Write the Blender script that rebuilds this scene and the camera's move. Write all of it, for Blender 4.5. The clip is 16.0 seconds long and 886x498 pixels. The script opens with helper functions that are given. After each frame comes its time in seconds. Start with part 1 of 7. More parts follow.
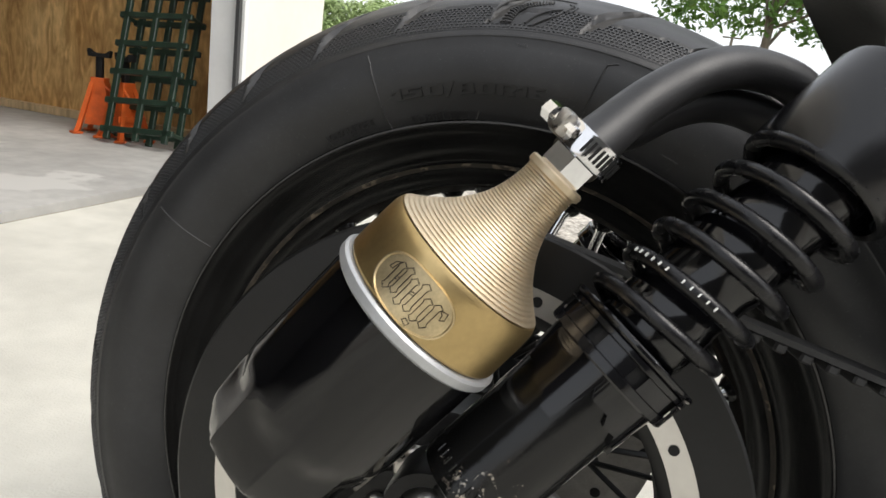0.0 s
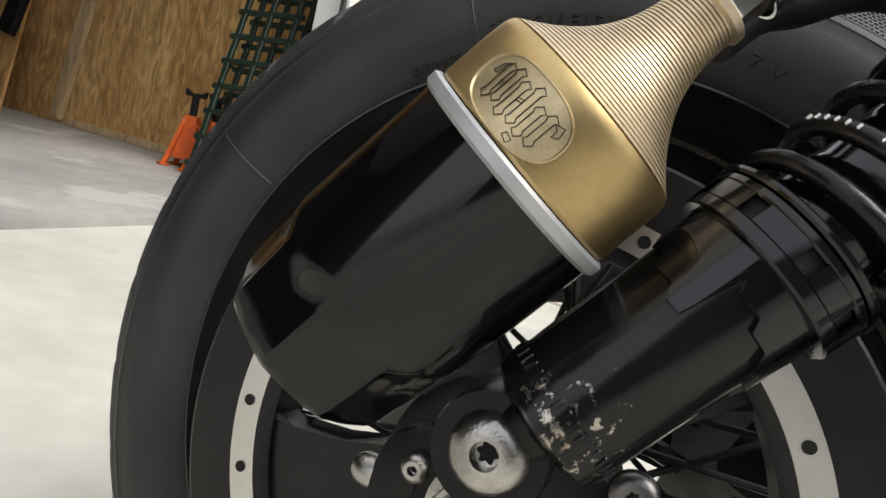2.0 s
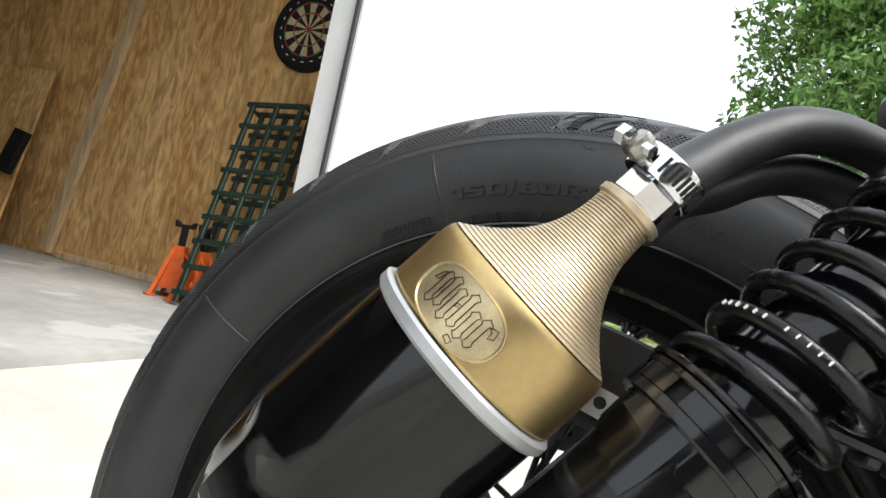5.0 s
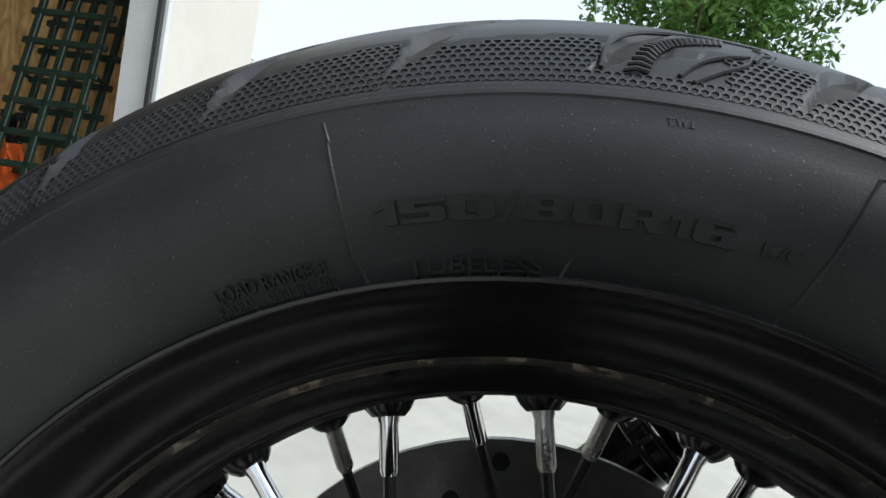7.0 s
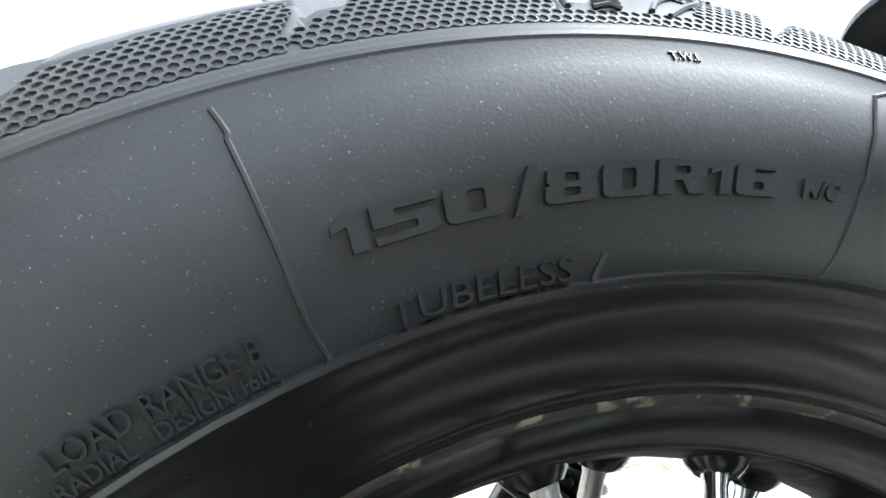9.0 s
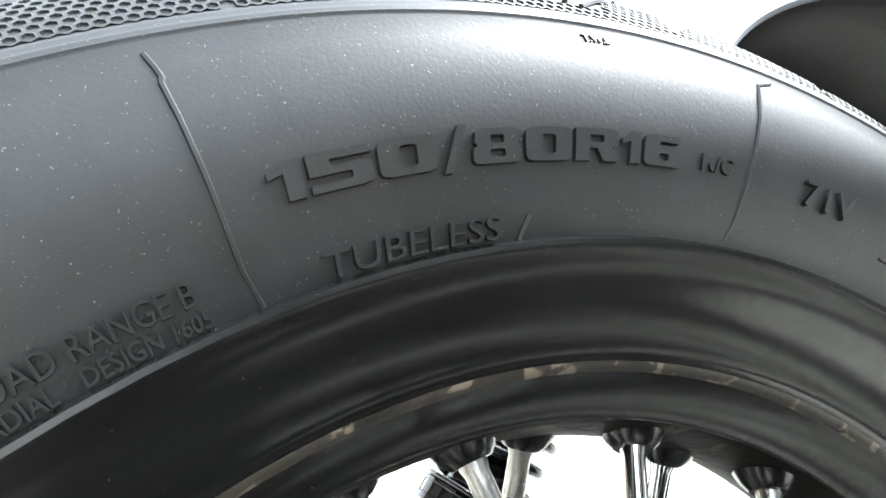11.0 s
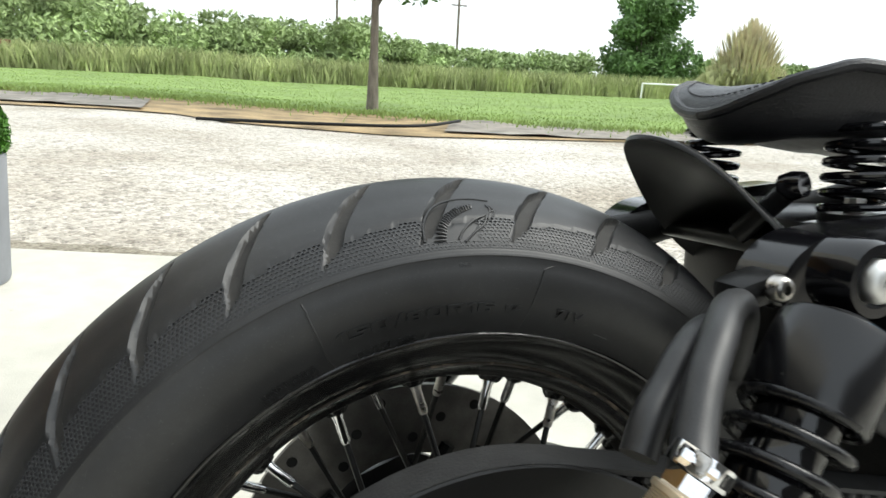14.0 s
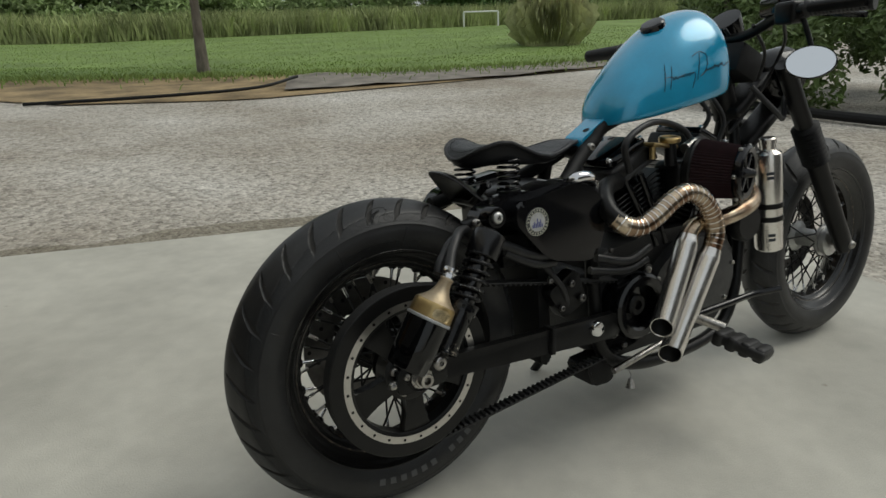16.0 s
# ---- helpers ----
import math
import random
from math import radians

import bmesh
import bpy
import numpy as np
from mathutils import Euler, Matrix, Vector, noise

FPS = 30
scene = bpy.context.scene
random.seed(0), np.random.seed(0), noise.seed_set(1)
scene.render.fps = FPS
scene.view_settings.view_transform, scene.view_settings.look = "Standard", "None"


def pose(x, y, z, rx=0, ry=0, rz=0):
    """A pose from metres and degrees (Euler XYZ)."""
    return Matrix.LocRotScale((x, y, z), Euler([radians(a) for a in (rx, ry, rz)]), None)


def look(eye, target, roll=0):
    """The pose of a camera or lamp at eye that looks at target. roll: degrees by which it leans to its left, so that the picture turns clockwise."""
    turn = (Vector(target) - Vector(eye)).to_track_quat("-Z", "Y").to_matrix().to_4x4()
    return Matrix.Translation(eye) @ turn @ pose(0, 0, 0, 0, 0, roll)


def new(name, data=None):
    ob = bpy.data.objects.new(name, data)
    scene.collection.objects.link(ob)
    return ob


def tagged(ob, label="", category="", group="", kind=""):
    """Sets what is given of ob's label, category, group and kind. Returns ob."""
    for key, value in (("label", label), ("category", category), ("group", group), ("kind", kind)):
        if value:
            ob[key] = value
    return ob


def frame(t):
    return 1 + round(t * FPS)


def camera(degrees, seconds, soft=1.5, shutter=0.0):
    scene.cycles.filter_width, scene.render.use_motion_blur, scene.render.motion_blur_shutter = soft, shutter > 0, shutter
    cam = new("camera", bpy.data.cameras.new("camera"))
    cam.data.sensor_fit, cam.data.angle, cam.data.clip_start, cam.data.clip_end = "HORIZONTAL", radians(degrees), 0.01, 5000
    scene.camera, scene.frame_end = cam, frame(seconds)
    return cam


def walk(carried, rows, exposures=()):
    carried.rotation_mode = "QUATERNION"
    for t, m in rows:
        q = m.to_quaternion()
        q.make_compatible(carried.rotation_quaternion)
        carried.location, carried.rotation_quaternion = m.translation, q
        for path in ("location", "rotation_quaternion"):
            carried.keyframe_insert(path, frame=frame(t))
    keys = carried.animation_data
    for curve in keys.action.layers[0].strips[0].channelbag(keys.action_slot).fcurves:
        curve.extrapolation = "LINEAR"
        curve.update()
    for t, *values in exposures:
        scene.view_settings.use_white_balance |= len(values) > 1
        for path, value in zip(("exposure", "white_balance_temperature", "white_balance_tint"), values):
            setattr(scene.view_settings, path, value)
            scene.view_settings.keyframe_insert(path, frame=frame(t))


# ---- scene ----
cam = camera(68.86, 16.0, soft=1.5, shutter=0.15)
EXPOSURES = [(0, 0.7, 6500, 10), (1.5, 0.5, 6500, 10), (2.5, 0.85, 6450, 10), (3.5, 1.15, 6350, 9), (5.0, 1.15, 6300, 8), (7.3, 0.4, 5900, 6), (8.0, 0.62, 5900, 6), (8.5, 1.2, 5850, 6), (9.0, 2.15, 5750, 5), (9.5, 2.55, 5750, 5), (10.2, 2.85, 5900, 5), (12.5, 2.6, 6000, 5), (13.0, 2.5, 6100, 5), (13.4, 2.6, 6200, 5), (13.8, 1.5, 6300, 4), (14.5, 0.55, 6350, 4), (15.2, -0.2, 6400, 4), (16.0, -0.58, 6500, 4)]
PATH = [
    (0, 0.0537, -0.4095, 0.5752, 75.29, -7.74, 14.31),
    (0.5, 0.0446, -0.4129, 0.5452, 74.69, -9.97, 18.80),
    (1, 0.0418, -0.3979, 0.5195, 75.79, -12.13, 20.51),
    (1.5, 0.0434, -0.3835, 0.5004, 77.60, -13.25, 21.34),
    (2, 0.0464, -0.3731, 0.4854, 81.34, -13.58, 20.70),
    (2.5, 0.0509, -0.3719, 0.4793, 85.11, -13.09, 20.17),
    (3, 0.0546, -0.3714, 0.4679, 88.52, -13.11, 19.76),
    (3.5, 0.0532, -0.3731, 0.4589, 91.35, -13.62, 20.04),
    (4, 0.0566, -0.3739, 0.4545, 93.85, -13.82, 19.86),
    (4.5, 0.0616, -0.3804, 0.4610, 93.60, -14.45, 20.88),
    (5, 0.0582, -0.3865, 0.5120, 91.93, -11.91, 19.56),
    (7.5, -0.0628, -0.1613, 0.5752, 83.59, -10.38, 2.25),
    (8, -0.0790, -0.1635, 0.5558, 90.05, -6.88, -4.08),
    (8.5, -0.0971, -0.1410, 0.5609, 92.93, -1.82, -9.99),
    (9, -0.0949, -0.1173, 0.5495, 94.66, 1.20, -16.92),
    (9.5, -0.0975, -0.1149, 0.5427, 96.38, 2.26, -22.09),
    (10, -0.0999, -0.1175, 0.5360, 98.19, 2.40, -23.68),
    (12.5, -0.0985, -0.1183, 0.5317, 97.25, 3.06, -24.95),
    (13, -0.1111, -0.1469, 0.5719, 89.85, -1.77, -16.88),
    (13.3, -0.1096, -0.1955, 0.6124, 85.75, -3.05, -12.05),
    (13.5, -0.1173, -0.2335, 0.6451, 81.76, -4.27, -12.36),
    (14, -0.1326, -0.3505, 0.7102, 74.90, -2.85, -17.38),
    (14.5, -0.1976, -0.5316, 0.8007, 73.33, 0.15, -21.88),
    (15, -0.3422, -0.7092, 0.8815, 71.87, -0.03, -25.82),
    (15.5, -0.4918, -0.8655, 0.9475, 68.90, -1.14, -30.35),
    (16, -0.5113, -1.0416, 0.9870, 69.63, 1.47, -32.23),
]
walk(cam, [(t, pose(*p)) for t, *p in PATH], EXPOSURES)

# ---- light ----
world = bpy.data.worlds.new("sky")
scene.world = world
world.use_nodes = True
wn = world.node_tree.nodes
wl = world.node_tree.links
sky = wn.new("ShaderNodeTexSky")
sky.sky_type, sky.sun_disc = "NISHITA", False
sky.sun_elevation, sky.sun_rotation = radians(51), radians(105)
sky.air_density, sky.dust_density, sky.ozone_density = 1.0, 4.0, 1.0
veil = wn.new("ShaderNodeMixRGB")
veil.inputs[0].default_value = 0.72
veil.inputs[2].default_value = (9.5, 9.7, 10.0, 1)
wl.new(sky.outputs[0], veil.inputs[1])
wl.new(veil.outputs[0], wn["Background"].inputs[0])
wn["Background"].inputs[1].default_value = 0.1
sun = new("sun", bpy.data.lights.new("sun", "SUN"))
sun.data.energy, sun.data.angle, sun.data.color = 1.5, radians(34), (1, 0.96, 0.91)
sun.matrix_world = look((3.0, -0.8, 3.9), (0, 0, 0))


# ---- materials ----
def mat(name, base, rough=0.5, metal=0.0, var=0.0, scale=30, bump=0.0, bscale=200, var_rough=0.0, dark=None, detail=6, wear=None, wear_at=0.68, wear_scale=14, coat=0.0, stretch=None, rnd=0.0, spec=0.5):
    """Principled surface with two scales of variation, fine relief and optional worn patches."""
    m = bpy.data.materials.new(name)
    m.use_nodes = True
    nt = m.node_tree
    n, l = nt.nodes, nt.links
    bsdf = n["Principled BSDF"]
    bsdf.inputs["Roughness"].default_value, bsdf.inputs["Metallic"].default_value = rough, metal
    bsdf.inputs["Base Color"].default_value = (*base, 1)
    bsdf.inputs["Coat Weight"].default_value = coat
    bsdf.inputs["Coat Roughness"].default_value = 0.06
    bsdf.inputs["Specular IOR Level"].default_value = spec
    tc = n.new("ShaderNodeTexCoord")
    vec = tc.outputs["Object"]
    if stretch:
        mp = n.new("ShaderNodeMapping")
        mp.inputs["Scale"].default_value = stretch
        l.new(vec, mp.inputs[0])
        vec = mp.outputs[0]

    def noise_tex(sc, det):
        t = n.new("ShaderNodeTexNoise")
        t.inputs["Scale"].default_value, t.inputs["Detail"].default_value = sc, det
        l.new(vec, t.inputs["Vector"])
        return t.outputs["Fac"]

    def ramp(src, a, b, ca, cb):
        r = n.new("ShaderNodeValToRGB")
        r.color_ramp.elements[0].position, r.color_ramp.elements[1].position = a, b
        r.color_ramp.elements[0].color, r.color_ramp.elements[1].color = ca, cb
        l.new(src, r.inputs[0])
        return r.outputs[0]

    col = None
    if var:
        d = dark or tuple(c * (1 - var) for c in base)
        lite = tuple(min(1, c * (1 + var * 0.6)) for c in base)
        big = ramp(noise_tex(scale, detail), 0.32, 0.68, (*d, 1), (*lite, 1))
        fine = ramp(noise_tex(scale * 9, 4), 0.3, 0.7, (1 - var * 0.6,) * 3 + (1,), (1, 1, 1, 1))
        mx = n.new("ShaderNodeMixRGB")
        mx.blend_type, mx.inputs[0].default_value = "MULTIPLY", 1
        l.new(big, mx.inputs[1]), l.new(fine, mx.inputs[2])
        col = mx.outputs[0]
    if rnd:
        oi = n.new("ShaderNodeObjectInfo")
        rr = ramp(oi.outputs["Random"], 0, 1, (1 - rnd,) * 3 + (1,), (1 + rnd,) * 3 + (1,))
        mx = n.new("ShaderNodeMixRGB")
        mx.blend_type, mx.inputs[0].default_value = "MULTIPLY", 1
        if col:
            l.new(col, mx.inputs[1])
        else:
            mx.inputs[1].default_value = (*base, 1)
        l.new(rr, mx.inputs[2])
        col = mx.outputs[0]
    if wear:
        wf = ramp(noise_tex(wear_scale, 9), wear_at, wear_at + 0.04, (0, 0, 0, 1), (1, 1, 1, 1))
        mx = n.new("ShaderNodeMixRGB")
        l.new(wf, mx.inputs[0])
        if col:
            l.new(col, mx.inputs[1])
        else:
            mx.inputs[1].default_value = (*base, 1)
        mx.inputs[2].default_value = (*wear, 1)
        col = mx.outputs[0]
    if col:
        l.new(col, bsdf.inputs["Base Color"])
    if var_rough:
        rr = n.new("ShaderNodeMapRange")
        rr.inputs[3].default_value, rr.inputs[4].default_value = rough - var_rough, rough + var_rough
        l.new(noise_tex(scale * 1.7, 5), rr.inputs[0])
        l.new(rr.outputs[0], bsdf.inputs["Roughness"])
    if bump:
        b = n.new("ShaderNodeBump")
        b.inputs["Strength"].default_value, b.inputs["Distance"].default_value = min(1, bump), 0.002
        l.new(noise_tex(bscale, 4), b.inputs["Height"])
        l.new(b.outputs[0], bsdf.inputs["Normal"])
    return m


RUBBER = mat("tyre_rubber", (0.021, 0.0212, 0.0217), 0.44, 0, 0.3, 22, 0.05, 1100, 0.08, wear=(0.12, 0.118, 0.114), wear_at=0.675, wear_scale=1500, spec=0.45)
BLACK_GLOSS = mat("black_gloss_paint", (0.004, 0.004, 0.005), 0.12, 0, 0.2, 40, 0, var_rough=0.05, spec=0.5)
BLACK_SATIN = mat("black_satin_paint", (0.008, 0.008, 0.008), 0.34, 0, 0.3, 30, 0.1, 700, 0.08, spec=0.25)
CAN_BLACK = mat("black_can_enamel", (0.003, 0.003, 0.0035), 0.09, 0, 0.2, 40, 0, var_rough=0.03, spec=0.45)
BLACK_WORN_GLOSS = mat("black_scuffed_gloss", (0.006, 0.006, 0.007), 0.24, 0, 0.3, 40, 0.01, 500, 0.04, wear=(0.03, 0.03, 0.029), wear_at=0.72, wear_scale=300, spec=0.5)
SPRING_BLACK = mat("powder_coated_spring", (0.007, 0.007, 0.008), 0.27, 0, 0.25, 50, 0.08, 700, 0.07, spec=0.35)
BLACK_MATT = mat("black_matt", (0.010, 0.010, 0.010), 0.6, 0, 0.3, 40, 0.2, 500, spec=0.25)
RIM_BLACK = mat("rim_black", (0.010, 0.0098, 0.0095), 0.22, 0, 0.3, 20, 0.03, 300, 0.08, wear=(0.12, 0.10, 0.08), wear_at=0.70, wear_scale=900, spec=0.6)
RIM_DIRTY = mat("rim_inner_grime", (0.012, 0.010, 0.008), 0.62, 0, 0.5, 30, 0.2, 300, 0.1, wear=(0.055, 0.043, 0.032), wear_at=0.6, wear_scale=70, spec=0.12)
RIM_WORN = mat("rim_worn_edge", (0.055, 0.046, 0.036), 0.38, 0, 0.5, 60, 0.1, 300, 0.1, wear=(0.21, 0.17, 0.125), wear_at=0.56, wear_scale=110)
BRASS = mat("brushed_brass", (0.55, 0.405, 0.19), 0.36, 1, 0.14, 45, 0.02, 900, 0.06, wear=(0.16, 0.10, 0.05), wear_at=0.72, wear_scale=420)
BRASS_DARK = mat("aged_brass", (0.66, 0.54, 0.33), 0.42, 1, 0.25, 110, 0.03, 900, 0.08)
BRASS_RIB = mat("ribbed_brass", (0.66, 0.55, 0.39), 0.48, 1, 0.12, 60, 0.05, 900, 0.05)
STEEL = mat("worn_steel", (0.52, 0.5, 0.47), 0.3, 1, 0.35, 80, 0.15, 600, 0.1)
CHROME = mat("chrome", (0.75, 0.75, 0.76), 0.09, 1, 0.1, 60, 0, var_rough=0.03)
STAINLESS = mat("brushed_stainless", (0.86, 0.83, 0.79), 0.24, 1, 0.08, 18, 0, 700, 0.05)
RING_METAL = mat("tarnished_ring_metal", (0.62, 0.60, 0.57), 0.33, 1, 0.08, 20, 0.01, 800, 0.05)
ALU = mat("machined_aluminium", (0.60, 0.60, 0.59), 0.45, 1, 0.1, 90, 0.05, 800, 0.05)
SILVER_RING = mat("silver_gasket_ring", (0.44, 0.45, 0.46), 0.42, 0.55, 0.08, 90, 0.05, 800, 0.05)
BLUE = mat("blue_metallic_paint", (0.022, 0.37, 0.63), 0.25, 0.15, 0.1, 14, 0, var_rough=0.03, coat=1.0)
LEATHER = mat("black_leather", (0.012, 0.012, 0.014), 0.42, 0, 0.3, 40, 0.35, 520, 0.08, spec=0.4)
HOSE = mat("rubber_hose", (0.016, 0.016, 0.017), 0.46, 0, 0.35, 60, 0.08, 900, 0.08)
BELT = mat("belt_rubber", (0.02, 0.02, 0.02), 0.7, 0, 0.3, 60, 0.3, 500)
CONCRETE = mat("pale_concrete", (0.570, 0.553, 0.486), 0.85, 0, 0.20, 1.5, 0.5, 260, wear=(0.34, 0.31, 0.26), wear_at=0.735, wear_scale=9)
FLOOR_GREY = mat("garage_concrete", (0.42, 0.41, 0.385), 0.75, 0, 0.28, 1.6, 0.3, 200, wear=(0.5, 0.49, 0.46), wear_at=0.6, wear_scale=2.5)
DIRT = mat("dry_dirt", (0.40, 0.29, 0.15), 0.95, 0, 0.5, 1.8, 1, 30)
GRASS = mat("grass_ground", (0.19, 0.28, 0.065), 0.9, 0, 0.25, 0.5, 1, 60)
GRASS_BLADE = mat("grass_blades", (0.27, 0.37, 0.10), 0.8, 0, 0.2, 0.6)
WEED = mat("tall_weeds", (0.40, 0.45, 0.19), 0.8, 0, 0.45, 0.5)
LEAF = mat("tree_leaves", (0.12, 0.25, 0.04), 0.55, 0, 0.5, 1.2)
LEAF_DARK = mat("bush_leaves", (0.17, 0.25, 0.075), 0.6, 0, 0.5, 0.6)
LEAF_WILD = mat("hedgerow_leaves", (0.36, 0.47, 0.19), 0.7, 0, 0.45, 0.35)
PLUME = mat("pampas_plumes", (0.55, 0.49, 0.30), 0.8, 0, 0.3, 1.5)
BARK = mat("grey_bark", (0.2, 0.17, 0.14), 0.9, 0, 0.4, 14, 1, 60, stretch=(1, 1, 0.25))
FABRIC = mat("landscape_fabric", (0.27, 0.24, 0.20), 0.8, 0, 0.4, 2.5, 0.6, 30)
PINE = mat("pine_lumber", (0.64, 0.47, 0.27), 0.65, 0, 0.3, 6, 0.2, 60, stretch=(6, 6, 0.6))
WHITE_WALL = mat("cream_wall_paint", (0.8, 0.76, 0.68), 0.7, 0, 0.05, 3, 0.2, 120)
WHITE_TRIM = mat("white_trim", (0.82, 0.82, 0.8), 0.5, 0, 0.05, 5)
DARK_TRIM = mat("dark_weather_strip", (0.05, 0.05, 0.05), 0.6)
ORANGE = mat("orange_enamel", (0.72, 0.13, 0.02), 0.4, 0, 0.2, 20)
RACK_GREEN = mat("dark_green_steel", (0.016, 0.035, 0.022), 0.45, 0, 0.3, 25, 0.1, 300, wear=(0.1, 0.06, 0.04), wear_at=0.68, wear_scale=25)
PLANTER = mat("grey_planter", (0.24, 0.25, 0.27), 0.6, 0, 0.1, 8, 0.1, 200)
WRINKLE = mat("black_wrinkle_engine", (0.008, 0.008, 0.008), 0.5, 0, 0.3, 40, 0.5, 600)
GREY_ENGINE = mat("grey_engine_paint", (0.05, 0.05, 0.05), 0.45, 0.3, 0.3, 40, 0.3, 500)
FILTER_RED = mat("red_filter_gauze", (0.030, 0.008, 0.011), 0.8, 0, 0.3, 60, 0.5, 700)
TITAN = mat("heat_tinted_steel", (0.55, 0.46, 0.34), 0.24, 1, 0.35, 22, 0.05, 600, 0.08, dark=(0.24, 0.13, 0.075))
GREY_ROTOR = mat("brake_steel", (0.17, 0.165, 0.16), 0.35, 1, 0.2, 60, 0.1, 500)
WHITE_INK = mat("white_print", (0.75, 0.75, 0.73), 0.6)
INK = mat("dark_script_ink", (0.012, 0.02, 0.03), 0.4)
PULLEY = mat("pulley_black", (0.007, 0.007, 0.007), 0.36, 0, 0.3, 30, 0.05, 500, 0.08, spec=0.35)



def flakes(name, cols, scale, stretch=(1, 1, 1), rough=0.9, bump=0.8, second=2.6, dist=0.004, big=None, patch=(0.72, 0.70, 0.66)):
    """A surface of many small pieces, each of its own tone: stones of gravel, chips of board."""
    m = bpy.data.materials.new(name)
    m.use_nodes = True
    n, l = m.node_tree.nodes, m.node_tree.links
    bsdf = n["Principled BSDF"]
    bsdf.inputs["Roughness"].default_value = rough
    bsdf.inputs["Specular IOR Level"].default_value = 0.3
    tc, mp = n.new("ShaderNodeTexCoord"), n.new("ShaderNodeMapping")
    mp.inputs["Scale"].default_value = stretch
    l.new(tc.outputs["Object"], mp.inputs[0])
    wob = n.new("ShaderNodeTexNoise")
    wob.inputs["Scale"].default_value = scale * 0.5
    l.new(mp.outputs[0], wob.inputs["Vector"])
    add = n.new("ShaderNodeMixRGB")
    add.blend_type, add.inputs[0].default_value = "ADD", 0.9 / scale
    l.new(mp.outputs[0], add.inputs[1]), l.new(wob.outputs["Color"], add.inputs[2])
    outs = []
    for sc in (scale, scale * second):
        v = n.new("ShaderNodeTexVoronoi")
        v.inputs["Scale"].default_value = sc
        l.new(add.outputs[0], v.inputs["Vector"])
        r = n.new("ShaderNodeValToRGB")
        els = r.color_ramp.elements
        while len(els) < len(cols):
            els.new(0.5)
        for k, c in enumerate(cols):
            els[k].position, els[k].color = k / (len(cols) - 1), (*c, 1)
        l.new(v.outputs["Color"], r.inputs[0])
        outs.append((r.outputs[0], v.outputs["Distance"]))
    mx = n.new("ShaderNodeMixRGB")
    mx.inputs[0].default_value = 0.5
    l.new(outs[0][0], mx.inputs[1]), l.new(outs[1][0], mx.inputs[2])
    big_t = n.new("ShaderNodeTexNoise")
    big_t.inputs["Scale"].default_value, big_t.inputs["Detail"].default_value = big or scale * 0.03, 6
    l.new(tc.outputs["Object"], big_t.inputs["Vector"])
    br = n.new("ShaderNodeValToRGB")
    br.color_ramp.elements[0].position, br.color_ramp.elements[1].position = 0.3, 0.7
    br.color_ramp.elements[0].color, br.color_ramp.elements[1].color = (*patch, 1), (1.1, 1.1, 1.1, 1)
    l.new(big_t.outputs["Fac"], br.inputs[0])
    m2 = n.new("ShaderNodeMixRGB")
    m2.blend_type, m2.inputs[0].default_value = "MULTIPLY", 1
    l.new(mx.outputs[0], m2.inputs[1]), l.new(br.outputs[0], m2.inputs[2])
    l.new(m2.outputs[0], bsdf.inputs["Base Color"])
    b = n.new("ShaderNodeBump")
    b.invert = True
    b.inputs["Strength"].default_value, b.inputs["Distance"].default_value = bump, dist
    l.new(outs[0][1], b.inputs["Height"])
    l.new(b.outputs[0], bsdf.inputs["Normal"])
    return m


GRAVEL = flakes("gravel", [(0.07, 0.063, 0.053), (0.40, 0.38, 0.34), (0.78, 0.75, 0.69), (0.24, 0.22, 0.195)], 30, bump=1.0, dist=0.01, big=0.45, patch=(0.56, 0.51, 0.44))


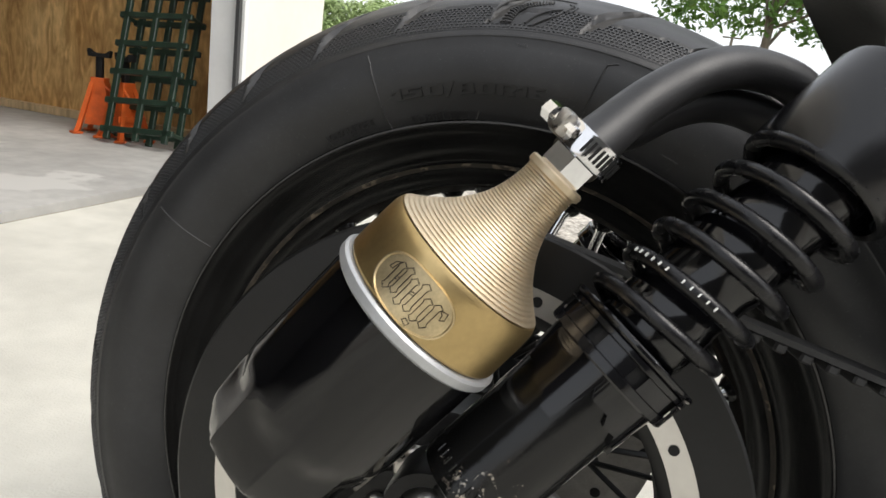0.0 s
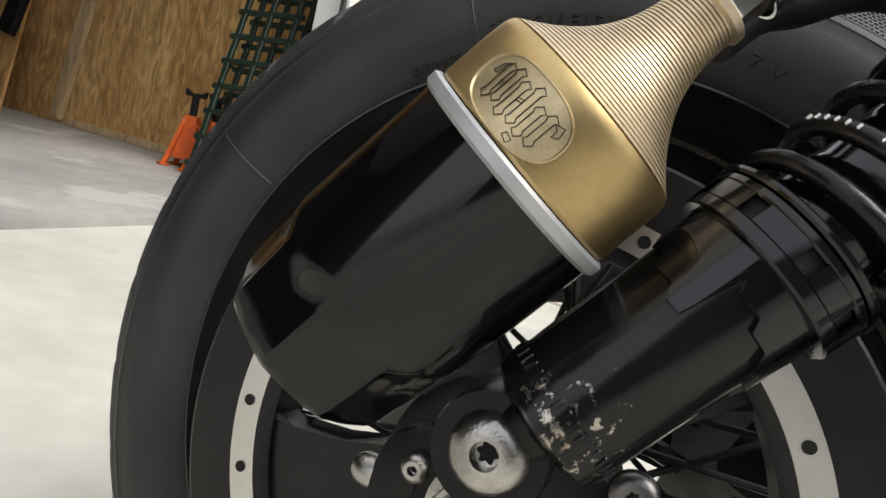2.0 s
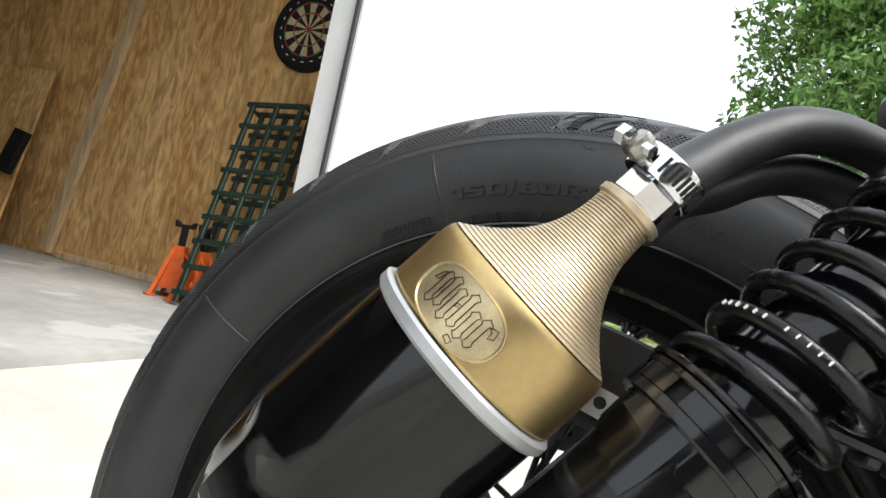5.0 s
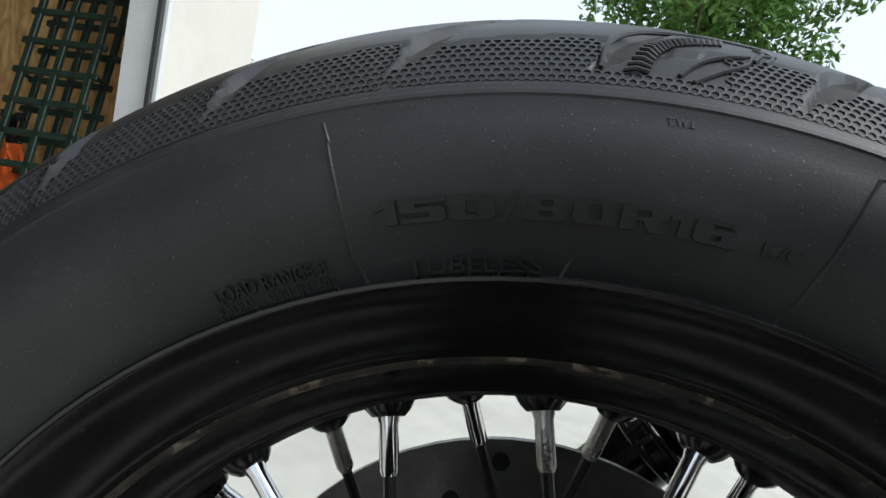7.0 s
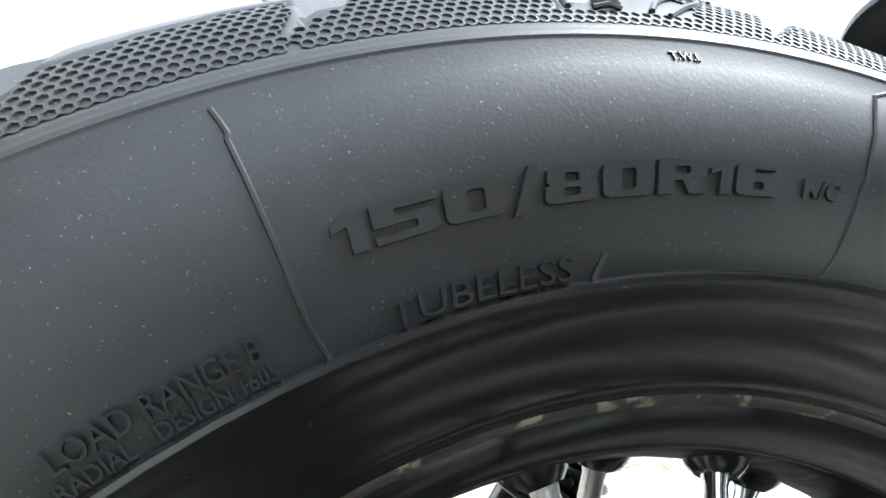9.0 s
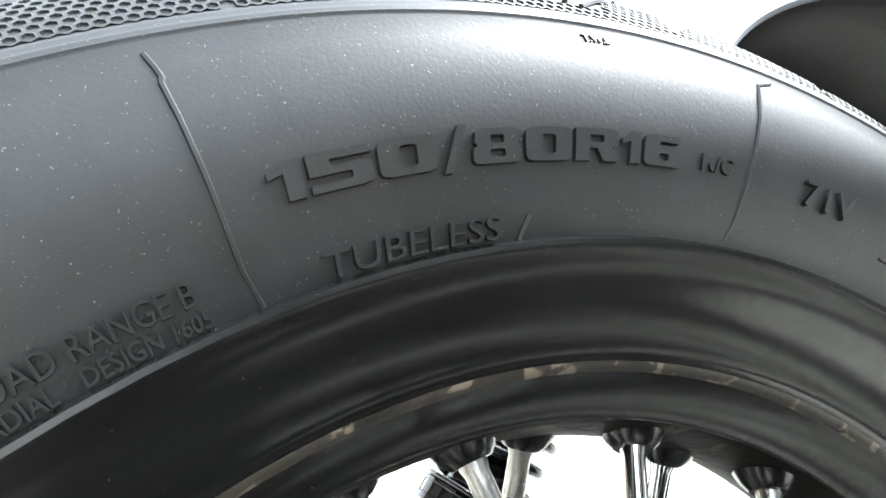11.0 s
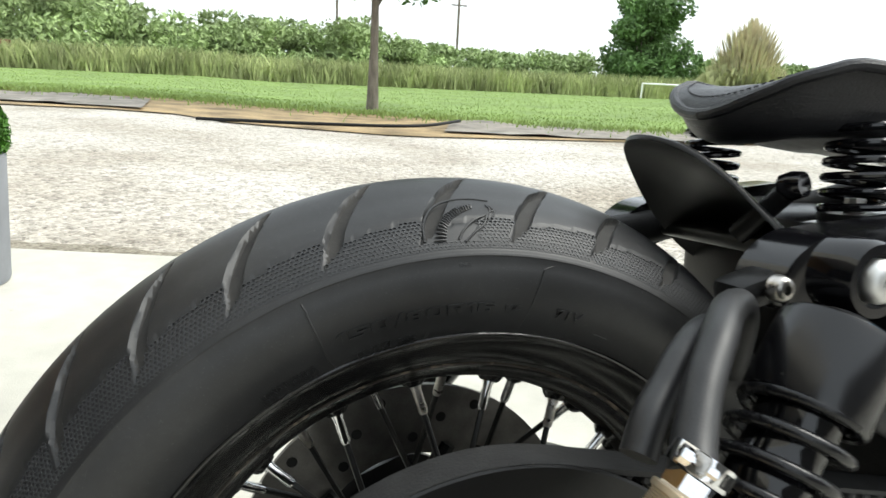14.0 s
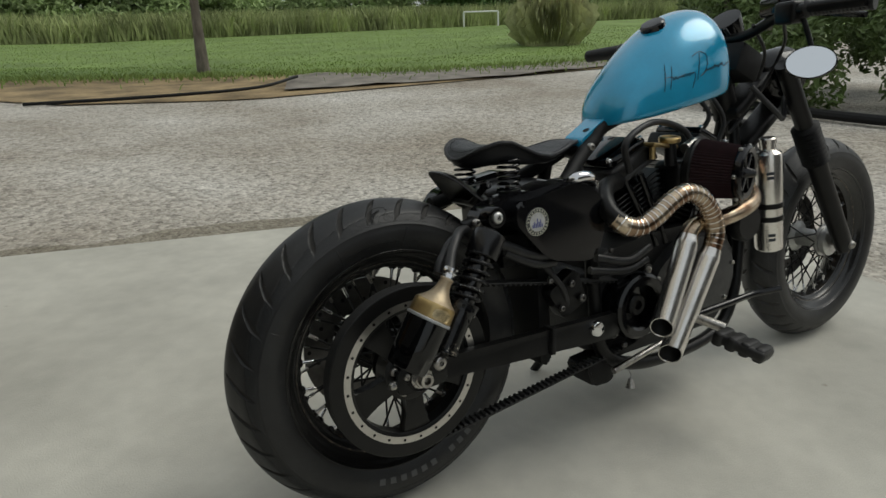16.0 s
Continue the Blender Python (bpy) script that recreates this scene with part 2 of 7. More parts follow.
def plywood(name, tan, red, pale):
    """Sheathing plywood: wavy stretched grain in warm tones, with small dark knots and streaks."""
    m = bpy.data.materials.new(name)
    m.use_nodes = True
    n, l = m.node_tree.nodes, m.node_tree.links
    bsdf = n["Principled BSDF"]
    bsdf.inputs["Roughness"].default_value, bsdf.inputs["Specular IOR Level"].default_value = 0.75, 0.3
    tc = n.new("ShaderNodeTexCoord")
    outs = []
    for scale, detail, dist, st in ((2.2, 5, 1.2, (1, 1, 0.30)), (16, 6, 1.6, (1, 1, 0.28)), (60, 3, 0.5, (1, 1, 0.25))):
        mp, t = n.new("ShaderNodeMapping"), n.new("ShaderNodeTexNoise")
        mp.inputs["Scale"].default_value = st
        t.inputs["Scale"].default_value, t.inputs["Detail"].default_value, t.inputs["Distortion"].default_value = scale, detail, dist
        l.new(tc.outputs["Object"], mp.inputs[0]), l.new(mp.outputs[0], t.inputs["Vector"])
        outs.append(t.outputs["Fac"])
    col = None
    for k, (a, b, c0, c1) in enumerate(((0.35, 0.65, red, tan), (0.36, 0.66, (0.62, 0.55, 0.46), (1.12, 1.12, 1.1)), (0.3, 0.7, (0.84, 0.80, 0.75), (1.05, 1.05, 1.05)))):
        r = n.new("ShaderNodeValToRGB")
        r.color_ramp.elements[0].position, r.color_ramp.elements[1].position = a, b
        r.color_ramp.elements[0].color, r.color_ramp.elements[1].color = (*c0, 1), (*c1, 1)
        if k == 0:
            e = r.color_ramp.elements.new(0.8)
            e.color = (*pale, 1)
        l.new(outs[k], r.inputs[0])
        if col is None:
            col = r.outputs[0]
        else:
            mx = n.new("ShaderNodeMixRGB")
            mx.blend_type, mx.inputs[0].default_value = "MULTIPLY", 1
            l.new(col, mx.inputs[1]), l.new(r.outputs[0], mx.inputs[2])
            col = mx.outputs[0]
    l.new(col, bsdf.inputs["Base Color"])
    b = n.new("ShaderNodeBump")
    b.inputs["Strength"].default_value, b.inputs["Distance"].default_value = 0.2, 0.002
    l.new(outs[1], b.inputs["Height"]), l.new(b.outputs[0], bsdf.inputs["Normal"])
    return m


PLYWOOD = plywood("sheathing_plywood", (0.76, 0.51, 0.23), (0.66, 0.39, 0.15), (0.84, 0.62, 0.33))


def scuffed(name, spot, reach):
    """Worn black enamel whose bare patches gather round one knocked spot."""
    m = mat(name, (0.006, 0.006, 0.006), 0.15, 0, 0.3, 30, 0.03, 500, 0.05, spec=0.35)
    n, l = m.node_tree.nodes, m.node_tree.links
    bsdf = n["Principled BSDF"]
    tc = n.new("ShaderNodeTexCoord")
    d = n.new("ShaderNodeVectorMath")
    d.operation = "DISTANCE"
    d.inputs[1].default_value = spot
    l.new(tc.outputs["Object"], d.inputs[0])
    mr = n.new("ShaderNodeMapRange")
    mr.inputs[1].default_value, mr.inputs[2].default_value, mr.inputs[3].default_value, mr.inputs[4].default_value = 0.0, reach, 0.15, -0.05
    l.new(d.outputs["Value"], mr.inputs[0])
    t = n.new("ShaderNodeTexNoise")
    t.inputs["Scale"].default_value, t.inputs["Detail"].default_value, t.inputs["Roughness"].default_value = 240, 10, 0.72
    l.new(tc.outputs["Object"], t.inputs["Vector"])
    add = n.new("ShaderNodeMath")
    l.new(t.outputs["Fac"], add.inputs[0]), l.new(mr.outputs[0], add.inputs[1])
    r = n.new("ShaderNodeValToRGB")
    r.color_ramp.elements[0].position, r.color_ramp.elements[1].position = 0.675, 0.70
    l.new(add.outputs[0], r.inputs[0])
    tone = n.new("ShaderNodeValToRGB")
    tone.color_ramp.elements[0].color, tone.color_ramp.elements[1].color = (0.30, 0.19, 0.12, 1), (0.46, 0.42, 0.37, 1)
    tone.color_ramp.elements[0].position, tone.color_ramp.elements[1].position = 0.42, 0.5
    t2 = n.new("ShaderNodeTexNoise")
    t2.inputs["Scale"].default_value = 55
    l.new(tc.outputs["Object"], t2.inputs["Vector"]), l.new(t2.outputs["Fac"], tone.inputs[0])
    mx = n.new("ShaderNodeMixRGB")
    l.new(r.outputs[0], mx.inputs[0]), l.new(bsdf.inputs["Base Color"].links[0].from_socket, mx.inputs[1]), l.new(tone.outputs[0], mx.inputs[2])
    l.new(mx.outputs[0], bsdf.inputs["Base Color"])
    l.new(r.outputs[0], bsdf.inputs["Metallic"])
    return m


FOOT_WORN = scuffed("scuffed_black_enamel", (0.030, -0.236, 0.390), 0.045)


# ---- shape helpers ----
def finish(name, me, material, parent=None, label="", smooth=True, angle=35):
    if smooth:
        me.polygons.foreach_set("use_smooth", [True] * len(me.polygons))
        me.set_sharp_from_angle(angle=radians(angle))
    if material:
        me.materials.append(material)
    ob = new(name, me)
    if parent:
        ob.parent = parent
    if label:
        ob["label"] = label
    return ob


def part(name, bm, material, parent=None, label="", smooth=True, angle=35):
    me = bpy.data.meshes.new(name)
    bmesh.ops.recalc_face_normals(bm, faces=bm.faces)
    bm.to_mesh(me)
    bm.free()
    return finish(name, me, material, parent, label, smooth, angle)


def thing(name, label, category, group="", m=None):
    ob = new(name)
    ob.empty_display_size = 0.05
    if m is not None:
        ob.matrix_world = m
    return tagged(ob, label, category, group)


def frame_to(axis, up=(0, 0, 1)):
    """Rotation whose z is axis."""
    z = Vector(axis).normalized()
    x = Vector(up).cross(z)
    if x.length < 1e-4:
        x = Vector((1, 0, 0)).cross(z)
    x.normalize()
    y = z.cross(x)
    return Matrix((x, y, z)).transposed()


def lathe(profile, origin, axis, n=48, closed=False, bm=None, start=0.0, stop=360.0):
    """Turns (radius, along) pairs round an axis."""
    bm = bm or bmesh.new()
    r3, o = frame_to(axis), Vector(origin)
    full = abs(stop - start) >= 359.9
    m = n if full else n + 1
    rings = []
    for r, h in profile:
        if r < 1e-6:
            rings.append([bm.verts.new(o + r3 @ Vector((0, 0, h)))])
            continue
        row = []
        for i in range(m):
            a = radians(start + (stop - start) * i / n)
            row.append(bm.verts.new(o + r3 @ Vector((r * math.cos(a), r * math.sin(a), h))))
        rings.append(row)
    pairs = list(zip(rings, rings[1:]))
    if closed:
        pairs.append((rings[-1], rings[0]))
    for a, b in pairs:
        for i in range(n):
            j = (i + 1) % m
            if len(a) == 1 and len(b) == 1:
                continue
            if len(a) == 1:
                bm.faces.new((a[0], b[i], b[j]))
            elif len(b) == 1:
                bm.faces.new((a[i], a[j], b[0]))
            else:
                bm.faces.new((a[i], a[j], b[j], b[i]))
    return bm


def smooth_path(points, steps=8):
    """Catmull-Rom curve through the points."""
    p = [Vector(q) for q in points]
    p = [2 * p[0] - p[1]] + p + [2 * p[-1] - p[-2]]
    out = []
    for i in range(1, len(p) - 2):
        for s in range(steps):
            t = s / steps
            out.append(0.5 * ((2 * p[i]) + (p[i + 1] - p[i - 1]) * t + (2 * p[i - 1] - 5 * p[i] + 4 * p[i + 1] - p[i + 2]) * t * t + (3 * p[i] - p[i - 1] - 3 * p[i + 1] + p[i + 2]) * t ** 3))
    out.append(p[-2])
    return out


def tube(path, radius, n=12, caps=True, bm=None, wall=0.0):
    """Sweeps a circle along a path; radius is a number or a function of 0..1. wall > 0 leaves it hollow and open."""
    bm = bm or bmesh.new()
    pts = [Vector(p) for p in path]
    up = None
    prof = []
    for i, p in enumerate(pts):
        d = (pts[min(i + 1, len(pts) - 1)] - pts[max(i - 1, 0)]).normalized()
        if up is None:
            up = d.orthogonal().normalized()
        up = (up - d * up.dot(d)).normalized()
        prof.append((p, up.copy(), d.cross(up)))

    def rings(extra):
        out = []
        for i, (p, u, v) in enumerate(prof):
            r = (radius(i / (len(prof) - 1)) if callable(radius) else radius) - extra
            out.append([bm.verts.new(p + r * (math.cos(a) * u + math.sin(a) * v)) for a in (2 * math.pi * k / n for k in range(n))])
        return out

    def skin(rs):
        for a, b in zip(rs, rs[1:]):
            for k in range(n):
                bm.faces.new((a[k], a[(k + 1) % n], b[(k + 1) % n], b[k]))

    outer = rings(0)
    skin(outer)
    if wall:
        inner = rings(wall)
        skin(inner)
        for a, b in ((outer[0], inner[0]), (outer[-1], inner[-1])):
            for k in range(n):
                bm.faces.new((a[k], a[(k + 1) % n], b[(k + 1) % n], b[k]))
    elif caps:
        bm.faces.new(outer[0][::-1])
        bm.faces.new(outer[-1])
    return bm


def box(size, m=None, bevel=0.0, seg=2, bm=None):
    bm = bm or bmesh.new()
    ret = bmesh.ops.create_cube(bm, size=1, matrix=(m or Matrix()) @ Matrix.Diagonal((*size, 1)))
    if bevel:
        es = {e for v in ret["verts"] for e in v.link_edges}
        bmesh.ops.bevel(bm, geom=list(es), offset=bevel, segments=seg, profile=0.5, affect="EDGES")
    return bm


def prism(outline, lo, hi, axis="y", bevel=0.0, seg=2, bm=None):
    """A plate: an outline in the plane across the axis, from lo to hi along it."""
    bm = bm or bmesh.new()

    def at(u, v, w):
        return {"y": (u, w, v), "z": (u, v, w), "x": (w, u, v)}[axis]

    a = [bm.verts.new(at(u, v, lo)) for u, v in outline]
    b = [bm.verts.new(at(u, v, hi)) for u, v in outline]
    faces = [bm.faces.new(a[::-1]), bm.faces.new(b)]
    n = len(a)
    for i in range(n):
        faces.append(bm.faces.new((a[i], a[(i + 1) % n], b[(i + 1) % n], b[i])))
    if bevel:
        es = {e for f in faces[:2] for e in f.edges}
        bmesh.ops.bevel(bm, geom=list(es), offset=bevel, segments=seg, profile=0.5, affect="EDGES")
    return bm


def round_outline(pts, r, n=5):
    """Rounds the corners of an outline."""
    out = []
    m = len(pts)
    for i in range(m):
        a, b, c = Vector(pts[i - 1]), Vector(pts[i]), Vector(pts[(i + 1) % m])
        k = min(r, (a - b).length * 0.45, (c - b).length * 0.45)
        p, q = b + (a - b).normalized() * k, b + (c - b).normalized() * k
        for s in range(n + 1):
            t = s / n
            v = p * (1 - t) ** 2 + b * 2 * t * (1 - t) + q * t * t
            out.append((v.x, v.y))
    return out


def coil(origin, axis, radius, wire, turns, length, n=10, per=22):
    r3, o = frame_to(axis), Vector(origin)
    k = int(turns * per)
    return tube([o + r3 @ Vector((radius * math.cos(2 * math.pi * turns * i / k), radius * math.sin(2 * math.pi * turns * i / k), length * i / k)) for i in range(k + 1)], wire, n)


def bolt(name, origin, axis, r, h, material, parent, label="", socket=True, dome=True, n=24):
    """A round-headed bolt with a six-sided socket."""
    prof = [(0, -0.001), (r, -0.001), (r, h * 0.35)]
    if dome:
        prof += [(r * 0.95, h * 0.62), (r * 0.8, h * 0.85), (r * 0.6, h)]
    else:
        prof += [(r, h * 0.85), (r * 0.93, h)]
    if socket:
        prof += [(r * 0.34, h), (r * 0.32, h * 0.55), (0, h * 0.5)]
    else:
        prof += [(0, h * 1.02)]
    ob = part(name, lathe(prof, origin, axis, n), material, parent, label, angle=40)
    if socket:
        r3, o = frame_to(axis), Vector(origin)
        # lobed black face that paints the shade down in the socket
        bm = bmesh.new()
        bm.faces.new([bm.verts.new(o + r3 @ Vector((q * math.cos(a), q * math.sin(a), h * 0.57))) for q, a in ((r * (0.235 + 0.045 * math.cos(6 * t)), t) for t in (2 * math.pi * k / 36 for k in range(36)))])
        part("bolt_socket", bm, BLACK_MATT, parent, "flat black face painting the socket's shade", smooth=False)
    return ob


def hexnut(name, origin, axis, r, h, material, parent, label="", hole=0.5):
    bm = bmesh.new()
    lathe([(r * hole, 0), (r * 0.96, 0), (r, h * 0.12), (r, h * 0.88), (r * 0.96, h), (r * hole, h)], origin, axis, 6, closed=True, bm=bm)
    return part(name, bm, material, parent, label, smooth=False)


def text_mesh(body, size, depth, mapping, bold=0.0):
    """Letters of the built-in font as a mesh, each vertex moved by mapping(x, y, z)."""
    cu = bpy.data.curves.new("letters", "FONT")
    cu.body, cu.size, cu.extrude, cu.offset, cu.resolution_u = body, size, depth, bold, 3
    ob = new("letters", cu)
    bpy.context.view_layer.update()
    me = bpy.data.meshes.new_from_object(ob.evaluated_get(bpy.context.evaluated_depsgraph_get()))
    bpy.data.objects.remove(ob)
    bpy.data.curves.remove(cu)
    for v in me.vertices:
        v.co = mapping(*v.co)
    me.materials.clear()
    return me


# ---- the motorcycle, leaning on its stand; x ahead, -y its right side ----
bike = thing("motorcycle", "black bobber motorcycle with a sky-blue tank, parked on concrete", "motorcycle", m=pose(0, 0, 0, -6.41, 0.39, 0))
HUB = Vector((0, 0, 0.323))
RIGHT = Vector((0, -1, 0))


def tyre_half(r):
    """Half width of the rear tyre's side wall at a radius."""
    xs = [0.205, 0.222, 0.2262, 0.229, 0.24, 0.252, 0.262, 0.272, 0.2785]
    ys = [0.044, 0.0555, 0.0590, 0.0598, 0.0655, 0.0700, 0.0712, 0.0703, 0.0680]
    return float(np.interp(r, xs, ys))


TREAD = [(0.2785, 0.0680), (0.2800, 0.0683), (0.2812, 0.0675), (0.2850, 0.0655), (0.2890, 0.0630), (0.2930, 0.0600), (0.2965, 0.0570), (0.2995, 0.0540), (0.3020, 0.0508), (0.3042, 0.0478), (0.3065, 0.0442), (0.3088, 0.0400),
         (0.3110, 0.0353), (0.3134, 0.0303), (0.3160, 0.0250), (0.3185, 0.0192), (0.3207, 0.0130), (0.3222, 0.0065), (0.3228, 0.0)]


CROWN = TREAD
TREAD = [(float(np.interp(k, range(19), [q[0] for q in CROWN])), float(np.interp(k, range(19), [q[1] for q in CROWN]))) for k in list(np.arange(0, 2.4, 0.2)) + list(np.arange(2.4, 18.01, 0.44)) + [18]]


# same rubber, base colour raised to carry the sky light on the shoulder
HEX_SKYLIT = mat("honeycomb_rubber_skylit", (0.034, 0.035, 0.037), 0.46, 0, 0.25, 25, 0.02, 900, 0.06)
GROOVE_DUST = mat("dusty_groove_rubber", (0.031, 0.029, 0.026), 0.8, 0, 0.3, 60, 0.1, 600)
SLASHES = 31
PERIOD = 2 * math.pi / SLASHES


def slash_lean(q):
    """Angle by which a slash has swung round at the height q across the tread (0 shoulder, 1 crown)."""
    return radians(float(np.interp(q, [0.13, 0.2, 0.26, 0.36, 0.49, 0.68, 0.84, 1.0], [0, 1.2, 1.85, 2.5, 3.65, 5.6, 7.6, 9.8])) - 1.1)


def slash_half(q):
    """Half the angle that a slash is wide at the height q."""
    return radians(float(np.interp(q, [0.12, 0.2, 0.26, 0.36, 0.7, 0.86, 0.93], [0, 0.75, 1.1, 1.25, 1.1, 0.5, 0])))


def band_top(run):
    """Upper edge of the honeycomb band between one slash (0) and the next (1)."""
    return 0.250 + 0.085 * (1 - (1 - run) ** 2)


def in_honeycomb(th, q, margin=0.0):
    """Whether a spot of the right shoulder lies on the honeycomb, clear of slashes and of the smooth wing mark."""
    turn = ((th - slash_lean(q)) / PERIOD) % 1.0
    if not 0.062 + margin < q < band_top((turn - 0.5) % 1.0) - 0.012 - margin:
        return False
    if abs(turn - 0.5) * PERIOD < slash_half(q) + 0.0022 + margin * 0.05:
        return False
    deg = (math.degrees(th) + 180) % 360 - 180
    return not (-6.4 < deg < 0.6 and q > 0.125)


def build_tyre(name, centre, parent, prof_side, tread, label, na=2232):
    """Tyre as a fine grid: smooth side walls, ribbed shoulders, and a tread with curved slashes cut in."""
    half = [(r, -w) for r, w in prof_side] + [(r, -w) for r, w in tread[1:]]
    prof = half + [(r, -w) for r, w in half[-2::-1]]
    ns, npf = len(prof_side), 2 * len(half) - 1
    arc = [0.0]
    for a, b in zip(prof, prof[1:]):
        arc.append(arc[-1] + math.dist(a, b))
    s0 = arc[ns - 1]
    slen = arc[npf // 2] - s0
    rows = []
    for j in range(npf):
        q = (arc[min(j, npf - 1 - j)] - s0) / slen
        rows.append((q, slash_lean(q), slash_half(q)))
    verts, faces, mats = [], [], []
    for i in range(na):
        base_th = 2 * math.pi * i / na
        for j, (r, y) in enumerate(prof):
            q, lean, wide = rows[j]
            cut = 0.0
            if 0 < q < 0.058:
                # two thin ribs along the shoulder
                cut = 0.0005 if 0.014 < q < 0.022 or 0.036 < q < 0.044 else 0.0
            elif q > 0.06:
                turn = ((base_th + (0.5 * PERIOD if j > npf // 2 else 0)) / PERIOD) % 1.0
                off = abs(turn - 0.5) * PERIOD
                top = band_top((turn - 0.5) % 1.0)
                if off < wide:
                    cut = 0.0046 * min(1, (wide - off) * r / 0.0014) * min(1, max(0, (0.93 - q) / 0.06))
                elif abs(q - top) < 0.014:
                    cut = 0.0016
                elif q < top:
                    cut = 0.0008
            rr, th = r - cut, base_th + lean
            verts.append((centre[0] + rr * math.sin(th), centre[1] + y, centre[2] + rr * math.cos(th)))
    for i in range(na):
        turn = (i + 0.5) / na * SLASHES % 1.0
        for j in range(npf - 1):
            a, b = i * npf + j, ((i + 1) % na) * npf + j
            faces.append((a, b, b + 1, a + 1))
            q, _, wide = rows[j]
            t2 = (turn + (0.5 if j > npf // 2 else 0)) % 1.0
            mats.append(1 if q > 0.1 and abs(t2 - 0.5) * PERIOD < wide * 0.82 else 0)
    me = bpy.data.meshes.new(name)
    me.from_pydata(verts, [], faces)
    me.materials.append(RUBBER)
    me.materials.append(GROOVE_DUST)
    me.polygons.foreach_set("material_index", mats)
    return finish(name, me, None, parent, label, angle=38)


SIDE = [(0.213, 0.0430), (0.2200, 0.0500), (0.2252, 0.0550), (0.2275, 0.0586), (0.229, 0.0600), (0.234, 0.0628), (0.24, 0.0655), (0.246, 0.068), (0.252, 0.0700), (0.262, 0.0712), (0.272, 0.0703), (0.2785, 0.0680)]
rear_tyre = build_tyre("rear_tyre", HUB, bike, SIDE, TREAD, "wide black rear tyre with curved tread slashes and raised lettering")
front_c = Vector((1.52, -0.03, 0.275))
fside = [(r - 0.004, w * 0.88) for r, w in SIDE]
ftread = [(r - 0.004, w * 0.88) for r, w in TREAD]
front_tyre = build_tyre("front_tyre", front_c, bike, fside, ftread, "wide black front tyre", na=558)


def on_wall(a0, rb, lift):
    """Mapping of flat letters onto the right side wall, reading clockwise from the angle a0 (degrees from the top)."""
    def place(x, y, z):
        r = rb + y
        a = radians(a0) + x / rb
        return (r * math.sin(a), -(tyre_half(r) + z + lift), HUB.z + r * math.cos(a))
    return place


def letters(body, a0, a1, rb, height, depth=0.0010, name="lettering", bold=0.014):
    """A word moulded on the tyre between two angles."""
    me = text_mesh(body, 1.0, 0.0, lambda x, y, z: (x, y, z))
    xs = [v.co.x for v in me.vertices]
    ys = [v.co.y for v in me.vertices]
    w, h, x0, y0 = max(xs) - min(xs), max(ys) - min(ys), min(xs), min(ys)
    bpy.data.meshes.remove(me)
    a0, a1 = a0 + 0.4, a1 + 0.4
    kx, ky = radians(a1 - a0) * rb / w, height / h
    place = on_wall(a0, rb, 0)
    me = text_mesh(body, 1.0, 0.5, lambda x, y, z: place((x - x0) * kx, (y - y0) * ky, (z + 0.5) * depth if z > 0 else -0.001), bold=bold)
    finish(name, me, RUBBER, rear_tyre, smooth=False)


def mirrored(shape):
    return [(1 - u, v) for u, v in shape[::-1]]


O_HALF = [(0.5, 1), (0.16, 1), (0.04, 0.94), (0, 0.82), (0, 0.18), (0.04, 0.06), (0.16, 0), (0.5, 0), (0.5, 0.21), (0.40, 0.21), (0.35, 0.27), (0.35, 0.73), (0.40, 0.79), (0.5, 0.79)]
B_HALF = [(0.5, 1), (0.18, 1), (0.06, 0.93), (0.04, 0.62), (0.10, 0.53), (0.01, 0.45), (0, 0.14), (0.05, 0.04), (0.17, 0), (0.5, 0), (0.5, 0.18), (0.38, 0.18), (0.34, 0.23), (0.34, 0.36), (0.38, 0.41), (0.5, 0.41), (0.5, 0.58), (0.39, 0.58), (0.36, 0.62), (0.36, 0.77), (0.40, 0.82), (0.5, 0.82)]
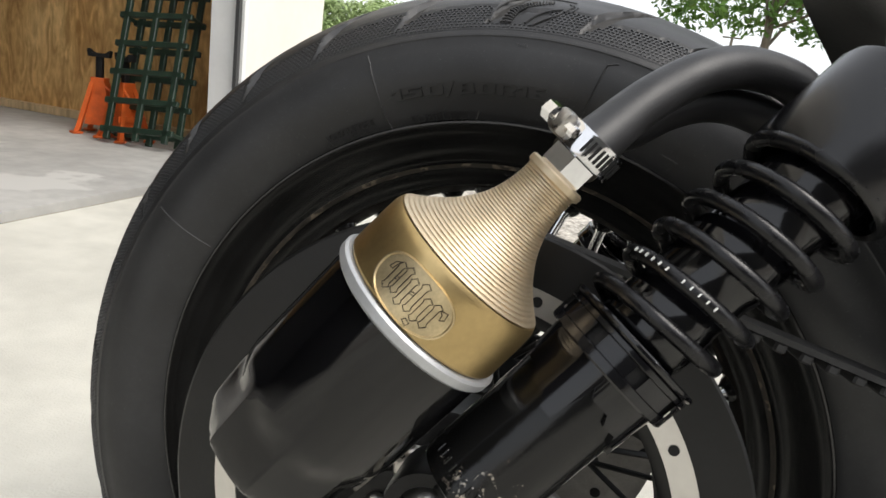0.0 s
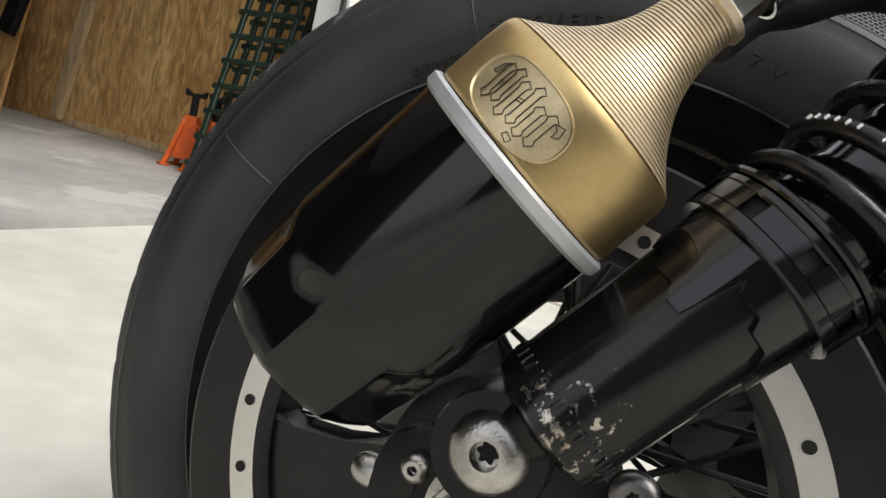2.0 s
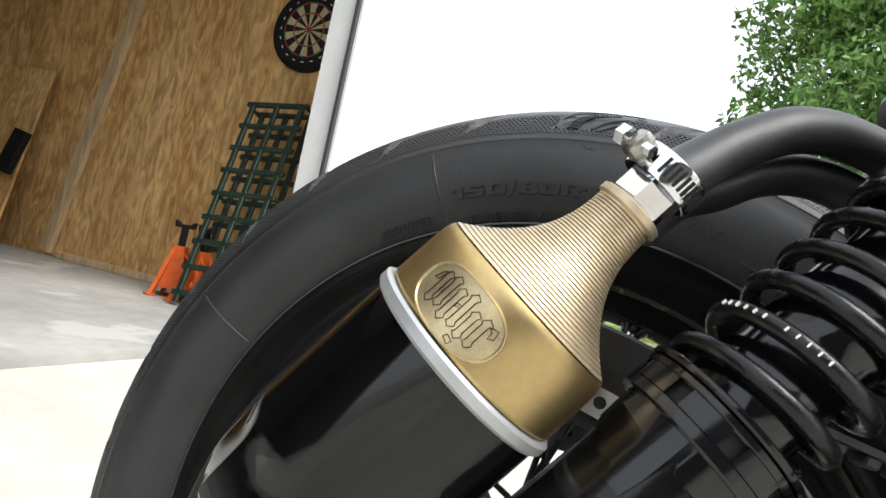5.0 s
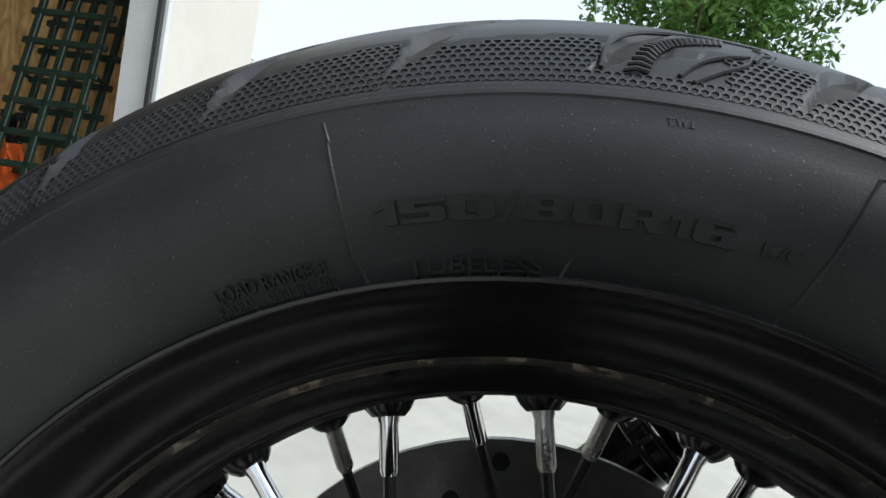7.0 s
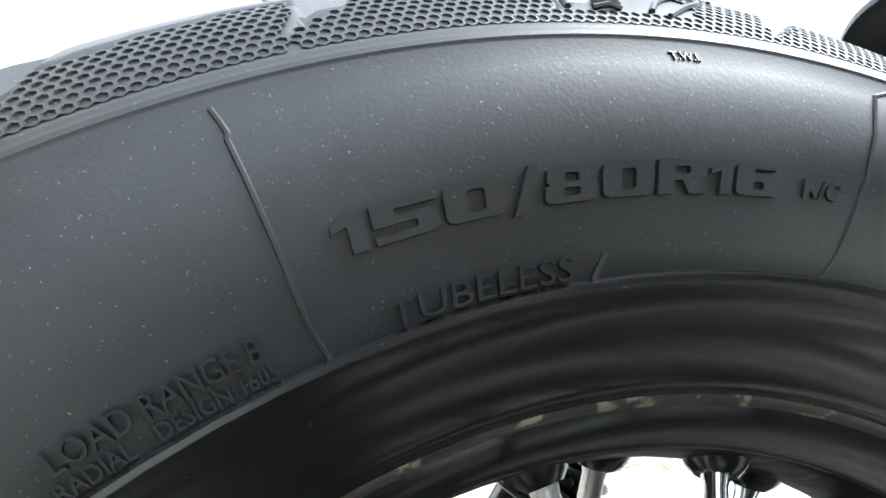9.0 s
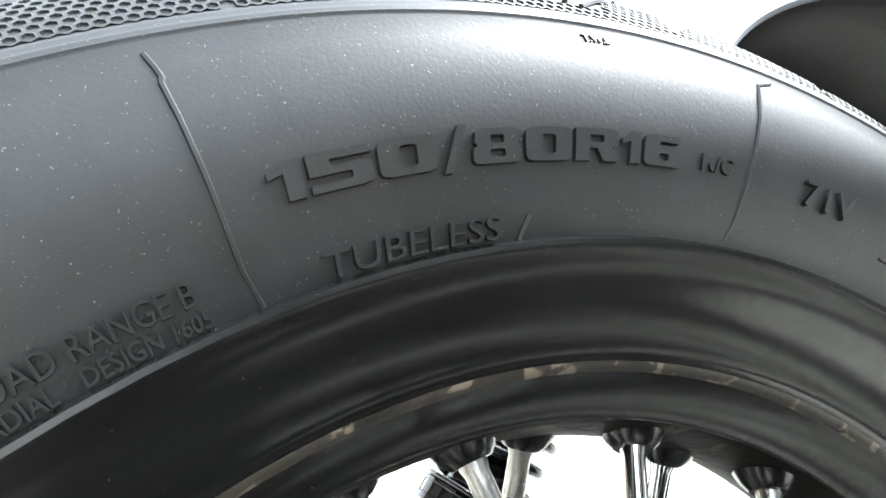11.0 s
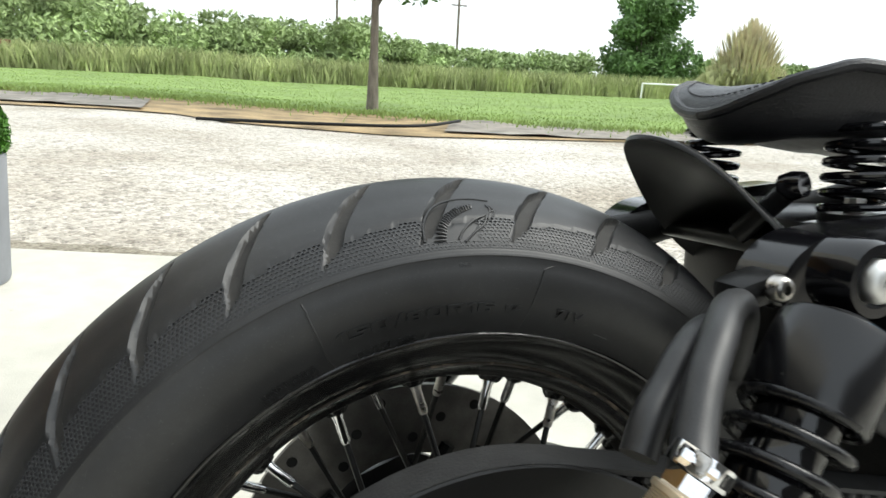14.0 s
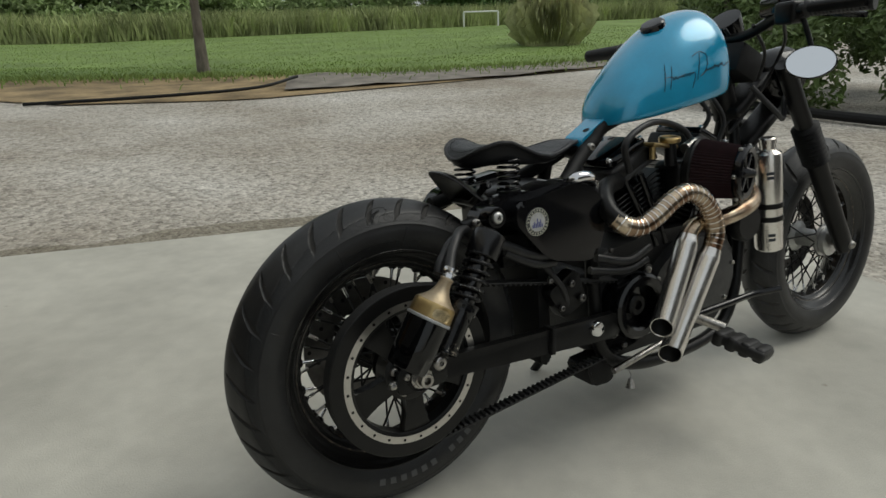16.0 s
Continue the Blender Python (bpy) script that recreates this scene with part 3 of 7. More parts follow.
GLYPHS = {
    "1": [[(0, 0.60), (0, 0.78), (0.42, 1), (1, 1), (1, 0), (0.46, 0), (0.46, 0.70)]],
    "5": [[(0, 1), (1, 1), (1, 0.79), (0.34, 0.79), (0.34, 0.63), (0.84, 0.63), (0.96, 0.58), (1, 0.48), (1, 0.15), (0.95, 0.04), (0.84, 0), (0, 0), (0, 0.21), (0.62, 0.21), (0.66, 0.25), (0.66, 0.38), (0.62, 0.42), (0, 0.42)]],
    "0": [O_HALF, mirrored(O_HALF)],
    "8": [B_HALF, mirrored(B_HALF)],
    "R": [[(0, 0), (0, 1), (0.33, 1), (0.33, 0)], [(0.33, 1), (0.84, 1), (0.96, 0.95), (1, 0.84), (1, 0.54), (0.93, 0.45), (0.84, 0.42), (1, 0), (0.65, 0), (0.50, 0.40), (0.33, 0.40), (0.33, 0.58), (0.60, 0.58), (0.65, 0.62), (0.65, 0.77), (0.60, 0.81), (0.33, 0.81)]],
    "6": [[(0.88, 1), (0.16, 1), (0.04, 0.94), (0, 0.82), (0, 0.18), (0.04, 0.06), (0.16, 0), (0.5, 0), (0.5, 0.19), (0.42, 0.19), (0.38, 0.23), (0.38, 0.38), (0.42, 0.42), (0.5, 0.42), (0.5, 0.66), (0.40, 0.66), (0.37, 0.69), (0.37, 0.75), (0.42, 0.79), (0.86, 0.79)],
          mirrored([(0.5, 0.66), (0.16, 0.66), (0.04, 0.60), (0, 0.50), (0, 0.16), (0.04, 0.05), (0.16, 0), (0.5, 0), (0.5, 0.19), (0.42, 0.19), (0.38, 0.23), (0.38, 0.38), (0.42, 0.42), (0.5, 0.42)])],
    "/": [[(0, 0), (0.35, 0), (1, 1), (0.65, 1)]],
}
cell = -20.4
for ch, span, tall in (("1", 1.45, 1), ("5", 2.95, 1), ("0", 2.95, 1), ("/", 1.35, 1.3), ("8", 2.75, 1), ("0", 2.75, 1), ("R", 2.75, 1), ("1", 1.25, 1), ("6", 2.75, 1)):
    low, high = 0.2440 - (0.0010 if tall > 1 else 0), 0.0067 * tall
    place = on_wall(cell + 0.4, low, 0)
    wide = radians(span) * low
    bm = bmesh.new()
    for shape in GLYPHS[ch]:
        prism([(wide * u, high * v) for u, v in shape], 0, 0.0016, "z", bm=bm)
    for v in bm.verts:
        raised = v.co.z > 0.0008
        v.co = place(v.co.x, v.co.y, 0.0015 if raised else -0.001)
    part("lettering", bm, RUBBER, rear_tyre, smooth=False)
    cell += span + 0.26
letters("M/C", 4.2, 6.5, 0.2450, 0.0038)
letters("TUBELESS", -18.9, -9.2, 0.2294, 0.0047, 0.0016, bold=0.0)
letters("LOAD RANGE B", -33.0, -24.5, 0.2334, 0.0042, 0.0015, bold=0.004)
letters("DESIGN 1605", -29.4, -24.2, 0.2294, 0.0031, 0.0009)
letters("RADIAL", -33.4, -30.4, 0.2294, 0.0031, 0.0009)
letters("71V", 12.4, 16.9, 0.2432, 0.0062, 0.0016, bold=0.004)
letters("T.W.I.", -2.9, -1.3, 0.2733, 0.0022, 0.0005)


def wall_line(points, r=0.0008, name="moulded_line"):
    """A thin raised line on the side wall through (angle, radius) points."""
    path = []
    for (a0, r0), (a1, r1) in zip(points, points[1:]):
        for k in range(10):
            t = k / 10
            a, q = radians(a0 + (a1 - a0) * t + 0.6), r0 + (r1 - r0) * t
            path.append((q * math.sin(a), -(tyre_half(q) + 0.0001), HUB.z + q * math.cos(a)))
    part(name, tube(path, r, 6), RUBBER, rear_tyre)


wall_line([(-22.95, 0.2755), (-22.75, 0.2700), (-22.85, 0.2690), (-22.6, 0.2360), (-22.1, 0.2275)], 0.0006)
wall_line([(9.9, 0.2755), (8.7, 0.2728), (7.4, 0.2350), (6.8, 0.2275)], 0.0006)
wall_line([(-8.1, 0.2290), (-7.4, 0.2345)], 0.0009)
wall_line([(20.2, 0.2390), (23.0, 0.2390)], 0.0005)
wall_line([(-62, 0.2755), (-62.5, 0.2275)])
for k in range(12):
    # the maker's lettering near the ground, as plain bars
    a0 = 132 + k * 5.6
    place = on_wall(a0, 0.2465, 0)
    bm = bmesh.new()
    vs = [bm.verts.new(place(x, y, z)) for z in (-0.001, 0.0009) for x, y in ((0, 0), (0.0125, 0), (0.0125, 0.012), (0, 0.012))]
    for f in ((4, 5, 6, 7), (0, 1, 5, 4), (1, 2, 6, 5), (2, 3, 7, 6), (3, 0, 4, 7)):
        bm.faces.new([vs[i] for i in f])
    if k != 5:
        part("lettering_bar", bm, mat("lettering_grey", (0.10, 0.10, 0.10), 0.7) if k == 0 else bpy.data.materials["lettering_grey"], rear_tyre, smooth=False)


# the moulded honeycomb of the right shoulder: one net of open six-sided cells
def shoulder_net():
    arcs = [0.0]
    for a, b in zip(CROWN, CROWN[1:]):
        arcs.append(arcs[-1] + math.dist(a, b))
    rs_, ws_ = [q[0] for q in CROWN], [q[1] for q in CROWN]
    verts, faces = [], []

    def at(th, v, lift):
        r, w = float(np.interp(v, arcs, rs_)), float(np.interp(v, arcs, ws_))
        r1, w1 = float(np.interp(v + 0.001, arcs, rs_)), float(np.interp(v + 0.001, arcs, ws_))
        n2 = Vector((w - w1, r1 - r)).normalized()
        r, w = r + n2.x * lift, w + n2.y * lift
        return (r * math.sin(th), -w, HUB.z + r * math.cos(th))

    size, rad = 0.00285, 0.29
    cell_r = size / math.sqrt(3)
    for row in range(12):
        v = 0.062 * arcs[-1] + cell_r * (1.0 + 1.5 * row)
        for col in range(-330, 330):
            th = (col + 0.5 * (row % 2)) * size / rad
            if not in_honeycomb(th, v / arcs[-1]):
                continue
            k0 = len(verts)
            for q, lift in ((0.99, -0.00005), (0.70, 0.0), (0.62, -0.0009)):
                for k in range(6):
                    a = math.pi / 3 * k + math.pi / 6
                    verts.append(at(th + q * cell_r * math.cos(a) / rad, v + q * cell_r * math.sin(a), lift))
            for ring in (0, 6):
                for k in range(6):
                    m = (k + 1) % 6
                    faces.append((k0 + ring + k, k0 + ring + m, k0 + ring + 6 + m, k0 + ring + 6 + k))
    me = bpy.data.meshes.new("honeycomb")
    me.from_pydata(verts, [], faces)
    ob = finish("honeycomb", me, HEX_SKYLIT, rear_tyre, "fine moulded honeycomb band", smooth=False)
    ob["kind"] = "stuff"


shoulder_net()


# the tread's moulded wing mark, as plain comb ribs
def on_tread(a, s):
    """Point and outward direction on the right half of the tread; s runs from the shoulder (0) to the crown (1)."""
    k = s * (len(CROWN) - 1)
    i = min(int(k), len(CROWN) - 2)
    (r0, w0), (r1, w1) = CROWN[i], CROWN[i + 1]
    r, w = r0 + (r1 - r0) * (k - i), w0 + (w1 - w0) * (k - i)
    n2 = Vector((-(w1 - w0), (r1 - r0))).normalized()
    rad = Vector((math.sin(radians(a)), 0, math.cos(radians(a))))
    return HUB + rad * r + Vector((0, -w, 0)), (rad * abs(n2.x) + Vector((0, -abs(n2.y), 0))).normalized()


for k in range(19):
    t = k / 18 * 4
    p, d = on_tread(float(np.interp(t, range(5), [-5.05, -3.95, -2.79, -1.2, 0.62])), float(np.interp(t, range(5), [0.22, 0.37, 0.47, 0.55, 0.58])))
    q, _ = on_tread(float(np.interp(t, range(5), [-3.65, -3.15, -2.2, -0.9, 0.55])), float(np.interp(t, range(5), [0.22, 0.32, 0.40, 0.47, 0.53])))
    part("wing_rib", tube([p, (p + q) / 2 + d * 0.0009, q], 0.00075, 6), RUBBER, rear_tyre)
for pts in ([(-6.3, 0.22), (-5.9, 0.36), (-4.6, 0.52), (-2.6, 0.62), (0.4, 0.66), (3.2, 0.64)], [(-2.0, 0.22), (-1.0, 0.30), (0.4, 0.38), (2.0, 0.44)], [(-1.2, 0.20), (0.2, 0.27), (1.6, 0.34), (2.4, 0.46), (3.6, 0.52)], [(2.2, 0.40), (2.9, 0.52), (2.6, 0.58)], [(2.8, 0.40), (3.4, 0.50), (3.0, 0.57)]):
    part("wing_rib", tube(smooth_path([on_tread(a, b)[0] for a, b in pts], 6), 0.0008, 6), RUBBER, rear_tyre)


# wheels
def build_wheel(name, centre, k, parent, label, twist=0.0):
    """Black laced rim with its nipples, spokes and hub."""
    prof = [(0.2280, -0.0560), (0.2291, -0.0590), (0.2290, -0.0604), (0.2281, -0.0612), (0.2269, -0.0611), (0.2258, -0.0601), (0.2240, -0.0570), (0.2205, -0.0533), (0.2165, -0.0504), (0.2125, -0.0474), (0.2085, -0.0436), (0.2055, -0.0402), (0.2042, -0.0384), (0.2032, -0.0378), (0.2012, -0.0366),
            (0.2000, -0.0354), (0.1985, -0.0332), (0.1960, -0.0297), (0.1928, -0.0264), (0.1898, -0.0240), (0.1880, -0.0230), (0.1870, -0.0214), (0.1858, -0.0170), (0.1838, -0.0095), (0.1826, 0)]
    prof = prof + [(r, -y) for r, y in prof[-2::-1]] + [(0.2240, 0.0510), (0.2160, 0.0440), (0.2070, 0.0335), (0.1960, 0.0240), (0.1900, 0.0130), (0.1890, 0), (0.1900, -0.0130), (0.1960, -0.0240), (0.2070, -0.0335), (0.2160, -0.0440), (0.2240, -0.0510)]
    rim = part(name, lathe([(r, y * k) for r, y in prof], centre, (0, 1, 0), 120, closed=True), RIM_BLACK, parent, label, angle=30)
    rim.data.materials.append(RIM_DIRTY)
    for f in rim.data.polygons:
        if (Vector((f.center.x - centre.x, f.center.z - centre.z))).length < 0.1872:
            f.material_index = 1
    for s in (-1, 1):
        part("worn_rim_edge", lathe([(r, s * y * k) for r, y in ((0.2017, 0.0371), (0.2009, 0.0368), (0.2000, 0.0360), (0.1990, 0.0344))], centre, (0, 1, 0), 120), RIM_WORN, rim, "rim edge with paint worn through")
    hub = lathe([(0.012, -0.075 * k), (0.034, -0.075 * k), (0.036, -0.055 * k), (0.050, -0.052 * k), (0.050, -0.044 * k), (0.03, -0.036 * k), (0.027, 0), (0.03, 0.036 * k), (0.050, 0.044 * k), (0.050, 0.052 * k), (0.036, 0.055 * k), (0.034, 0.075 * k), (0.012, 0.075 * k)], centre, (0, 1, 0), 36, closed=True)
    part("hub", hub, BLACK_SATIN if name.startswith("rear") else ALU, rim)
    for i in range(40):
        a = radians(9 * i + twist)
        side = -1 if i % 2 else 1
        lean = radians(26) * (1 if (i // 2) % 2 else -1)
        out = Vector((math.sin(a), 0, math.cos(a))) * 0.1822 + Vector((0, side * 0.009 * k, 0))
        inn = Vector((math.sin(a + lean), 0, math.cos(a + lean))) * 0.047 + Vector((0, side * 0.047 * k, 0))
        d = (inn - out).normalized()
        spoke = part("spoke", tube([centre + out + d * 0.012, centre + inn], 0.0023, 8), BLACK_SATIN, rim)
        part("spoke_nipple", lathe([(0, -0.004), (0.0042, -0.004), (0.0042, 0.004), (0.0036, 0.006), (0.0036, 0.022), (0.0028, 0.024), (0.0024, 0.024)], centre + out, d, 10), CHROME if i % 3 else STEEL, rim)
        part("rim_boss", lathe([(0.011, -0.004), (0.0085, 0.0006), (0.0062, 0.0030), (0, 0.0030)], centre + out, d, 12), RIM_BLACK, rim)
    return rim


rear_wheel = build_wheel("rear_wheel", HUB, 1.0, bike, "black wire-spoked rear wheel", 2)
front_wheel = build_wheel("front_wheel", front_c, 0.9, bike, "black wire-spoked front wheel")

# brake discs on the left sides
for name, c, y in (("rear_brake_disc", HUB, 0.075), ("front_brake_disc", front_c, 0.070)):
    disc = part(name, lathe([(0.085, -0.0025), (0.146, -0.0025), (0.146, 0.0025), (0.085, 0.0025)], c + Vector((0, y, 0)), (0, 1, 0), 72, closed=True), GREY_ROTOR, bike, "drilled steel brake disc")
    # drillings drawn as black discs, with the dark of the hole as colour
    for i in range(30):
        a = radians(12 * i)
        rr = (0.1, 0.118, 0.135)[i % 3]
        part("drill_hole", lathe([(0.0045, -0.0031), (0, -0.0031)], c + Vector((rr * math.sin(a), y, rr * math.cos(a))), (0, 1, 0), 12), BLACK_MATT, disc, smooth=False)
    for i in range(5):
        a = radians(72 * i + 20)
        part("disc_arm", tube([c + Vector((0.04 * math.sin(a - 0.3), y, 0.04 * math.cos(a - 0.3))), c + Vector((0.095 * math.sin(a), y, 0.095 * math.cos(a)))], 0.008, 8), BLACK_SATIN, disc)
part("rear_caliper", box((0.11, 0.06, 0.07), pose(0.170, 0.100, 0.335, 0, 20, 0), 0.012), BLACK_SATIN, bike)
part("front_caliper", box((0.05, 0.06, 0.12), pose(1.42, 0.05, 0.36, 0, -25, 0), 0.012), BLACK_SATIN, bike)

# belt pulley on the right
PY = -0.110
pulley = part("belt_pulley", lathe([(0.122, 0.014), (0.162, 0.014), (0.1635, 0.012), (0.1635, -0.0128), (0.1712, -0.0130), (0.1715, -0.0145), (0.1700, -0.0154), (0.1450, -0.0156), (0.128, -0.0148), (0.123, -0.012)], HUB + Vector((0, PY, 0)), (0, 1, 0), 136, closed=True), PULLEY, bike, "black belt pulley with a bare metal ring", angle=30)
bm = bmesh.new()
for i in range(68):
    a = radians(360 / 68 * i)
    m = Matrix.Translation(HUB + Vector((0.1650 * math.sin(a), PY, 0.1650 * math.cos(a)))) @ Matrix.Rotation(a, 4, "Y")
    box((0.0062, 0.0255, 0.0040), m, 0, bm=bm)
part("pulley_teeth", bm, PULLEY, pulley, smooth=False)
part("bare_metal_ring", lathe([(0.1300, -0.0150), (0.1438, -0.0157), (0.1438, -0.0164), (0.1300, -0.0160)], HUB + Vector((0, PY, 0)), (0, 1, 0), 136, closed=True), RING_METAL, pulley, "bare machined metal ring", angle=30)
# holes are flat black discs: their inner shade is painted, nothing is cut
for i in range(24):
    a = radians(15 * i - 1.1)
    c = HUB + Vector((0.1372 * math.sin(a), PY - 0.0164, 0.1372 * math.cos(a)))
    part("ring_hole", lathe([(0.0030, 0.0003), (0, 0.0003)], c, RIGHT, 14), BLACK_MATT, pulley, smooth=False)
for i in range(5):
    a = radians(72 * i + 36)
    bm = bmesh.new()
    pts = []
    for q, w in ((0.035, 0.024), (0.055, 0.019), (0.085, 0.0165), (0.110, 0.022), (0.127, 0.040)):
        pts.append((q, w))
    outline = [(-w, q) for q, w in pts] + [(w, q) for q, w in pts[::-1]]
    rot2 = [(u * math.cos(a) + v * math.sin(a), -u * math.sin(a) + v * math.cos(a) + HUB.z) for u, v in outline]
    prism(rot2, PY - 0.010, PY + 0.012, "y", 0.004, 2, bm)
    part("pulley_spoke", bm, PULLEY, pulley)
part("pulley_hub", lathe([(0.014, 0.03), (0.058, 0.03), (0.058, -0.009), (0.052, -0.013), (0.03, -0.013), (0.028, -0.02), (0.014, -0.02)], HUB + Vector((0, PY, 0)), (0, 1, 0), 48, closed=True), PULLEY, pulley)
for i in range(5):
    a = radians(72 * i)
    bolt("pulley_bolt", HUB + Vector((0.042 * math.sin(a), PY - 0.013, 0.042 * math.cos(a))), RIGHT, 0.0085, 0.008, STEEL, pulley)

# drive belt
SPR = Vector((0.585, 0, 0.285))
rp, rs = 0.1678, 0.083
dvec = SPR - HUB
base = math.atan2(dvec.z, dvec.x)
tilt = math.acos((rp - rs) / math.hypot(dvec.x, dvec.z))
loop = []
for k in range(49):
    a = base + tilt + (2 * math.pi - 2 * tilt) * k / 48
    loop.append((HUB.x + rp * math.cos(a), HUB.z + rp * math.sin(a)))
for k in range(25):
    a = base - tilt + 2 * tilt * k / 24
    loop.append((SPR.x + rs * math.cos(a), SPR.z + rs * math.sin(a)))
bm = bmesh.new()
n = len(loop)
rows = []
for i in range(n):
    p, q, o = Vector(loop[i - 1]), Vector(loop[(i + 1) % n]), Vector(loop[i])
    t = (q - p).normalized()
    nn = Vector((t.y, -t.x))
    rows.append([bm.verts.new((o.x + nn.x * h, PY + w, o.y + nn.y * h)) for h, w in ((0, -0.0135), (0.0032, -0.0135), (0.0032, 0.0135), (0, 0.0135))])
for i in range(n):
    a, b = rows[i], rows[(i + 1) % n]
    for k in range(4):
        bm.faces.new((a[k], a[(k + 1) % 4], b[(k + 1) % 4], b[k]))
belt = part("drive_belt", bm, BELT, bike, "black toothed drive belt")
tooth = box((0.0062, 0.026, 0.0056), None, 0.0012, 1)
tooth_me = bpy.data.meshes.new("belt_tooth")
tooth.to_mesh(tooth_me)
tooth.free()
tooth_me.materials.append(BELT)
for s0, s1 in ((loop[48], loop[49]), (loop[-1], loop[0])):
    a, b = Vector((s0[0], s0[1])), Vector((s1[0], s1[1]))
    L = (b - a).length
    for k in range(int(L / 0.0132)):
        p = a + (b - a) * ((k + 0.5) * 0.0132 / L)
        t = (b - a).normalized()
        nn = Vector((t.y, -t.x))
        m = Matrix.Translation((p.x - nn.x * 0.0026, PY, p.y - nn.y * 0.0026)) @ Matrix.Rotation(-math.atan2(t.y, t.x), 4, "Y")
        ob = new("belt_tooth", tooth_me)
        ob.matrix_world = m
        ob.parent = belt

# swing arm and axle ends
for s in (-1, 1):
    arm = part("swing_arm", prism(round_outline([(-0.045, 0.335), (0.06, 0.345), (0.46, 0.318), (0.53, 0.315), (0.53, 0.255), (0.44, 0.262), (0.06, 0.300), (-0.045, 0.305)], 0.012), s * 0.131, s * 0.151, "y", 0.006), BLACK_SATIN, bike, "black steel swing arm")
    part("axle_plate", prism(round_outline([(-0.05, 0.345), (0.02, 0.372), (0.06, 0.352), (0.06, 0.296), (-0.05, 0.298)], 0.016), s * 0.149, s * 0.154, "y", 0.002), BLACK_SATIN, arm)
    part("axle_cup", lathe([(0.012, 0.0), (0.028, 0.0), (0.029, 0.003), (0.027, 0.006), (0.022, 0.004), (0.012, 0.004)], (0, s * 0.153, 0.325), (0, s, 0), 40, closed=True), BLACK_SATIN, arm, "black cup washer")
    part("axle_washer", lathe([(0.011, 0), (0.022, 0), (0.022, 0.003), (0.011, 0.003)], (0, s * 0.156, 0.325), (0, s, 0), 32, closed=True), STEEL, arm)
    hexnut("axle_nut", (0, s * 0.158, 0.325), (0, s, 0), 0.0195, 0.009, STEEL, arm, "worn steel axle nut", 0.55)
    part("axle_end", lathe([(0.0068, 0.002), (0.0068, 0.016), (0.0075, 0.018), (0.0130, 0.018), (0.0140, 0.016), (0.0140, 0), (0, 0), (0, 0.002)], (0, s * 0.163, 0.325), (0, s, 0), 28, closed=True), STEEL, arm, "hollow steel axle end")
    part("pivot_bolt", lathe([(0, 0), (0.019, 0), (0.019, 0.008), (0.016, 0.013), (0.006, 0.015), (0, 0.015)], (0.452, s * 0.151, 0.296), (0, s, 0), 32), CHROME, arm, "chrome pivot cap")
    bolt("adjuster_bolt", (-0.05, s * 0.145, 0.320), (-1, 0, 0), 0.008, 0.012, STEEL, arm)
bolt("guard_bolt", (-0.012, -0.154, 0.361), RIGHT, 0.0115, 0.008, STEEL, bike)
bolt("guard_bolt", (-0.030, -0.154, 0.334), RIGHT, 0.0068, 0.008, STEEL, bike)
bolt("guard_bolt", (0.058, -0.154, 0.357), RIGHT, 0.0105, 0.006, GREY_ROTOR, bike)
part("arm_band", box((0.012, 0.032, 0.06), pose(0.325, -0.145, 0.302, 0, 5, 0), 0.003), BLACK_MATT, bike)

# rear shock absorbers
MOUNT = Vector((0.0085, 0, 0.3725))


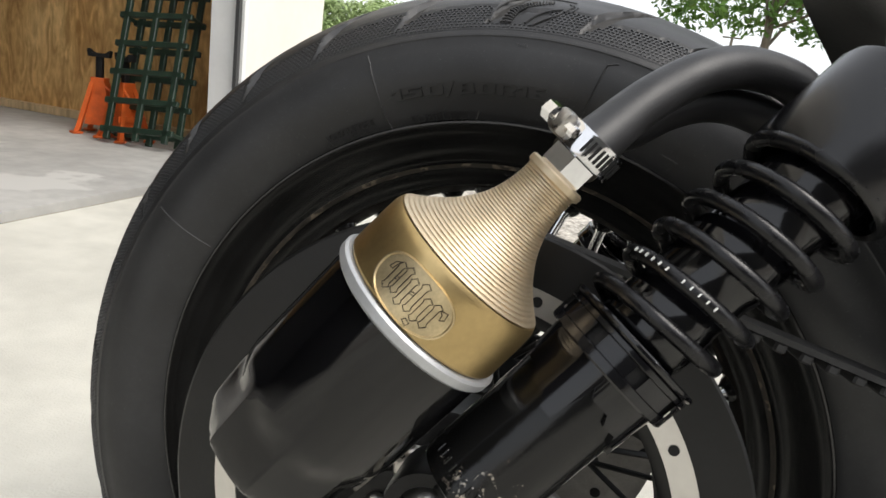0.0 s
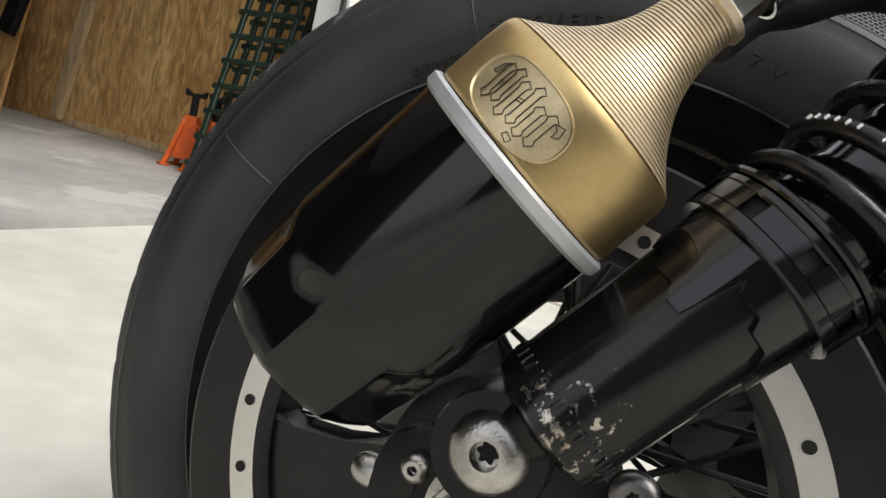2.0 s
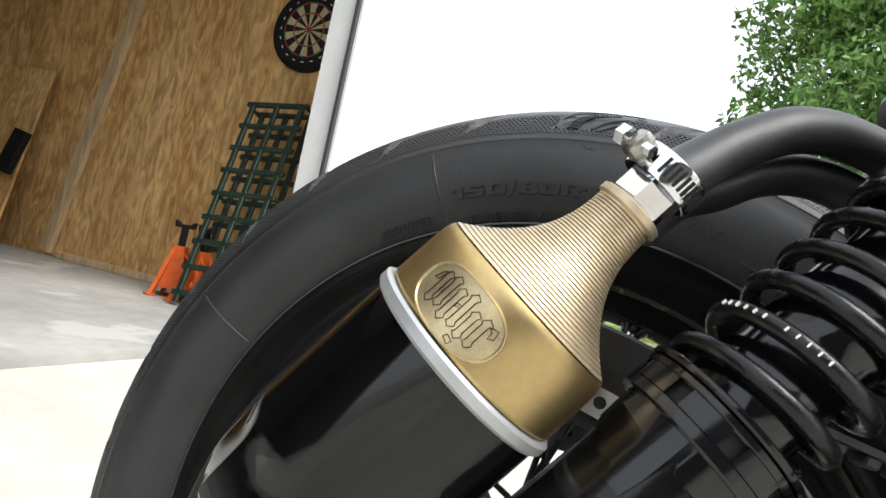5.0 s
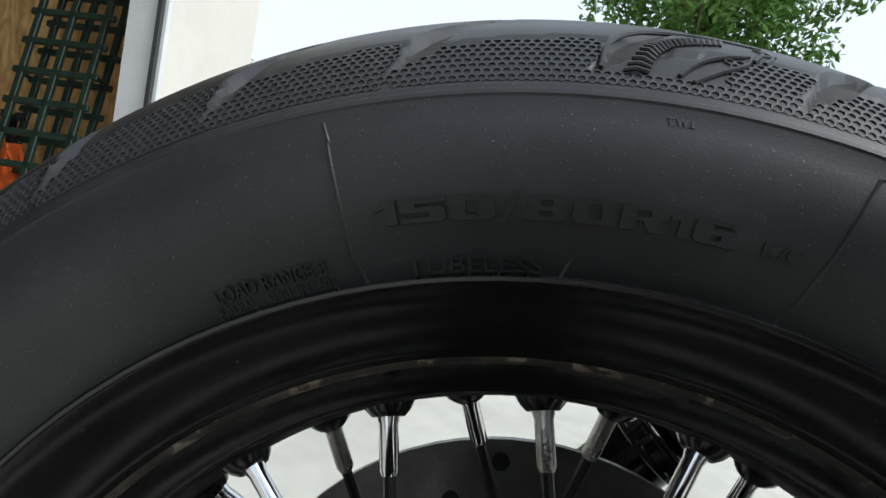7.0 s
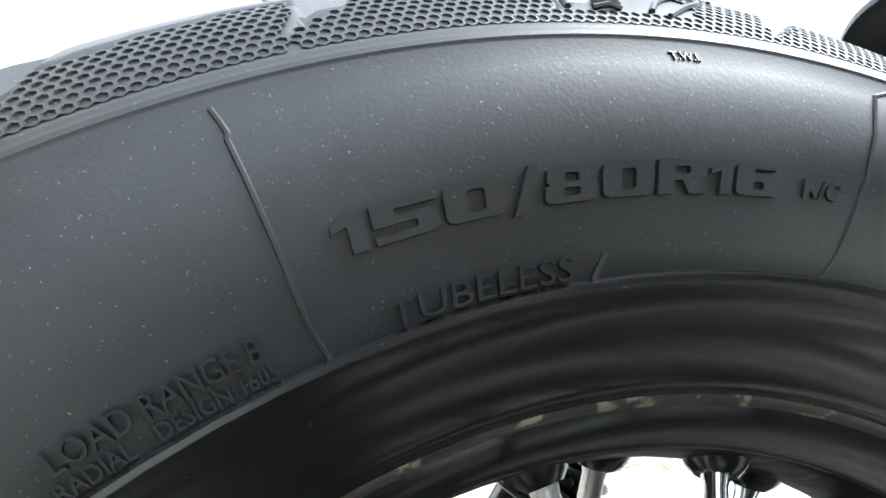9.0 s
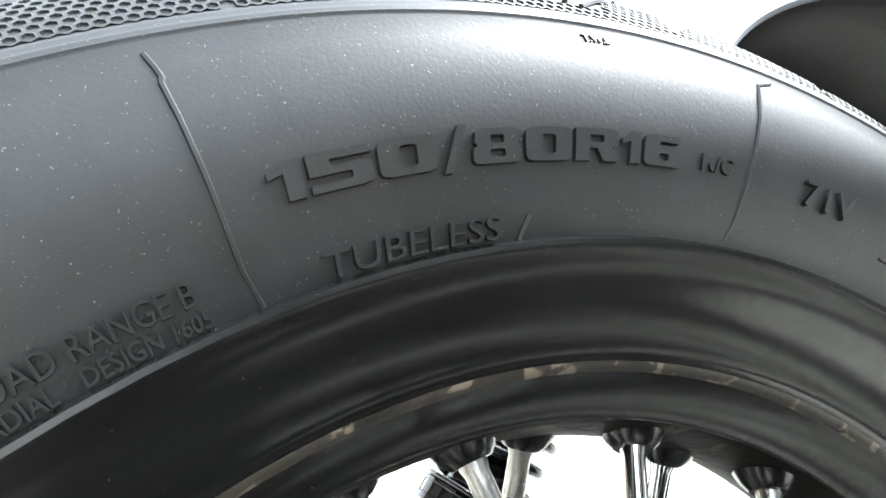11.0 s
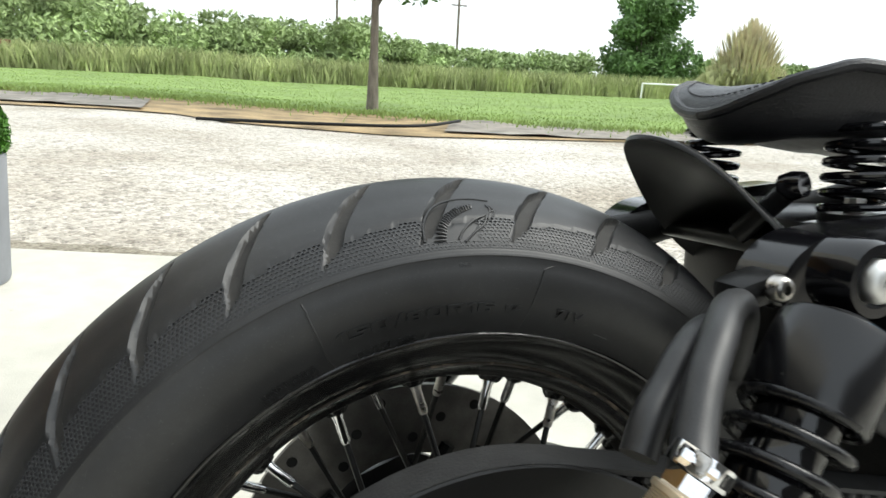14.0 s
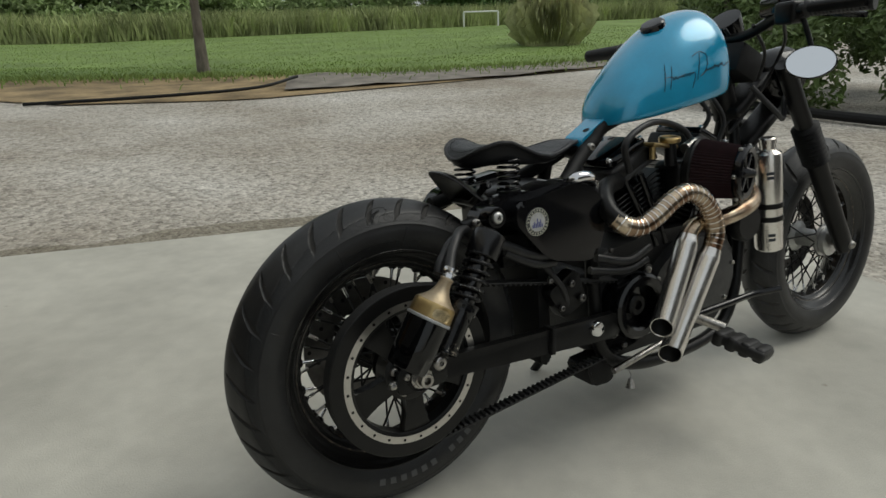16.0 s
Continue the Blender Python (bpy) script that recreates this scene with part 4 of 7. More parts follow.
def shock(side):
    """One coil-over shock; side is -1 on the right of the bike, 1 on its left. It leans inwards at the top."""
    out = side
    mount = MOUNT + Vector((0, side * 0.201, 0))
    o, ax = Vector((0.0107, side * 0.214, 0.3717)), Vector((0.5897, -side * 0.1323, 0.7967))
    body = part("shock_absorber", lathe([(0, 0.016), (0.0180, 0.016), (0.0238, 0.019), (0.0246, 0.025), (0.0240, 0.032), (0.0243, 0.038), (0.0248, 0.092), (0, 0.092)], o, ax, 64), FOOT_WORN, bike, "black coil-over shock absorber, scratched at its foot")
    part("lower_eye", lathe([(0.012, -0.017), (0.020, -0.017), (0.021, -0.012), (0.021, 0.012), (0.020, 0.017), (0.012, 0.017)], mount, (0, 1, 0), 32, closed=True), BLACK_SATIN, body)
    part("eye_link", tube([mount, o + ax * 0.022], 0.014, 16), BLACK_SATIN, body)
    rk = frame_to(ax)
    for k in range(40):
        a = radians(9 * k)
        d = rk @ Vector((math.cos(a), math.sin(a), 0))
        part("knurl_tooth", box((0.0018, 0.0048, 0.0009), Matrix.Translation(o + ax * 0.0280 + d * 0.0244) @ frame_to(d, ax).to_4x4(), 0.0004, 1), FOOT_WORN, body)
    # cam sleeve with a stepped lower edge
    r3 = rk
    bm = bmesh.new()
    rings = [[], [], [], []]
    for k in range(120):
        a = 2 * math.pi * k / 120
        q = (math.degrees(a) - 165) % 120 / 24
        edge = 0.0925 - 0.0042 * (int(q) + min(1, (q % 1) / 0.25)) + (0.021 if q > 4.75 else 0.0) * (q - 4.75) / 0.25
        for ring, (r, h) in zip(rings, ((0.0244, edge), (0.0265, edge), (0.0272, 0.098), (0.0278, 0.102))):
            ring.append(bm.verts.new(o + ax * h + r3 @ Vector((r * math.cos(a), r * math.sin(a), 0))))
    for lo_, hi_ in zip(rings, rings[1:]):
        for k in range(120):
            bm.faces.new((lo_[k], lo_[(k + 1) % 120], hi_[(k + 1) % 120], hi_[k]))
    part("cam_sleeve", bm, BLACK_GLOSS, body, angle=30)
    # collar ring with open spanner slots between its bars
    part("preload_collar", lathe([(0.0264, 0.1000), (0.0288, 0.1000), (0.0288, 0.1140), (0.0264, 0.1140)], o, ax, 72, closed=True), BLACK_MATT, body, angle=30)
    for h0, h1, r0 in ((0.0980, 0.1030, 0.0311), (0.1095, 0.1128, 0.0314), (0.1132, 0.1158, 0.0322)):
        part("collar_ring", lathe([(0.0274, h0), (r0 - 0.0008, h0), (r0, h0 + 0.0008), (r0, h1 - 0.0006), (r0 - 0.0006, h1), (0.0274, h1)], o, ax, 72, closed=True), BLACK_GLOSS, body, angle=30)
    for k in range(9):
        # solid bar from one slot to the next
        a0 = 177 + 40 * k + 5.8
        part("collar_bar", lathe([(0.0278, 0.1028), (0.0311, 0.1028), (0.0311, 0.1097), (0.0278, 0.1097)], o, ax, 8, closed=True, start=a0, stop=a0 + 28.4), BLACK_GLOSS, body, angle=30)
    part("spring", coil(o + ax * 0.119, ax, 0.0276, 0.0034, 5.7, 0.095, 12, 30), SPRING_BLACK, body, "black coil spring")
    part("bump_tube", lathe([(0.0180, 0.112), (0.0205, 0.120), (0.0205, 0.136), (0.0196, 0.138), (0.0196, 0.156), (0.0205, 0.158), (0.0205, 0.174), (0.0196, 0.176), (0.0196, 0.194), (0.0205, 0.196), (0.0205, 0.225), (0.0180, 0.23)], o, ax, 32), BLACK_GLOSS, body)
    cover = [(0.0270, 0.2085), (0.0290, 0.2075), (0.0303, 0.2085), (0.0309, 0.2100), (0.0309, 0.2340), (0.0309, 0.2515), (0.0302, 0.2545), (0.0285, 0.2560), (0.0150, 0.2560), (0.0150, 0.2530), (0.0286, 0.2530), (0.0286, 0.2100)]
    part("upper_cover", lathe(cover, o, ax, 72, closed=True), BLACK_WORN_GLOSS, body, "black cylindrical spring cover", angle=30)
    part("upper_eye", tube([o + ax * 0.235, o + ax * 0.262], 0.0160, 24), BLACK_SATIN, body)
    part("bolt_flange", lathe([(0, 0), (0.0158, 0), (0.0162, 0.0015), (0.0158, 0.003), (0, 0.003)], mount + Vector((0, out * 0.008, 0)), (0, out, 0), 36), STEEL, body)
    bolt("lower_mount_bolt", mount + Vector((0, out * 0.010, 0)), (0, out, 0), 0.0145, 0.0125, STEEL, body, "large worn steel socket bolt", n=36)
    return body


right_shock = shock(-1)
shock(1)

# white print on one coil of the right spring
SHOCK_AX = Vector((0.5897, 0.1323, 0.7967))
r3 = frame_to(SHOCK_AX)
for k in range(11):
    turn = 1.28 + k * 0.019 + (0.02 if k > 5 else 0)
    a = 2 * math.pi * turn
    c = Vector((0.0107, -0.214, 0.3717)) + SHOCK_AX * (0.119 + 0.095 * turn / 5.7) + r3 @ Vector((0.0310 * math.cos(a), 0.0310 * math.sin(a), 0))
    part("print_bar", box((0.0006, 0.0017, 0.0010), Matrix.Translation(c) @ frame_to(r3 @ Vector((math.cos(a), math.sin(a), 0)), SHOCK_AX).to_4x4()), WHITE_INK, right_shock, smooth=False)

# oil catch can with its brass cap
CA = Vector((0.578, 0.01, 0.816)).normalized()
CC = Vector((-0.0085, -0.2207, 0.4622))
bm = lathe([(0, -0.0955), (0.012, -0.0955), (0.0290, -0.0950), (0.0335, -0.0938), (0.0352, -0.0920), (0.0362, -0.0895), (0.0368, -0.086), (0.0371, -0.082), (0.0374, -0.078), (0.0376, -0.075), (0.0378, -0.072), (0.0380, -0.069), (0.0382, -0.066), (0.0384, -0.063), (0.0386, -0.060), (0.0390, -0.056), (0.0390, -0.003), (0.0370, 0.001), (0, 0.001)], CC, CA, 140)
for v in bm.verts:
    # pressed wrench flats that run out along the can
    q = v.co - CC
    h = q.dot(CA)
    rad = q - CA * h
    if h < -0.057 and rad.length > 0.02:
        a = math.atan2(rad.dot(Vector((0, 1, 0))), rad.dot(CA.cross(Vector((0, 1, 0)))))
        cell = 2 * math.pi / 9
        off = ((a + 0.3) % cell) - cell / 2
        flat = math.cos(cell / 2) / math.cos(off)
        k = min(1.0, (-0.060 - h + 0.006 * abs(off) / cell) / 0.010) if h < -0.059 else 0.0
        k = max(0.0, k) * (1.0 if h > -0.091 else max(0.0, (h + 0.0955) / 0.0045))
        v.co = CC + CA * h + rad * (1 - 1.25 * k * (1 - flat))
can = part("catch_can", bm, CAN_BLACK, bike, "glossy black canister with a brass cap and silver ring", angle=18)
part("gasket_ring", lathe([(0.036, -0.0028), (0.0398, -0.0028), (0.0410, -0.0016), (0.0410, 0.0016), (0.0398, 0.0026), (0.036, 0.0026)], CC, CA, 72, closed=True), SILVER_RING, can, "silver ring")
ribs = []
for k in range(36):
    for f, dr in ((0.0, -0.0004), (0.22, 0.0003), (0.78, 0.0003)):
        t = (k + f) / 36
        ribs.append((0.0112 + 0.0252 * (1 - t) ** 2.5 + dr, 0.0300 + 0.0438 * t))
part("brass_cap", lathe([(0, 0.0030), (0.0382, 0.0030), (0.0388, 0.0042), (0.0384, 0.0200), (0.0380, 0.0262), (0.0374, 0.0284), (0.0368, 0.0296), (0.0340, 0.0296), (0, 0.0296)], CC, CA, 96), BRASS, can, "brushed brass cap", angle=25)
part("ribbed_neck", lathe(ribs + [(0.0128, 0.0744), (0.0128, 0.0768), (0.0118, 0.0774), (0, 0.0774)], CC, CA, 96), BRASS_RIB, can, "finely ribbed brass neck", angle=12)
hexnut("hose_barb_nut", CC + CA * 0.0774, CA, 0.0105, 0.010, CHROME, can, "steel hose nut", 0.3)

# oval emblem on the cap
view = (Vector((0.0515, -0.4214, 0.4238)) - CC)
view = (view - CA * view.dot(CA)).normalized()
sidev = CA.cross(view)
EA = radians(-25)
edir = view * math.cos(EA) + sidev * math.sin(EA)
eside = CA.cross(edir)


def on_cap(u, v, h):
    """u round the cap from the emblem's centre, v along its axis, h above the surface."""
    a = u / 0.0386
    d = edir * math.cos(a) + eside * math.sin(a)
    return CC + CA * (0.0138 + v) + d * (0.0386 + h)


bm = bmesh.new()
rings = []
for q, h in ((1.0, -0.0001), (0.975, 0.0010), (0.945, 0.0010), (0.925, 0.0003), (0.45, 0.0003), (0.05, 0.0003)):
    row = []
    for k in range(48):
        a = 2 * math.pi * k / 48
        ca, sa = math.cos(a), math.sin(a)
        row.append(bm.verts.new(on_cap(0.0182 * q * math.copysign(abs(ca) ** 0.75, ca), 0.0104 * q * math.copysign(abs(sa) ** 0.85, sa), h)))
    rings.append(row)
for a, b in zip(rings, rings[1:]):
    for k in range(48):
        bm.faces.new((a[k], a[(k + 1) % 48], b[(k + 1) % 48], b[k]))
bm.faces.new(rings[-1])
part("oval_emblem", bm, BRASS_DARK, can, "aged brass oval emblem with a raised mark")


PATINA = mat("dark_patina", (0.03, 0.02, 0.01), 0.6)


def engraved(points):
    """A thin dark cut line closing on itself."""
    path = [on_cap(u, v, 0.00045) for u, v in points + points[:1]]
    part("engraved_line", tube(path, 0.00019, 6), PATINA, can)


def minim(u, lo, hi, w=0.0011):
    """Outline of one broad-nib upright with diamond ends."""
    engraved([(u - w, lo + 0.0012), (u - w * 1.5, lo + 0.0004), (u + w * 0.2, lo - 0.0008), (u + w * 1.6, lo + 0.0010), (u + w, lo + 0.0020), (u + w, hi - 0.0008), (u + w * 1.7, hi + 0.0002), (u - w * 0.1, hi + 0.0012), (u - w * 1.5, hi - 0.0006), (u - w, hi - 0.0016)])


for u, lo, hi in ((-0.0098, -0.0052, 0.0052), (-0.0062, -0.0040, 0.0062), (-0.0024, -0.0058, 0.0048), (0.0018, -0.0048, 0.0066), (0.0056, -0.0056, 0.0034), (0.0096, -0.0050, 0.0044)):
    minim(u, lo, hi)
engraved([(-0.0136, 0.0010), (-0.0126, 0.0040), (-0.0104, 0.0060), (-0.0116, 0.0034), (-0.0120, 0.0012)])
engraved([(-0.0088, -0.0004), (-0.0072, 0.0002), (-0.0072, 0.0012), (-0.0088, 0.0006)])
engraved([(-0.0012, 0.0002), (0.0006, 0.0008), (0.0006, 0.0018), (-0.0012, 0.0012)])
engraved([(0.0108, 0.0040), (0.0136, 0.0050), (0.0142, 0.0022), (0.0126, 0.0010), (0.0124, 0.0032)])
engraved([(0.0040, -0.0068), (0.0064, -0.0074), (0.0058, -0.0090), (0.0034, -0.0082)])

# hose clamp and hoses
NK = CC + CA * 0.0858
hose_path = smooth_path([NK, (0.0496, -0.2091, 0.5430), (0.0650, -0.1943, 0.5612), (0.0862, -0.1773, 0.5776), (0.1087, -0.1569, 0.5847), (0.1342, -0.1377, 0.5809), (0.1567, -0.1169, 0.5613), (0.1740, -0.0936, 0.5246)], 10)
part("breather_hose", tube(hose_path, lambda u: 0.0108 - 0.0016 * min(1.0, u * 4), 20), HOSE, bike, "black rubber breather hose")
clamp = part("hose_clamp", lathe([(0.0126, 0), (0.0136, 0), (0.0138, 0.0010), (0.0138, 0.0090), (0.0136, 0.010), (0.0126, 0.010)], NK + CA * 0.001, CA, 40, closed=True), CHROME, bike, "bright steel hose clamp with a screw")
kd = (view * 0.35 - sidev * 0.9).normalized()
ks = CA.cross(kd)
for k in range(14):
    a = radians(k * 9 - 20)
    d = view * math.cos(a) + sidev * math.sin(a)
    part("clamp_slot", box((0.0011, 0.0062, 0.0006), Matrix.Translation(NK + CA * 0.006 + d * 0.0138) @ frame_to(d, CA).to_4x4()), BLACK_MATT, clamp, smooth=False)
part("clamp_housing", box((0.008, 0.010, 0.006), Matrix.Translation(NK + CA * 0.006 + kd * 0.0160) @ frame_to(kd, CA).to_4x4(), 0.002), STEEL, clamp)
part("clamp_screw", lathe([(0.0022, -0.008), (0.0022, 0.004), (0.0040, 0.004), (0.0040, 0.0085), (0.0024, 0.0088), (0.0024, 0.0074), (0, 0.0074)], NK + CA * 0.006 + kd * 0.0165, -ks + kd * 0.35, 6), CHROME, clamp, smooth=False)
part("second_hose", tube(smooth_path([(0.0369, -0.1878, 0.5264), (0.0475, -0.1807, 0.5418), (0.0611, -0.1720, 0.5506), (0.0752, -0.1636, 0.5614), (0.0918, -0.1533, 0.5683), (0.1116, -0.1398, 0.5692), (0.1359, -0.1233, 0.5620), (0.1660, -0.0982, 0.5432)], 10), 0.0090, 18), HOSE, bike, "black rubber hose")

# frame rails, fender stub, seat
for s in (-1, 1):
    rail = part("frame_rail", tube(smooth_path([(0.20, s * 0.10, 0.590), (0.30, s * 0.10, 0.605), (0.42, s * 0.085, 0.615), (0.50, s * 0.05, 0.650), (0.57, s * 0.03, 0.690), (0.66, s * 0.02, 0.735), (1.05, 0, 0.80)], 8), 0.0165, 16), BLACK_MATT, bike, "black steel frame rail")
    part("rail_end", box((0.036, 0.03, 0.020), pose(0.158 + (0.05 if s > 0 else 0), s * 0.118, 0.586, 0, -15, 0), 0.008), BLACK_SATIN, rail)
    part("fender_strut", prism(round_outline([(0.160 + (0.04 if s > 0 else 0), 0.578), (0.168 + (0.04 if s > 0 else 0), 0.604), (0.190 + (0.04 if s > 0 else 0), 0.619), (0.30, 0.629), (0.40, 0.640), (0.445, 0.630), (0.40, 0.606), (0.28, 0.590), (0.225, 0.572), (0.205 if s > 0 else 0.18, 0.570)], 0.014), s * 0.098, s * 0.136, "y", 0.009, 3), BLACK_GLOSS, rail, "smooth black fender strut")
    part("down_tube", tube(smooth_path([(0.50, s * 0.05, 0.650), (0.50, s * 0.09, 0.50), (0.50, s * 0.10, 0.36), (0.52, s * 0.11, 0.20), (0.70, s * 0.11, 0.13), (1.0, s * 0.09, 0.15), (1.1, s * 0.06, 0.4), (1.12, 0, 0.78)], 8), 0.0165, 14), BLACK_SATIN, rail)
    bolt("strut_bolt", Vector((0.160 + (0.05 if s > 0 else 0), s * 0.137, 0.590)), (0, s, 0), 0.008, 0.008, STEEL, rail)
boss = part("shock_boss", lathe([(0, 0), (0.0215, 0), (0.0215, 0.022), (0.0195, 0.026), (0.0145, 0.026), (0.0145, 0.022), (0, 0.022)], (0.176, -0.160, 0.603), RIGHT, 32), BLACK_GLOSS, bike, "black mounting boss")
bolt("upper_mount_bolt", Vector((0.176, -0.183, 0.603)), RIGHT, 0.0120, 0.009, ALU, boss, "bright socket bolt", n=32)
part("inner_mudguard", prism(round_outline([(0.335, 0.22), (0.365, 0.22), (0.365, 0.58), (0.30, 0.60), (0.30, 0.565), (0.335, 0.50)], 0.015), -0.10, 0.10, "y", 0.006), BLACK_MATT, bike, "black inner mudguard")
bm = bmesh.new()
NU, NV = 28, 22
grid = {}
for side in (0, 1):
    for i in range(NU + 1):
        for j in range(NV + 1):
            u, v = 1 - (1 - i / NU) ** 2.2, 2 * j / NV - 1
            w = 0.080 * math.sqrt(max(0.0004, 1 - max(0, (u - 0.22) / 0.78) ** 2.1)) * (0.90 + 0.10 * min(1, u * 3))
            x, z = 0.330 - 0.178 * u, 0.568 + 0.126 * u - 0.018 * max(0.0, (u - 0.72) / 0.28) ** 2
            n_ = Vector((-0.25, 0, -0.968))
            drop = 0.034 * (w * v / 0.080) ** 2
            p = Vector((x, w * v, z)) - n_ * (0.0 if side else 0.0035) + n_ * drop
            grid[side, i, j] = bm.verts.new(p)
for side in (0, 1):
    for i in range(NU):
        for j in range(NV):
            bm.faces.new([grid[side, i, j], grid[side, i + 1, j], grid[side, i + 1, j + 1], grid[side, i, j + 1]])
edge = [(i, 0) for i in range(NU)] + [(NU, j) for j in range(NV)] + [(i, NV) for i in range(NU, 0, -1)] + [(0, j) for j in range(NV, 0, -1)]
for a, b in zip(edge, edge[1:] + edge[:1]):
    bm.faces.new([grid[0, *a], grid[0, *b], grid[1, *b], grid[1, *a]])
part("fender_stub", bm, BLACK_SATIN, bike, "short black rear fender stub", angle=80)


def seat_rim(x):
    return float(np.interp(x, [0.205, 0.215, 0.232, 0.262, 0.292, 0.33, 0.37, 0.41, 0.45, 0.50, 0.53, 0.545], [0.696, 0.709, 0.722, 0.732, 0.729, 0.711, 0.694, 0.686, 0.690, 0.701, 0.702, 0.698]))


def seat_point(q, a, low):
    """The seat's pan in rings: q from the middle (0) to the rolled rim (1), a round it from the tail."""
    x = 0.375 - 0.168 * q * math.cos(a)
    y = q * math.sin(a) * (0.090 + 0.036 * math.cos(a) + 0.010 * math.cos(2 * a))
    r = seat_rim(x)
    if low:
        deep = float(np.interp(x, [0.205, 0.24, 0.28, 0.32, 0.38, 0.545], [0.044, 0.049, 0.046, 0.034, 0.016, 0.012]))
        return (x, y * (1 - 0.10 * q ** 6), r - 0.007 - deep * (1 - q ** 11))
    dip = float(np.interp(x, [0.205, 0.25, 0.33, 0.40, 0.46, 0.545], [0.010, 0.016, 0.010, 0.004, -0.004, -0.002]))
    return (x, y, r - dip * (1 - q ** 2.4))


bm = bmesh.new()
NA, NQ = 72, 16
layers = {}
for low in (0, 1):
    for k in range(1, NQ + 1):
        layers[low, k] = [bm.verts.new(seat_point(k / NQ, 2 * math.pi * i / NA, low)) for i in range(NA)]
    mid = bm.verts.new(seat_point(0, 0, low))
    for i in range(NA):
        bm.faces.new((mid, layers[low, 1][i], layers[low, 1][(i + 1) % NA]))
        for k in range(1, NQ):
            r0, r1 = layers[low, k], layers[low, k + 1]
            bm.faces.new((r0[i], r1[i], r1[(i + 1) % NA], r0[(i + 1) % NA]))
for i in range(NA):
    bm.faces.new((layers[0, NQ][i], layers[1, NQ][i], layers[1, NQ][(i + 1) % NA], layers[0, NQ][(i + 1) % NA]))
bmesh.ops.smooth_vert(bm, verts=bm.verts[:], factor=0.4, use_axis_z=True)
rim_path = [Vector(seat_point(0.995, 2 * math.pi * i / NA, 0)) - Vector((0, 0, 0.0035)) for i in range(NA)]
rim_path.append(rim_path[0])
seat = part("solo_seat", bm, LEATHER, bike, "black leather sprung solo seat", angle=70)
part("seat_piping", tube(rim_path, 0.0046, 10), LEATHER, seat, "rolled leather edge")
for k in range(0, 2 * NA):
    c, d = Vector(seat_point(0.93, math.pi * k / NA, 0)), Vector(seat_point(0.93, math.pi * (k + 0.62) / NA, 0))
    up = Vector((0, 0, 0.0006))
    part("stitch", tube([c + up, d + up], 0.0006, 5), LEATHER, seat)
for x, y in ((0.297, -0.066), (0.275, 0.066)):
    sp = part("seat_spring", coil((x, y, 0.626), (0.03, 0, 1), 0.0225, 0.0030, 5.6, 0.064, 10), BLACK_GLOSS, bike, "black coil seat spring")
    part("spring_seat", lathe([(0, -0.002), (0.024, -0.002), (0.024, 0.003), (0, 0.003)], (x, y, 0.622), (0, 0, 1), 24), BLACK_SATIN, sp)
    part("spring_stud", tube([(x, y, 0.60), (x, y, 0.636)], 0.007, 10), STEEL, sp)
part("seat_bracket", prism(round_outline([(0.24, 0.590), (0.44, 0.600), (0.44, 0.618), (0.30, 0.612), (0.24, 0.604)], 0.006), -0.085, 0.085, "y", 0.004), BLACK_SATIN, bike)
part("seat_latch", tube(smooth_path([(0.225, -0.03, 0.605), (0.235, -0.045, 0.625), (0.238, -0.06, 0.640)], 6), 0.008, 12), BLACK_SATIN, bike)
part("latch_knob", lathe([(0, -0.009), (0.009, -0.008), (0.0105, 0), (0.009, 0.008), (0, 0.009)], (0.240, -0.064, 0.645), (0.3, -1, 0.2), 20), BLACK_GLOSS, bike)
part("seat_hinge", box((0.05, 0.05, 0.03), pose(0.553, 0, 0.676, 0, -20, 0), 0.008), BLACK_SATIN, bike)
bolt("hinge_bolt", (0.552, -0.045, 0.683), RIGHT, 0.010, 0.010, STEEL, bike)

# fuel tank
secs = [(0.612, 0.036, 0.724, 0.752), (0.622, 0.058, 0.725, 0.784), (0.646, 0.080, 0.727, 0.822), (0.684, 0.097, 0.731, 0.860), (0.730, 0.111, 0.736, 0.898), (0.780, 0.122, 0.743, 0.934), (0.832, 0.129, 0.750, 0.961), (0.878, 0.133, 0.757, 0.977), (0.915, 0.133, 0.762, 0.983), (0.944, 0.127, 0.767, 0.981), (0.962, 0.113, 0.774, 0.970), (0.972, 0.088, 0.786, 0.948), (0.975, 0.05, 0.82, 0.91)]
FLANK = [(0.0, 0.0), (0.60, 0.0), (0.90, 0.010), (0.985, 0.06), (1.0, 0.17), (0.985, 0.36), (0.94, 0.52), (0.84, 0.68), (0.66, 0.83), (0.42, 0.945), (0.20, 0.99), (0.0, 1.0)]
bm = bmesh.new()
rings = []
ring2 = FLANK + [(-a, b) for a, b in FLANK[-2:0:-1]]
NS = len(ring2)
for x, w, zb, zt in secs:
    rings.append([bm.verts.new((x, -w * a, zb + (zt - zb) * b)) for a, b in ring2])
for a, b in zip(rings, rings[1:]):
    for k in range(NS):
        bm.faces.new((a[k], a[(k + 1) % NS], b[(k + 1) % NS], b[k]))
bm.faces.new(rings[0][::-1])
bm.faces.new(rings[-1])
tank = part("fuel_tank", bm, BLUE, bike, "glossy sky-blue metallic fuel tank with thin dark script", angle=50)
tank.modifiers.new("smooth", "SUBSURF").render_levels = 2
tank.modifiers["smooth"].levels = 1
part("filler_cap", lathe([(0, -0.01), (0.030, -0.01), (0.030, 0.006), (0.026, 0.010), (0.010, 0.011), (0, 0.011)], (0.800, -0.012, 0.944), (-0.45, -0.04, 0.89), 36), BLACK_GLOSS, tank, "black filler cap")
